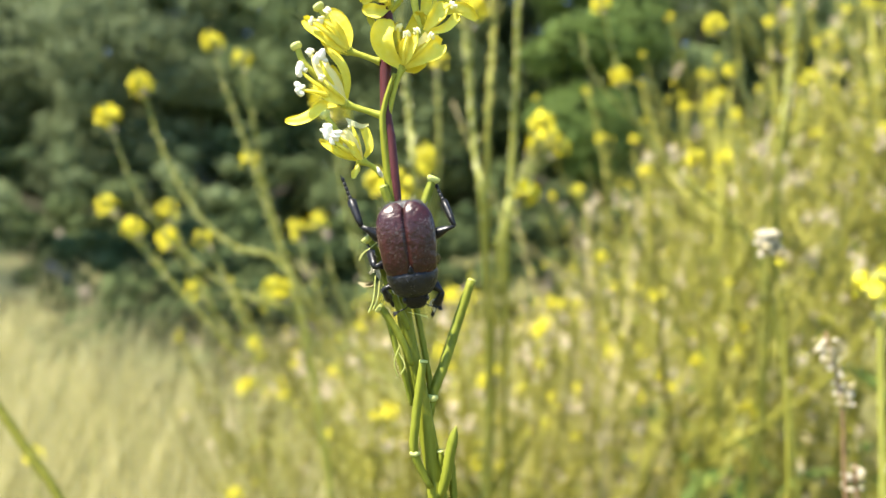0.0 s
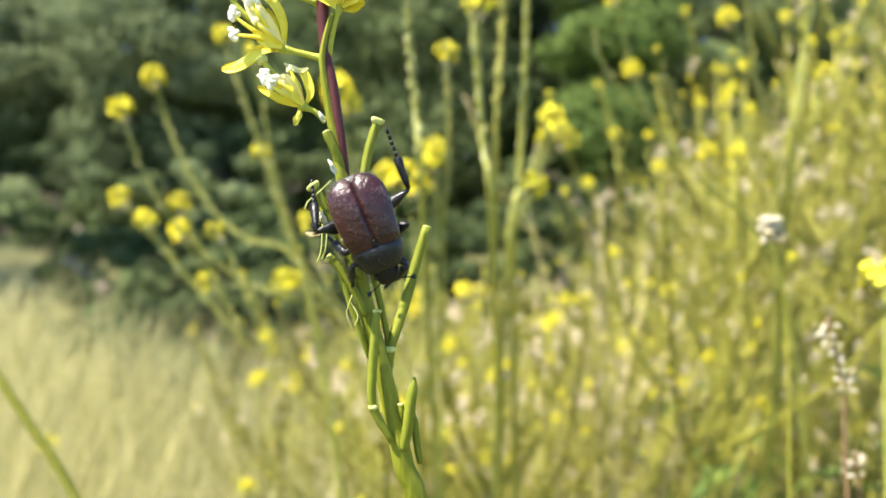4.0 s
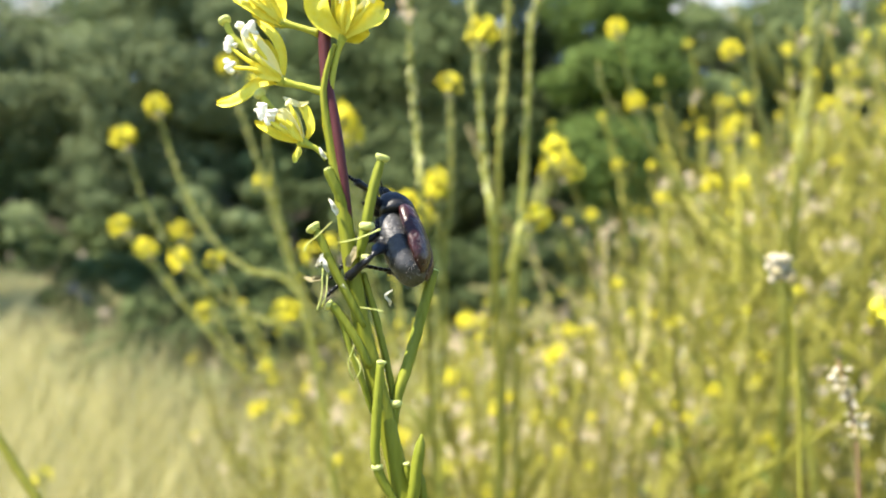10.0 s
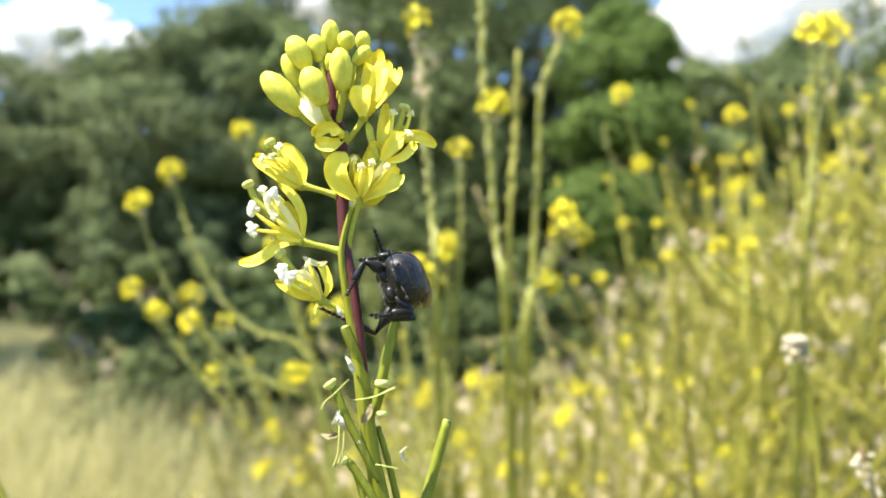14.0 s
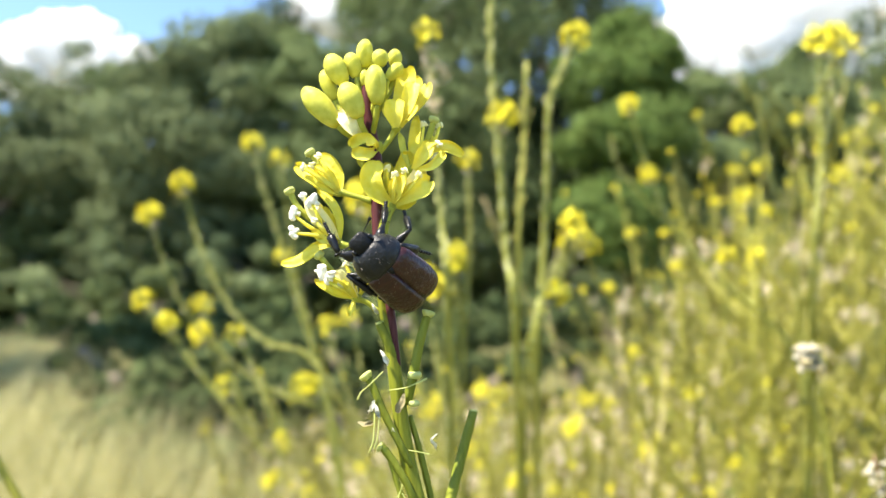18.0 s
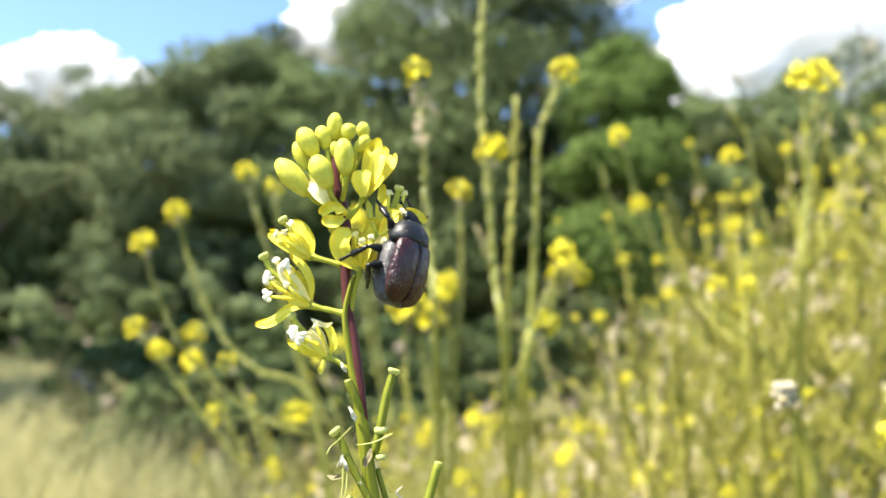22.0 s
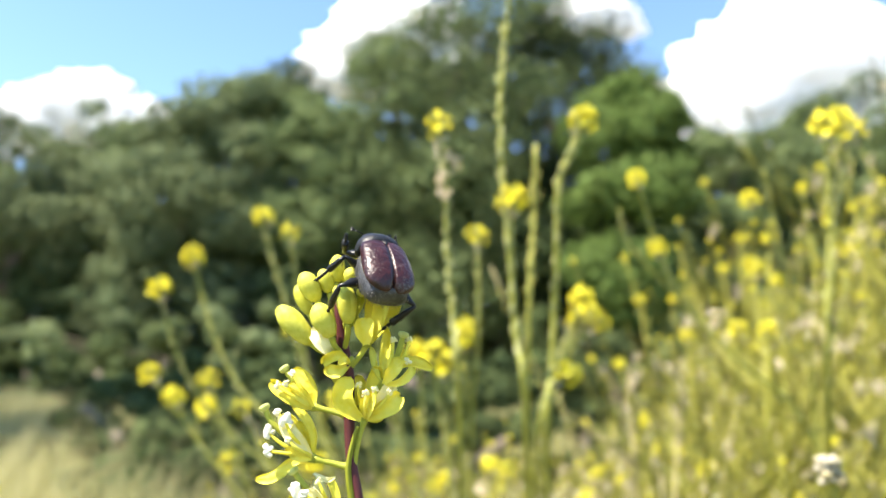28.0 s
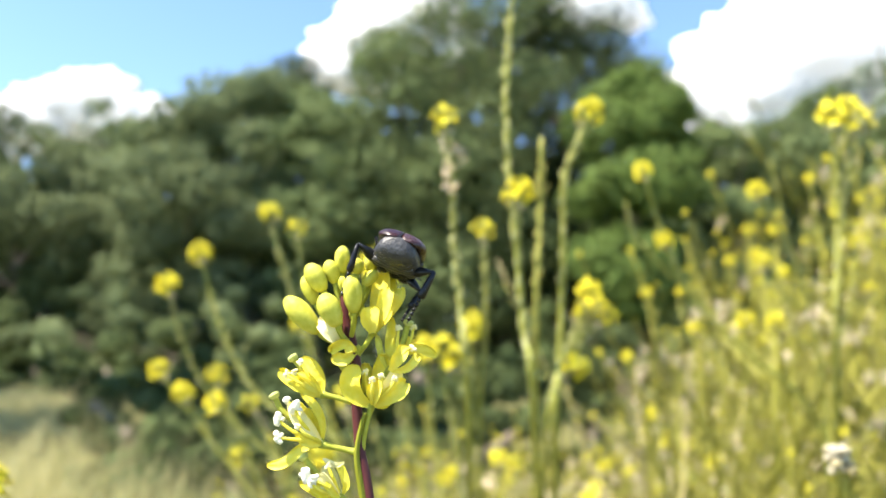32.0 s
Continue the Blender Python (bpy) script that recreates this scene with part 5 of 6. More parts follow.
stamen(f, [(-59, 21, -2), (-93, 69, -14), (-115, 93, -14)], 1.0)
stamen(f, [(-56, 18, -10), (-76, 33, -36), (-89, 47, -38)], 0.9)
f = flower((-20, -82, -4), [(14, -105, 0), (-3, -90, -4), (-19, -83, -4)], 'fading flower, petals bleached at their tips', 5.3)
blade(f, [(-19, -78, 0), (-10, -60, -6), (-16, -37, -8), (-27, -23, -4)], 17)
blade(f, [(-13, -20, -6), (-29, -24, -10), (-52, -14, -8)], 10, PETAL_PALE)
blade(f, [(-23, -81, -8), (-38, -58, -28), (-57, -38, -24)], 29, PETAL_PALE, cup=0.5)
blade(f, [(-24, -78, 8), (-41, -48, 10), (-53, -26, 8)], 28, PETAL_PALE)
blade(f, [(-23, -82, -6), (-58, -72, -20), (-93, -50, -14)], 15)
blade(f, [(-20, -81, -10), (-31, -69, -26), (-40, -47, -28)], 15)
blade(f, [(-30, -84, 0), (-30, -97, -6), (-38, -111, -4)], 13)
pistil(f, [(-27, -78, 0), (-67, -33, -10), (-87, -8, -10)])
stamen(f, [(-25, -78, -8), (-54, -60, -26), (-77, -42, -28)], 1.5)
stamen(f, [(-26, -78, -6), (-54, -54, -26), (-80, -34, -26)], 1.4)
stamen(f, [(-24, -78, -8), (-44, -56, -32), (-62, -44, -34)], 1.2)
stamen(f, [(-24, -77, -4), (-30, -47, -20), (-40, -25, -20)], 0.8)
stamen(f, [(-25, -79, -8), (-49, -65, -30), (-68, -53, -30)], 1.1)
f = flower((12, 176, -4), [(7, 166, 0), (10, 171, -2), (12, 176, -4)], 'small curled flower', 4.8)
blade(f, [(11, 175, -8), (-8, 162, -26), (-30, 169, -26)], 26, cup=0.7)
blade(f, [(11, 179, -8), (-2, 190, -26), (-22, 186, -30), (-32, 175, -26)], 22, cup=0.6)
blade(f, [(12, 176, -14), (9, 182, -36), (-3, 177, -42)], 16, cup=0.6)
blade(f, [(-15, 171, -4), (-19, 157, -4), (-11, 140, -2)], 13, BUD)
blade(f, [(-17, 194, -16), (-23, 204, -32), (-37, 221, -36), (-54, 241, -26)], 33, PETAL_PALE, cup=0.4)
blade(f, [(-20, 199, -8), (-34, 226, -14), (-48, 240, -12)], 24)

# young pods below the flowers
pod([(46, -190, -6), (31, -153, -12), (21, -131, -14), (18, -123, -14)], 16, 16)
pod([(72, -361, -10), (52, -320, -16), (25, -267, -20), (6, -224, -20), (-5, -210, -20)], 13, 25)
pod([(80, -421, -16), (63, -381, -20), (31, -333, -24), (20, -326, -24)], 13, 19)
pod([(65, -258, -14), (70, -236, -18), (77, -204, -20), (87, -153, -20), (100, -105, -16)], 16, 24)
pod([(112, -536, 4), (119, -474, 10), (135, -424, 22), (155, -352, 40), (176, -277, 50)], 18, 16)
pod([(122, -626, -20), (93, -567, -26), (92, -512, -28), (95, -466, -28), (99, -411, -26)], 15, 16)
pod([(119, -510, 12), (109, -443, 14), (89, -355, 12), (68, -280, 8)], 11, 0)
pod([(141, -640, -16), (148, -606, -22), (153, -564, -24), (160, -519, -24)], 18, 0, tip_sharp=True)
pod([(167, -670, 8), (162, -638, 8), (159, -612, 8), (157, -585, 8)], 13, 0, tip_sharp=True)
pod([(142, -597, -4), (139, -581, -12), (136, -565, -14)], 11, 12)
pod([(84, -491, -8), (70, -443, -14), (55, -401, -18), (32, -329, -20)], 10, 0)
# rings where petals fell, caught petals and stamens
blade(plant, [(5, -90, -16), (10, -99, -22), (15, -108, -18)], 7, WILTED, name="dried_petal", label='shrivelled white petal')
blade(plant, [(20, -168, -22), (29, -179, -30), (34, -192, -24)], 7, WILTED, name="dried_petal", label='shrivelled white petal')
blade(plant, [(12, -250, -26), (9, -260, -34), (4, -270, -30)], 7, WILTED, name="dried_petal", label='shrivelled white petal')
blade(plant, [(8, -252, -26), (17, -264, -36), (21, -278, -30)], 8, WILTED, name="dried_petal", label='shrivelled white petal')
blade(plant, [(116, -304, -26), (107, -311, -38), (113, -322, -34), (114, -328, -28)], 5, WILTED, name="dried_petal", label='shrivelled white petal')
blade(plant, [(61, -239, -26), (57, -254, -34), (49, -270, -30)], 14, DRY, name="dried_petal", label='withered brown petal')
blade(plant, [(-16, -285, -28), (-2, -288, -34), (10, -286, -28)], 10, DRY, name="dried_petal", label='withered brown petal')
blade(plant, [(34, -293, -20), (42, -299, -24), (47, -307, -20)], 6, WILTED, name="dried_petal", label='shrivelled white petal')
run("dried_stamen", [(26, -203, -28), (4, -225, -34), (-9, -236, -34), (-15, -248, -32)], [0.8, 1.0, 1.7], STIGMA, "", 6, 5)
run("dried_stamen", [(13, -272, -32), (12, -312, -38), (5, -334, -34)], [0.9, 1.1, 1.8], STIGMA, "", 6, 5)
run("dried_stamen", [(20, -277, -30), (19, -308, -36), (12, -329, -32)], [0.9, 1.1, 1.8], STIGMA, "", 6, 5)
run("dried_stamen", [(69, -330, -30), (88, -332, -36), (103, -336, -32)], [0.7, 0.8, 1.4], STIGMA, "", 6, 5)
run("dried_stamen", [(35, -234, -26), (66, -228, -36), (99, -214, -32)], [0.8, 1.0, 1.6], STIGMA, "", 6, 5)
run("dried_stamen", [(59, -386, -24), (51, -414, -32), (58, -440, -26)], [0.7, 0.9, 1.4], STIGMA, "", 6, 5)
run("dried_stamen", [(58, -400, -24), (69, -419, -30), (63, -435, -26)], [0.7, 0.9, 1.4], STIGMA, "", 6, 5)
pod_ring((77, -209, -20), 11.6)
pod_ring((76, -256, -18), 9.2)
pod_ring((93, -567, -26), 8.7)
pod_ring((117, -479, 6), 10.2)
pod_ring((102, -533, 4), 9.2)

# ---- beetle ----
MM = 0.00093
beetle = thing("beetle", "chafer beetle with dull red-brown wing cases and black body", "beetle")
SH = -0.3  # body centre


def bristles(ob, n, length, seed, centre=(0, -0.0003, -0.0002)):
    """Short pale hairs scattered over a part, as one mesh."""
    rng = random.Random(seed)
    me, g = ob.data, Geo()
    faces = [p for p in me.polygons if len(p.vertices) == 4]
    for p in rng.choices(faces, [f.area for f in faces], k=n):
        q = [me.vertices[i].co for i in p.vertices]
        u, w = rng.random(), rng.random()
        a = q[0].lerp(q[1], u).lerp(q[3].lerp(q[2], u), w)
        d = p.normal.copy()
        if d.dot(a - Vector((centre[0], a.y, centre[2]))) < 0:
            d.negate()
        d = (d + Vector((rng.uniform(-0.5, 0.5), -0.9, rng.uniform(-0.5, 0.5)))).normalized()
        k = length * rng.uniform(0.5, 1.2)
        g.tube([a, a + d * k * 0.6, a + d * k + Vector((0, -0.15 * k, 0))], [0.013 * MM, 0.011 * MM, 0.003 * MM], 3)
    return part("bristles", g, BRISTLE, ob, "short pale bristles")


def body(rows, **k):
    return Geo().loft([((y + SH) * MM, w * MM, t * MM, b * MM) for y, w, t, b in rows], **k)


abdomen = part("abdomen", body([(1.9, 1.6, 0.6, -1.4), (1.2, 2.15, 0.75, -1.8), (0, 2.38, 0.85, -1.95), (-1.4, 2.4, 0.95, -1.95), (-2.5, 2.25, 0.95, -1.85), (-3.2, 2.1, 0.95, -1.75), (-3.75, 1.92, 0.85, -1.55), (-4.1, 1.62, 0.72, -1.25), (-4.28, 1.25, 0.55, -0.9), (-4.36, 0.8, 0.3, -0.5)], sides=28, power=2.4), GREY, beetle, "grey-black abdomen with a blunt end plate")
bristles(abdomen, 520, 0.36 * MM, 1)
for i, (y, w, z) in enumerate(((-2.9, 1.75, -1.72), (-2.2, 2.05, -1.86), (-1.5, 2.2, -1.93), (-0.8, 2.25, -1.96))):
    # belly rings
    part("belly_ring", body([(y - 0.30, w, z + 0.9, z + 0.02), (y - 0.1, w * 1.03, z + 1.0, z - 0.10), (y + 0.2, w * 1.03, z + 1.0, z - 0.10), (y + 0.3, w, z + 0.9, z + 0.02)], sides=24, power=2.4), GREY, beetle)
bristles(part("breast_plate", body([(-0.4, 1.5, -1.0, -1.9), (0.1, 1.95, -0.9, -2.12), (0.9, 2.0, -0.8, -2.12), (1.5, 1.7, -0.8, -1.95), (1.8, 1.2, -0.9, -1.6)], sides=24), BLACK, beetle), 260, 0.5 * MM, 9)
for sgn in (1, -1):
    rows = [(1.95, 1.75, 1.50, 0.5), (1.7, 2.16, 1.68, 0.35), (1.1, 2.33, 1.82, 0.22), (0.2, 2.40, 1.92, 0.15), (-0.9, 2.50, 1.95, 0.1), (-2.0, 2.52, 1.88, 0.1), (-2.9, 2.42, 1.70, 0.15), (-3.5, 2.16, 1.44, 0.2), (-3.95, 1.70, 1.10, 0.3), (-4.2, 1.2, 0.82, 0.4), (-4.32, 0.7, 0.66, 0.48)]
    g = body(rows, sides=18, power=2.35, start=-34 if sgn > 0 else 90.0, end=90.0 if sgn > 0 else 214)
    for v in g.v:
        # a shallow seam where the cases meet, and two faint ribs
        e = abs(v.x) / MM
        v.z -= 0.03 * MM * math.exp(-(e / 0.05) ** 2) - 0.035 * MM * math.exp(-((e - 0.9) / 0.15) ** 2) - 0.03 * MM * math.exp(-((e - 1.5) / 0.15) ** 2)
        v.x += sgn * 0.002 * MM
        # each case ends in a rounded tip of its own, with a notch between
        v.y += MM * max(0, -3.3 - v.y / MM) * (0.28 * math.exp(-(e / 0.3) ** 2))
    bristles(part("wing_case", g, ELYTRA, beetle, "dull red-brown wing case"), 24, 0.16 * MM, 5 + sgn)
part("scutellum", body([(2.05, 0.55, 1.60, 1.2), (1.7, 0.45, 1.76, 1.2), (1.3, 0.22, 1.84, 1.3), (1.1, 0.05, 1.84, 1.5)], sides=12), BLACK, beetle)
pronotum = part("pronotum", body([(1.58, 1.9, 1.42, -0.9), (1.72, 2.22, 1.66, -1.2), (2.05, 2.29, 1.76, -1.35), (2.6, 2.2, 1.70, -1.35), (3.15, 1.98, 1.46, -1.2), (3.6, 1.68, 1.12, -0.98), (3.9, 1.34, 0.84, -0.75), (4.02, 0.9, 0.6, -0.5)], sides=28, power=2.35), SHIELD, beetle, "grey-black domed pronotum")
bristles(pronotum, 60, 0.24 * MM, 3)
head = part("head", body([(3.5, 0.72, 0.40, -0.6), (3.85, 0.86, 0.46, -0.70), (4.2, 0.98, 0.42, -0.78), (4.6, 0.98, 0.24, -0.8), (4.9, 0.86, -0.02, -0.74), (5.1, 0.68, -0.22, -0.66), (5.2, 0.46, -0.34, -0.56)], sides=20, power=2.5), BLACK, beetle, "small black head")
for sgn in (1, -1):
    part("eye", Geo().blob((sgn * 0.95 * MM, (4.3 + SH) * MM, -0.1 * MM), (0.24 * MM, 0.32 * MM, 0.3 * MM), None, 10, 7), LEG, head)
    g = Geo().tube([Vector((sgn * x, y - 0.2 + SH, z - 0.32)) * MM for x, y, z in ((0.6, 4.9, -0.1), (1.0, 5.25, 0.05), (1.45, 5.4, 0.1), (1.75, 5.5, 0.1))], [0.07 * MM, 0.055 * MM, 0.06 * MM, 0.06 * MM], 6)
    for k in (-1, 0, 1):
        g.tube([Vector((sgn * x, y - 0.2 + SH, z - 0.32)) * MM for x, y, z in ((1.72, 5.48, 0.1), (1.95, 5.6 + 0.09 * k, 0.1 + 0.05 * k), (2.2, 5.62 + 0.16 * k, 0.08 + 0.06 * k))], [0.05 * MM, 0.09 * MM, 0.06 * MM], 5)
    part("antenna", g, LEG, head, "short clubbed antenna")
HIPS = {"1": (1.05, 2.7 + SH, -1.15), "2": (1.25, 0.9 + SH, -1.5), "3": (1.3, -0.7 + SH, -1.45)}
SIZES = {"1": (2.0, 3.3), "2": (2.4, 4.0), "3": (3.2, 5.6)}
LEGS = {}
for side, sgn in (("R", 1), ("L", -1)):
    for k in "123":
        a, b = SIZES[k]
        fat = 0.62 if k == "3" else 0.5
        part("leg_base", Geo().blob((HIPS[k][0] * sgn * MM * 0.8, HIPS[k][1] * MM, (HIPS[k][2] - 0.25) * MM), (0.72 * MM, 0.42 * MM, 0.5 * MM), None, 12, 8), LEG, beetle)
        femur = part("leg", Geo().tube([(0, y * a * MM, 0) for y in (0, 0.2, 0.5, 0.8, 1.0)], [0.2 * MM, fat * MM, fat * 1.08 * MM, 0.3 * MM, 0.2 * MM], 9, 0.75), LEG, beetle, "black jointed leg")
        shin = b * (0.55 if k != "3" else 0.52)
        g = Geo().tube([(0, y * shin * MM, 0) for y in (0, 0.3, 0.7, 0.94, 1.0)], [0.22 * MM, 0.33 * MM, 0.40 * MM, 0.44 * MM, 0.28 * MM], 8, 0.8)
        for q in (0.35, 0.6, 0.8, 0.97):
            g.tube([(0.1 * MM, q * shin * MM, 0), (0.42 * MM, (q * shin + 0.2) * MM, 0.03 * MM)], [0.06 * MM, 0.01 * MM], 4)
        rest = b - shin
        hairy = random.Random(int(k) * 3 + sgn)
        for q in range(26):
            a0, y0 = hairy.uniform(0, 6.28), hairy.uniform(0.1, 1.0) * shin
            o = Vector((math.cos(a0), 0, math.sin(a0)))
            g.tube([o * 0.3 * MM + Vector((0, y0 * MM, 0)), o * 0.6 * MM + Vector((0, (y0 + 0.3) * MM, 0))], [0.02 * MM, 0.006 * MM], 3)
        for j in range(5):
            y0, y1 = shin + rest * j / 5.3, shin + rest * (j + 0.85) / 5.3
            g.tube([(0, y0 * MM, 0), (0, (y0 * 0.3 + y1 * 0.7) * MM, 0), (0, y1 * MM, 0)], [0.14 * MM, 0.19 * MM, 0.16 * MM], 6)
        g.tube([(0, (b - 0.2) * MM, 0), (0.12 * MM, b * MM, -0.06 * MM), (0.1 * MM, (b + 0.1) * MM, -0.2 * MM)], [0.05 * MM, 0.045 * MM, 0.01 * MM], 5)
        tibia = part("shin", g, LEG, femur)
        LEGS[side + k] = (femur, tibia, sgn, k)

# ---- a white butterfly that crosses behind the plants ----
fly = thing("butterfly", "small white butterfly in flight", "butterfly")
part("body", Geo().tube([(0, -0.006, 0), (0, 0, 0), (0, 0.007, 0)], [0.0006, 0.0013, 0.0008], 8), GREY, fly)
for sgn in (1, -1):
    part("wing", Geo().petal(0.016, 0.015, 0, 0, Matrix.Translation((0, 0.002, 0)) @ Matrix.Rotation(radians(sgn * 60), 4, "Y") @ Matrix.Rotation(radians(90), 4, "Z"), 0.1, 0.1, 0.0002), WHITE_WING, fly)
    part("wing", Geo().petal(0.012, 0.012, 0, 0, Matrix.Translation((0, -0.003, 0)) @ Matrix.Rotation(radians(sgn * 75), 4, "Y") @ Matrix.Rotation(radians(90), 4, "Z"), 0.1, 0.1, 0.0002), WHITE_WING, fly)

# ---- movements ----
# the stalk sways: seconds, place of its third flower's joint, lean
SWAY = [
    (0, -0.00533, 0.06332, 0.92723, 3.54),
    (0.5, -0.00620, 0.06033, 0.92650, 2.03),
    (1, -0.00737, 0.06004, 0.92614, 0.61),
    (1.5, -0.00700, 0.06007, 0.92710, 0.54),
    (2, -0.00922, 0.05978, 0.92590, 0.45),
    (2.5, -0.00712, 0.05972, 0.92700, 0.42),
    (3, -0.00702, 0.05878, 0.92731, 0.39),
    (3.5, -0.00784, 0.05969, 0.92833, 0.39),
    (6, -0.00812, 0.06098, 0.92700, 0.16),
    (6.5, -0.01030, 0.05984, 0.92649, 0.17),
    (7, -0.01035, 0.06068, 0.92666, 0.09),
    (7.5, -0.01027, 0.05992, 0.92687, 0.05),
    (8, -0.00701, 0.06163, 0.92908, 0.20),
    (8.5, -0.00507, 0.06136, 0.93015, 0.06),
    (9, -0.00534, 0.06185, 0.93035, -0.03),
    (9.5, -0.00608, 0.06089, 0.92940, -0.02),
    (10, -0.00682, 0.06002, 0.92882, -0.07),
    (10.5, -0.00588, 0.06026, 0.92993, -0.12),
    (11, -0.00800, 0.06099, 0.92955, -0.20),
    (11.5, -0.00893, 0.06067, 0.92913, -0.14),
    (12, -0.00799, 0.06039, 0.92935, -0.12),
    (12.5, -0.00761, 0.05980, 0.92876, 0.00),
    (13, -0.00805, 0.05872, 0.92828, -0.11),
    (13.5, -0.00872, 0.05963, 0.92807, -0.12),
    (14, -0.00967, 0.05967, 0.92746, -0.14),
    (14.5, -0.00932, 0.05982, 0.92800, -0.08),
    (16.5, -0.00970, 0.06290, 0.92851, 0.09),
    (17, -0.01053, 0.06175, 0.92830, 0.04),
    (17.5, -0.01018, 0.06136, 0.92799, 0.09),
    (18, -0.00960, 0.06224, 0.92839, 0.01),
    (18.5, -0.00987, 0.06274, 0.92864, 0.04),
    (19, -0.00979, 0.06222, 0.92839, 0.01),
    (19.5, -0.01025, 0.06157, 0.92813, -0.02),
    (20, -0.00980, 0.06103, 0.92829, 0.01),
    (20.5, -0.00841, 0.06147, 0.92892, -0.08),
    (21, -0.00831, 0.06158, 0.92913, -0.24),
    (21.5, -0.00919, 0.06181, 0.92893, -0.39),
    (22, -0.00958, 0.06260, 0.92841, -0.57),
    (22.5, -0.00973, 0.06285, 0.92867, -0.79),
    (23, -0.01060, 0.06263, 0.92760, -0.85),
    (23.5, -0.00985, 0.06253, 0.92779, -0.95),
    (24, -0.01038, 0.06257, 0.92698, -1.16),
    (24.5, -0.01227, 0.06129, 0.92638, -1.25),
    (25, -0.01137, 0.06210, 0.92601, -1.25),
    (25.5, -0.01031, 0.06327, 0.92695, -1.23),
    (27.5, -0.01349, 0.06535, 0.92635, -1.40),
    (28, -0.01418, 0.06491, 0.92615, -1.37),
    (28.5, -0.01350, 0.06420, 0.92788, -1.33),
    (29, -0.01347, 0.06535, 0.92595, -1.37),
    (29.5, -0.01444, 0.06505, 0.92521, -1.50),
    (30, -0.01471, 0.06531, 0.92543, -1.47),
    (30.5, -0.01504, 0.06567, 0.92587, -1.52),
    (31, -0.01437, 0.06674, 0.92684, -1.65),
    (31.5, -0.01627, 0.06719, 0.92572, -1.72),
    (32, -0.01482, 0.06625, 0.92629, -1.83),
]
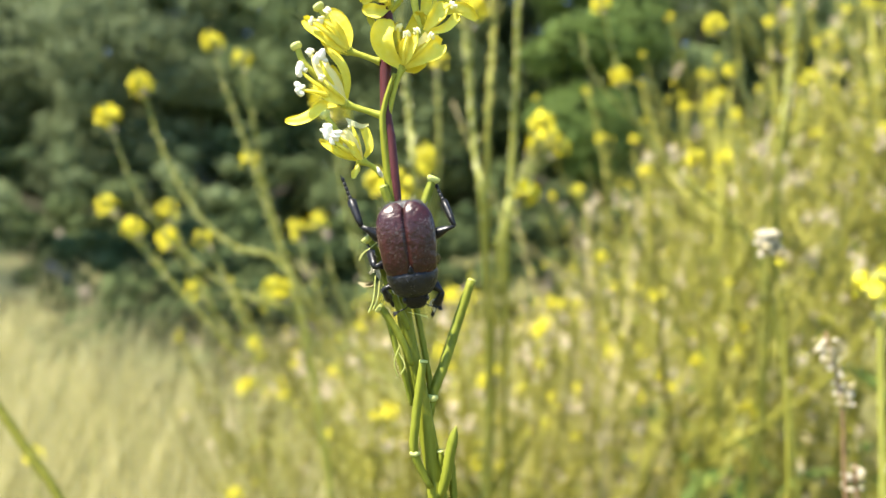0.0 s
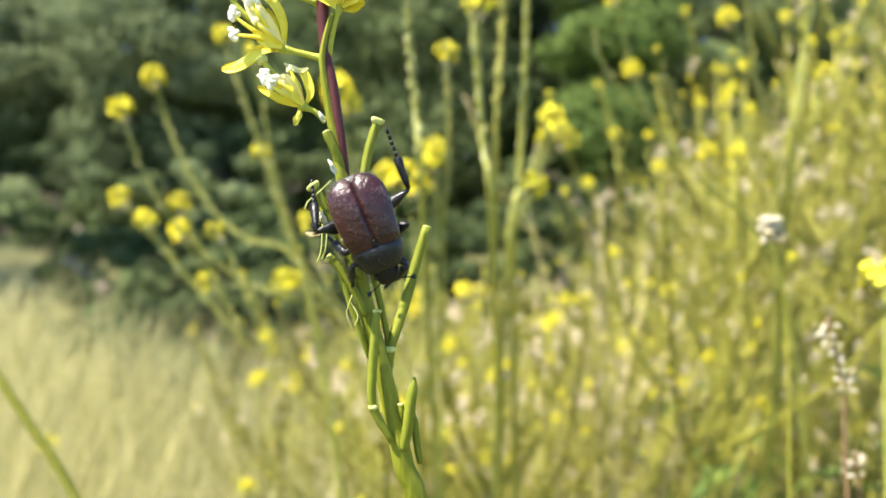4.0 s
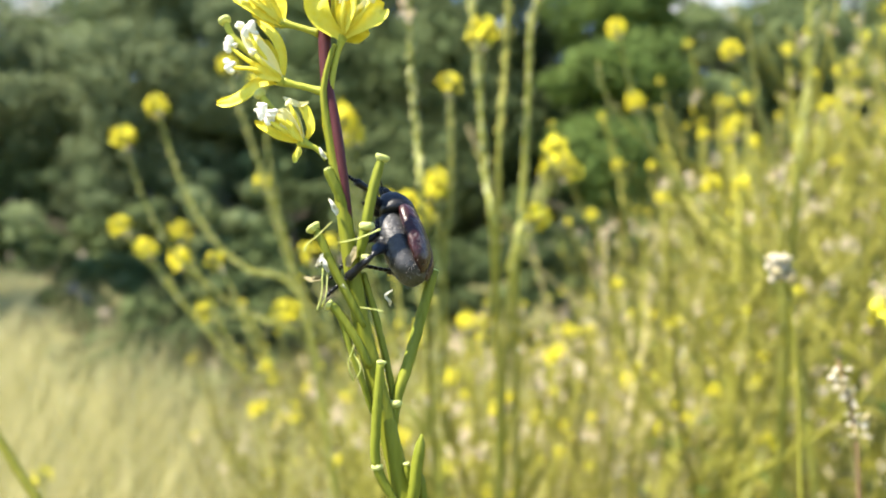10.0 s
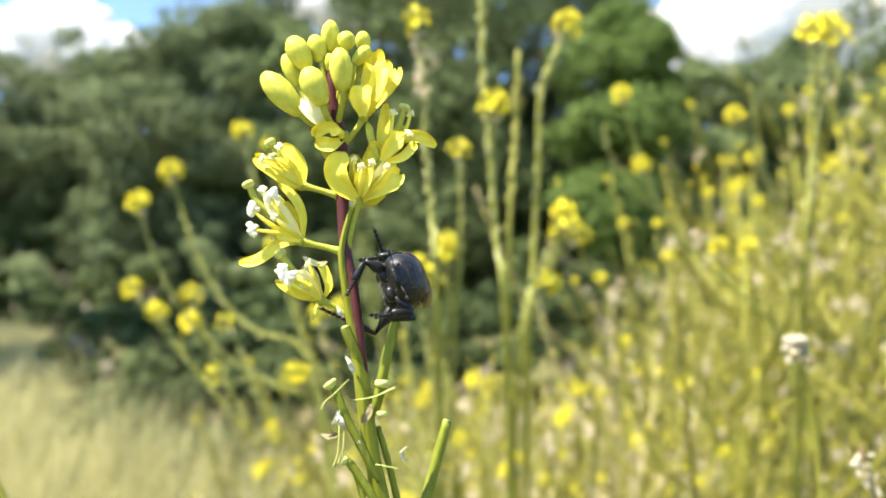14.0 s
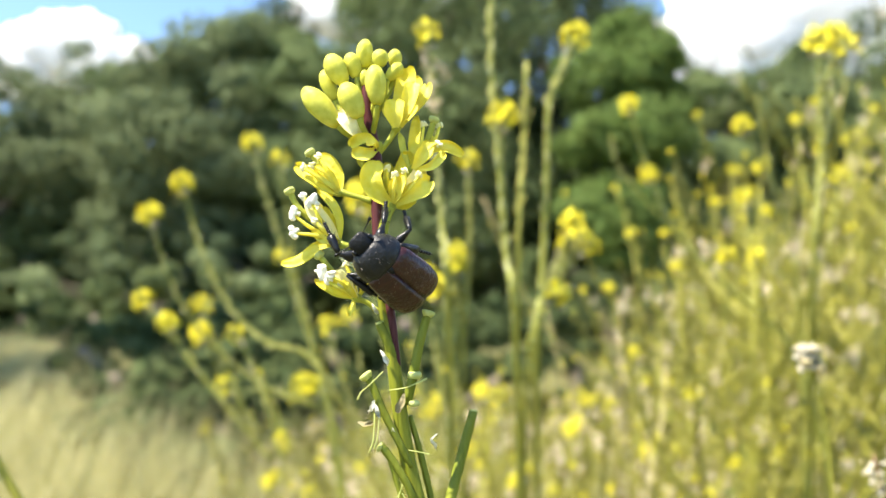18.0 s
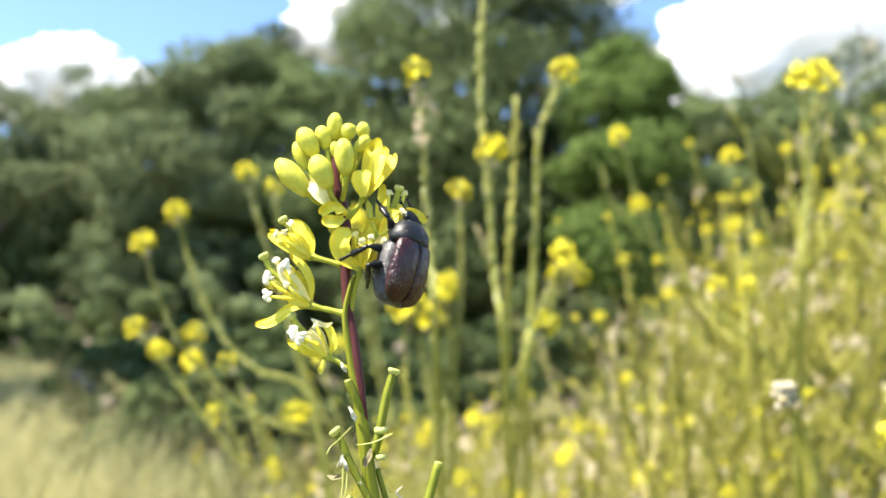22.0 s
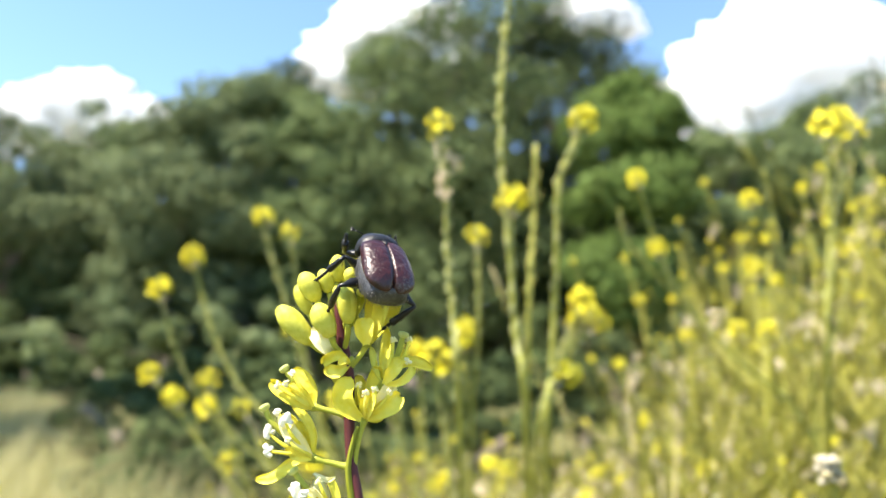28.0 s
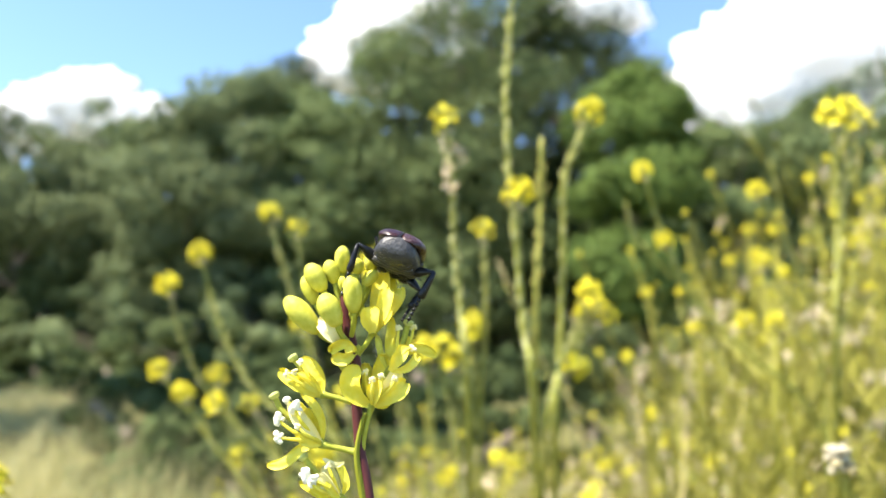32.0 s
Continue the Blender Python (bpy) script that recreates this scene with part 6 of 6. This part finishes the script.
# the beetle climbs: seconds, place, head direction, back direction
CLIMB = [
    (0, -0.00258, 0.05991, 0.91541, 0.121, 0.086, -0.989, 0.008, -0.996, -0.086),
    (0.5, -0.00284, 0.05694, 0.91469, 0.192, 0.068, -0.979, 0.068, -0.996, -0.056),
    (1, -0.00306, 0.05656, 0.91199, 0.271, 0.068, -0.960, 0.078, -0.996, -0.049),
    (1.5, -0.00347, 0.05656, 0.91301, 0.272, 0.066, -0.960, 0.080, -0.996, -0.046),
    (2, -0.00470, 0.05623, 0.91143, 0.273, 0.064, -0.960, 0.082, -0.996, -0.043),
    (2.5, -0.00283, 0.05615, 0.91266, 0.274, 0.063, -0.960, 0.085, -0.996, -0.041),
    (3, -0.00267, 0.05523, 0.91286, 0.274, 0.064, -0.960, 0.086, -0.995, -0.041),
    (3.5, -0.00332, 0.05618, 0.91435, 0.274, 0.065, -0.960, 0.090, -0.995, -0.042),
    (5.5, -0.00342, 0.05790, 0.91316, 0.689, 0.101, -0.717, 0.263, -0.958, 0.118),
    (6, -0.00336, 0.05970, 0.91261, 0.668, 0.101, -0.738, 0.282, -0.951, 0.126),
    (6.5, -0.00528, 0.05753, 0.91198, 0.658, 0.096, -0.747, 0.280, -0.952, 0.123),
    (7, -0.00475, 0.06036, 0.91241, 0.661, 0.601, -0.450, 0.705, -0.702, 0.098),
    (7.5, -0.00407, 0.06066, 0.91219, 0.751, 0.540, -0.380, 0.629, -0.760, 0.162),
    (8, 0.00034, 0.06397, 0.91519, 0.737, 0.675, 0.019, 0.673, -0.737, 0.060),
    (8.5, 0.00199, 0.06427, 0.91707, 0.637, 0.771, 0.031, 0.768, -0.637, 0.065),
    (9, 0.00103, 0.06385, 0.91780, 0.276, 0.957, 0.088, 0.943, -0.287, 0.165),
    (9.5, 0.00106, 0.06299, 0.91579, 0.077, 0.866, 0.494, 0.969, -0.182, 0.169),
    (10, -0.00055, 0.06268, 0.91788, -0.318, 0.450, 0.834, 0.934, -0.003, 0.357),
    (10.5, -0.00073, 0.06294, 0.92053, -0.414, 0.289, 0.863, 0.908, 0.205, 0.366),
    (11, -0.00354, 0.06373, 0.92059, -0.440, 0.305, 0.845, 0.888, 0.286, 0.359),
    (11.5, -0.00620, 0.06369, 0.92259, -0.152, -0.129, 0.980, 0.275, 0.947, 0.167),
    (12, -0.00519, 0.06341, 0.92450, -0.250, -0.188, 0.950, 0.857, 0.415, 0.307),
    (12.5, -0.00397, 0.06257, 0.92389, -0.197, -0.244, 0.950, 0.581, 0.751, 0.314),
    (13, -0.00450, 0.06100, 0.92437, 0.113, -0.592, 0.798, 0.815, 0.514, 0.266),
    (13.5, -0.00476, 0.06091, 0.92512, 0.072, -0.825, 0.560, 0.847, 0.347, 0.402),
    (14, -0.00411, 0.06002, 0.92482, 0.000, -0.995, 0.103, 0.930, 0.038, 0.366),
    (14.5, -0.00408, 0.06018, 0.92668, -0.155, -0.982, 0.103, 0.861, -0.083, 0.503),
    (16.5, -0.00766, 0.06104, 0.92763, -0.700, -0.232, 0.676, 0.665, -0.556, 0.498),
    (17, -0.00748, 0.05906, 0.92819, -0.598, -0.206, 0.775, 0.741, -0.511, 0.436),
    (17.5, -0.00861, 0.05868, 0.92711, -0.488, -0.485, 0.725, 0.817, -0.546, 0.185),
    (17.75, -0.00787, 0.05874, 0.92666, -0.559, -0.536, 0.632, 0.648, -0.758, -0.070),
    (18, -0.00737, 0.05880, 0.92653, -0.551, -0.682, 0.481, 0.491, -0.731, -0.474),
    (18.25, -0.00640, 0.06085, 0.92738, -0.172, -0.847, 0.503, 0.985, -0.161, 0.065),
    (18.5, -0.00567, 0.06291, 0.92854, 0.324, -0.646, 0.691, 0.618, 0.698, 0.362),
    (19, -0.00381, 0.06231, 0.92989, 0.376, -0.512, 0.772, 0.833, 0.552, -0.039),
    (19.5, -0.00524, 0.06156, 0.93040, 0.348, -0.169, 0.922, 0.883, -0.273, -0.383),
    (20, -0.00470, 0.06101, 0.93047, 0.348, -0.174, 0.921, 0.887, -0.257, -0.384),
    (20.5, -0.00275, 0.06136, 0.93204, 0.348, -0.178, 0.920, 0.886, -0.256, -0.385),
    (21, -0.00240, 0.05997, 0.93203, 0.741, 0.057, 0.670, 0.653, -0.295, -0.697),
    (21.5, -0.00322, 0.05962, 0.93230, 0.485, -0.080, 0.871, 0.772, -0.429, -0.469),
    (22, -0.00355, 0.06074, 0.93306, 0.196, 0.149, 0.969, 0.793, -0.605, -0.067),
    (22.5, -0.00380, 0.06061, 0.93633, -0.131, 0.159, 0.979, 0.588, -0.782, 0.206),
    (23, -0.00572, 0.05859, 0.93690, -0.228, 0.073, 0.971, 0.434, -0.885, 0.168),
    (23.5, -0.00661, 0.05668, 0.93868, -0.035, 0.022, 0.999, 0.177, -0.984, 0.028),
    (24, -0.00726, 0.05593, 0.93940, -0.008, 0.067, 0.998, 0.062, -0.996, 0.068),
    (24.5, -0.00880, 0.05562, 0.94176, -0.017, 0.322, 0.947, 0.128, -0.938, 0.321),
    (25, -0.00800, 0.05960, 0.94290, -0.180, 0.479, 0.859, 0.302, -0.804, 0.512),
    (25.5, -0.00606, 0.06050, 0.94433, -0.281, 0.582, 0.763, 0.301, -0.701, 0.646),
    (27.5, -0.01011, 0.06268, 0.94372, -0.280, 0.611, 0.741, 0.436, -0.607, 0.665),
    (28, -0.01082, 0.06224, 0.94369, -0.280, 0.611, 0.741, 0.436, -0.607, 0.665),
    (28.5, -0.01018, 0.06149, 0.94436, -0.200, 0.630, 0.750, 0.409, -0.642, 0.648),
    (28.75, -0.01002, 0.06360, 0.94420, -0.055, 0.975, 0.215, 0.310, -0.188, 0.932),
    (29, -0.00942, 0.06569, 0.94398, -0.052, 0.988, -0.145, 0.350, 0.154, 0.924),
    (29.5, -0.01054, 0.06542, 0.94313, -0.052, 0.988, -0.146, 0.350, 0.155, 0.924),
    (30, -0.01086, 0.06575, 0.94321, -0.053, 0.987, -0.149, 0.351, 0.158, 0.923),
    (30.5, -0.01109, 0.06618, 0.94359, -0.054, 0.987, -0.152, 0.352, 0.161, 0.922),
    (31, -0.01037, 0.06722, 0.94472, -0.054, 0.987, -0.151, 0.352, 0.160, 0.922),
    (31.5, -0.01234, 0.06768, 0.94350, -0.055, 0.987, -0.151, 0.353, 0.161, 0.922),
    (32, -0.01058, 0.06678, 0.94401, -0.056, 0.987, -0.151, 0.352, 0.161, 0.922),
]
# where each foot holds, in the beetle's own space, in millimetres
FEET_R3 = [(0, 5.4, -7.4, -4.1), (1, 2.5, -7.3, -4.1), (2, 2.7, -7.3, -4.1), (3, 2.7, -7.4, -4.1), (5.5, 3.6, -3.4, -2.3), (6.5, 3.1, -3.4, -3.4), (7.5, 1.0, -6.2, -1.3), (8, 2.0, -8.2, -1.6), (8.5, 2.3, -8.3, -2.4), (9, 2.5, -5.7, -5.4), (9.5, -0.8, -5.3, -6.5), (10, 0.0, -1.5, -4.2), (10.5, 0.7, -1.2, -4.5), (11, 1.8, -3.6, -3.6), (12, -2.1, -5.3, -4.7), (13, -2.5, -3.3, -4.6), (13.5, -4.3, -1.8, -1.1), (14, 5.5, -0.0, -0.9), (14.5, 5.4, 1.8, -0.3), (16.5, 4.5, -2.0, -0.5), (17, 5.4, -0.9, -0.8), (17.5, 5.8, -2.7, 0.2), (18, 3.3, -3.5, -1.9), (18.5, 1.8, -3.3, -0.8), (19, 1.2, -4.7, -1.7), (19.5, 0.6, -2.8, -3.9), (20, 0.7, -2.0, -4.2), (21, 2.7, -1.2, -3.6), (21.5, 3.7, -0.3, -4.3), (22, 3.6, -0.1, -3.6), (23, -1.4, -5.8, -5.8), (24, 1.5, -8.4, -7.2), (25, 0.9, -4.2, -4.6), (25.5, 0.2, -4.1, -5.7), (28, 0.4, -3.7, -6.4), (29, 3.9, -2.0, -6.9), (30, 3.5, -2.2, -6.4), (31, 3.6, -2.2, -6.6), (32, 3.4, -2.2, -6.4)]
FEET_L3 = [(0, -2.9, -6.0, -4.0), (1, -2.8, -8.4, -4.0), (2, -2.8, -8.5, -4.0), (3, -3.0, -8.5, -4.0), (5.5, -6.5, -6.0, 3.0), (6, -6.0, -6.6, 3.0), (6.75, -5.8, -6.6, 3.3), (7, -6.0, -6.7, 3.2), (7.5, -7.6, -5.6, 0.0), (8, -6.9, -7.5, -1.0), (8.5, -6.4, -7.3, -1.3), (9, -6.2, -4.5, -3.1), (9.5, -3.3, -4.0, -6.6), (10, -1.3, -3.8, -7.7), (10.5, 0.1, -4.8, -6.9), (11, 0.4, -5.4, -4.5), (12, -5.3, -4.2, -2.5), (13, -5.1, -5.7, -3.9), (13.5, -5.0, -4.1, -5.3), (14, 0.5, 1.5, -7.5), (14.5, -2.1, 2.8, -4.8), (16.5, -0.9, -6.5, -1.6), (17, 0.4, -4.5, -4.3), (17.5, -0.2, -5.8, -1.5), (18, -2.5, -3.6, -0.1), (18.5, -2.3, -4.4, -2.5), (19, -2.4, -6.9, -2.8), (19.5, -1.5, -4.2, -2.9), (20, -1.5, -4.2, -3.2), (21, 0.7, -2.5, -3.1), (21.5, 0.2, -4.7, -4.0), (22, -0.1, -3.1, -4.0), (23, -1.2, -4.1, -5.3), (24, -3.3, -4.2, -6.5), (25, -2.4, -2.7, -4.4), (25.5, -3.2, -1.9, -5.2), (28, -3.7, -1.7, -6.9), (29, -3.3, -1.7, -7.0), (30, -3.4, -1.7, -6.9), (31, -3.6, -1.8, -6.9), (32, -3.6, -1.9, -6.4)]
FEET_R2 = [(0, 3.8, -1.4, -3.4), (1, 3.9, -0.2, -3.5), (2, 3.9, -0.1, -3.4), (3, 3.8, -0.2, -3.4), (5.5, 3.6, -1.4, -2.1), (6.5, 2.8, -1.5, -3.1), (7.5, 3.8, -3.4, -1.4), (8, 4.7, -3.8, 0.3), (8.5, 4.1, -4.5, -0.2), (9, 5.1, -3.1, -1.8), (9.5, 3.0, -4.9, -3.0), (10, -1.1, 0.8, -4.2), (10.5, 0.0, 1.2, -4.9), (11, 0.9, 0.1, -5.1), (12, -1.4, -0.7, -4.5), (13, -0.2, -0.7, -4.8), (13.5, 0.7, 1.3, -1.1), (14, 3.2, 0.5, -3.2), (14.5, 6.2, 3.2, -2.1), (16.5, 5.1, 3.6, -1.2), (17, 5.5, 3.7, -1.8), (17.5, 5.8, 0.8, -0.4), (18, 4.6, -0.1, -5.1), (18.5, 5.1, -2.5, -1.9), (19, 3.6, -1.7, -2.5), (19.5, 0.1, 0.2, -6.1), (20, -0.1, 0.5, -7.1), (21, 2.1, -0.1, -4.8), (21.5, 3.3, 2.5, -5.0), (22, 2.4, 4.4, -3.1), (23, 4.2, 1.1, -5.0), (24, 1.7, 0.5, -7.5), (25, 3.2, -0.2, -2.2), (25.5, 3.3, -0.6, -2.5), (28, 3.2, -0.6, -2.8), (29, 3.2, -1.0, -6.9), (30, 2.8, -1.2, -6.4), (31, 2.8, -1.1, -6.5), (32, 2.7, -1.2, -6.4)]
FEET_R1 = [(0, 2.2, 4.9, -2.6), (1, 2.8, 4.6, -2.9), (2, 2.7, 4.4, -2.9), (3, 2.7, 4.4, -2.9), (5.5, 3.9, 4.0, -1.6), (6.5, 3.4, 4.3, -2.7), (7.5, 3.6, 1.6, 0.3), (8, 4.2, -0.0, -0.7), (8.5, 2.8, 0.7, -0.8), (9, 3.6, 0.1, 0.8), (9.5, -0.4, 1.9, -3.2), (10, -2.2, 2.9, -2.3), (10.5, -1.2, 3.4, -2.6), (11, -1.2, 3.2, -1.9), (12, -0.4, 1.2, -6.0), (13, 1.3, 1.2, -4.6), (13.5, 3.5, 2.9, -1.5), (14, 0.2, 3.2, -4.9), (14.5, 0.4, 5.7, -5.9), (16.5, 3.8, 6.0, -1.8), (17, 4.2, 5.7, -2.4), (17.5, 4.9, 5.1, -2.8), (18, 4.1, 1.8, -5.4), (18.5, 6.7, -0.8, -1.3), (19, 2.3, 5.0, 1.2), (19.5, 1.3, 7.0, -1.5), (20, 1.2, 7.3, -2.0), (21, 1.8, 1.7, -5.0), (21.5, 0.8, 5.4, -4.9), (22, 0.8, 6.8, -2.4), (23, 3.6, 5.5, -4.3), (24, 2.7, 5.7, -5.3), (25, 1.7, 4.1, 0.5), (25.5, 2.0, 3.8, 0.8), (28, 1.8, 3.7, 1.0), (29, -0.3, 0.6, 1.9), (30, -0.4, 0.6, 1.8), (31, -0.4, 0.5, 1.9), (32, -0.4, 0.5, 1.9)]
FEET_L1 = [(0, -1.1, 6.2, -2.5), (1, -0.0, 5.6, -2.7), (2, -0.2, 5.2, -2.7), (3, -0.0, 5.1, -2.7), (5.5, 1.7, 5.6, -0.9), (6.5, 1.2, 6.0, -1.9), (7.5, 1.7, 3.7, -1.8), (8, -3.2, 0.5, -0.3), (8.5, -2.9, 0.6, -0.9), (9, -1.6, -0.0, -3.7), (9.5, -1.0, 1.0, -3.4), (10, -5.4, 4.4, -2.7), (10.5, -3.5, 5.1, -5.1), (11, -2.9, 4.1, -5.1), (12, -1.8, 5.7, -1.3), (13, 2.2, 4.5, -2.1), (13.5, 3.4, 2.8, -1.7), (14, -2.2, 3.0, -3.4), (14.5, -1.4, 2.9, -4.6), (16.5, -1.1, 4.9, -5.0), (17, 0.2, 7.1, -5.2), (17.5, 1.7, 5.3, -5.1), (18, -0.9, 5.7, -4.5), (18.5, 4.6, 4.8, 1.5), (19, 5.3, 3.4, -4.5), (19.5, 0.3, 6.4, -1.1), (20, 0.1, 6.9, -1.6), (21, -1.3, -2.2, -5.1), (21.5, -1.2, 2.4, -6.2), (22, -2.4, 5.3, -3.2), (23, -3.1, 4.7, -4.2), (24, -5.2, 5.0, -4.6), (25, -3.1, 2.7, 1.7), (25.5, -4.2, 3.0, 1.0), (28, -3.5, 2.5, 1.0), (29, -3.2, 0.4, 1.3), (30, -3.3, 0.4, 1.3), (31, -3.4, 0.3, 1.3), (32, -3.3, 0.4, 1.3)]
FEET_L2 = [(0, -2.3, 1.5, -3.1), (1, -1.4, 1.0, -3.1), (2, -1.1, 0.9, -3.1), (3, -1.2, 1.0, -3.1), (5.5, 1.0, 2.6, -1.1), (6.5, -0.2, 2.7, -1.9), (7.5, -4.9, -2.7, -1.4), (8, -6.3, -3.5, 0.6), (8.5, -2.7, -4.4, -0.1), (9, -3.1, -2.7, -1.7), (9.5, -5.3, -0.1, -2.2), (10, -1.7, -3.0, -7.5), (10.5, -1.6, 0.1, -6.6), (11, -0.7, -1.7, -5.3), (12, -3.3, -0.8, -0.5), (13, -0.9, 1.2, -3.9), (13.5, 0.2, 0.4, -5.7), (14, -1.7, 2.0, -3.8), (14.5, -2.0, 2.9, -4.9), (16.5, -2.0, 1.8, -5.6), (17, -0.3, 2.0, -4.9), (17.5, 0.1, -0.7, -4.8), (18, -2.9, 0.6, -2.6), (18.5, 3.8, -2.0, -3.8), (19, 3.5, 0.6, -4.5), (19.5, -2.7, 3.2, -5.2), (20, -2.5, 3.2, -5.1), (21, -0.2, -3.7, -5.5), (21.5, -1.9, -1.3, -5.4), (22, -3.4, -1.3, -5.3), (23, -3.5, 2.8, -4.9), (24, -6.8, 2.0, -5.3), (25, -5.6, -0.8, -3.8), (25.5, -5.2, 0.3, -3.6), (28, -5.2, 0.7, -4.0), (29, -3.7, 0.2, -2.2), (30, -3.7, 0.2, -2.2), (31, -3.8, 0.2, -2.2), (32, -3.7, 0.2, -2.2)]
FEET = {"R3": FEET_R3, "L3": FEET_L3, "R2": FEET_R2, "R1": FEET_R1, "L1": FEET_L1, "L2": FEET_L2}


def bones(hip, foot, a, b, sgn, hind):
    """Thigh and shin poses from hip to foot, knee bent out and up."""
    h, f = Vector(hip), Vector(foot)
    d = f - h
    r = min(max(d.length, abs(a - b) + 0.3), a + b - 0.05)
    d.normalize()
    pole = Vector((sgn * 1.0, -0.55, 0.2)) if hind else Vector((sgn * 1.0, 0.1, 0.75))
    pole = (pole - d * pole.dot(d)).normalized()
    c = (a * a + r * r - b * b) / (2 * a * r)
    c = max(-1, min(1, c))
    knee = h + d * (a * c) + pole * (a * math.sqrt(max(0, 1 - c * c)))
    end = h + d * r

    def stick(p, q):
        y = (q - p).normalized()
        x = y.cross(pole.cross(d)).normalized() if abs(y.dot(pole.cross(d))) < 0.99 else y.orthogonal().normalized()
        z = x.cross(y)
        return Matrix.Translation(p * MM) @ Matrix((x, y, z)).transposed().to_4x4()

    m = stick(h, knee)
    return m, m.inverted() @ stick(knee, end)


def motions():
    walk(plant, [(r[0], pose(r[1], r[2], r[3], 0, r[4], 0)) for r in SWAY])
    rows = []
    for t, x, y, z, fx, fy, fz, ux, uy, uz in CLIMB:
        f, u = Vector((fx, fy, fz)), Vector((ux, uy, uz))
        rows.append((t, Matrix.Translation((x, y, z)) @ Matrix((f.cross(u), f, u)).transposed().to_4x4()))
    walk(beetle, rows)
    times = [0.25 * i for i in range(129)]
    for key, (femur, tibia, sgn, k) in LEGS.items():
        feet = np.array(FEET[key])
        hip = (HIPS[k][0] * sgn, HIPS[k][1], HIPS[k][2])
        thigh, shin = [], []
        for t in times:
            foot = [float(np.interp(t, feet[:, 0], feet[:, i])) for i in (1, 2, 3)]
            a, b = bones(hip, foot, *SIZES[k], sgn, k == "3")
            thigh.append((t, a))
            shin.append((t, b))
        walk(femur, thigh)
        walk(tibia, shin)
    walk(fly, [
        (0, pose(1.949, 1.400, 0.873, 20, 10, 80)),
        (31, pose(1.869, 1.482, 1.170, 20, 10, 80)),
        (31.3, pose(0.423, 1.397, 1.213, 20, 10, 80)),
        (31.5, pose(-0.042, 1.365, 1.259, 20, 10, 80)),
        (31.6, pose(-0.180, 1.341, 1.359, 20, 10, 80)),
        (31.7, pose(-0.272, 1.341, 1.325, 20, 10, 80)),
        (31.8, pose(-0.881, 1.314, 1.281, 20, 10, 80)),
        (32, pose(-1.669, 1.283, 1.194, 20, 10, 80)),
    ])


motions()
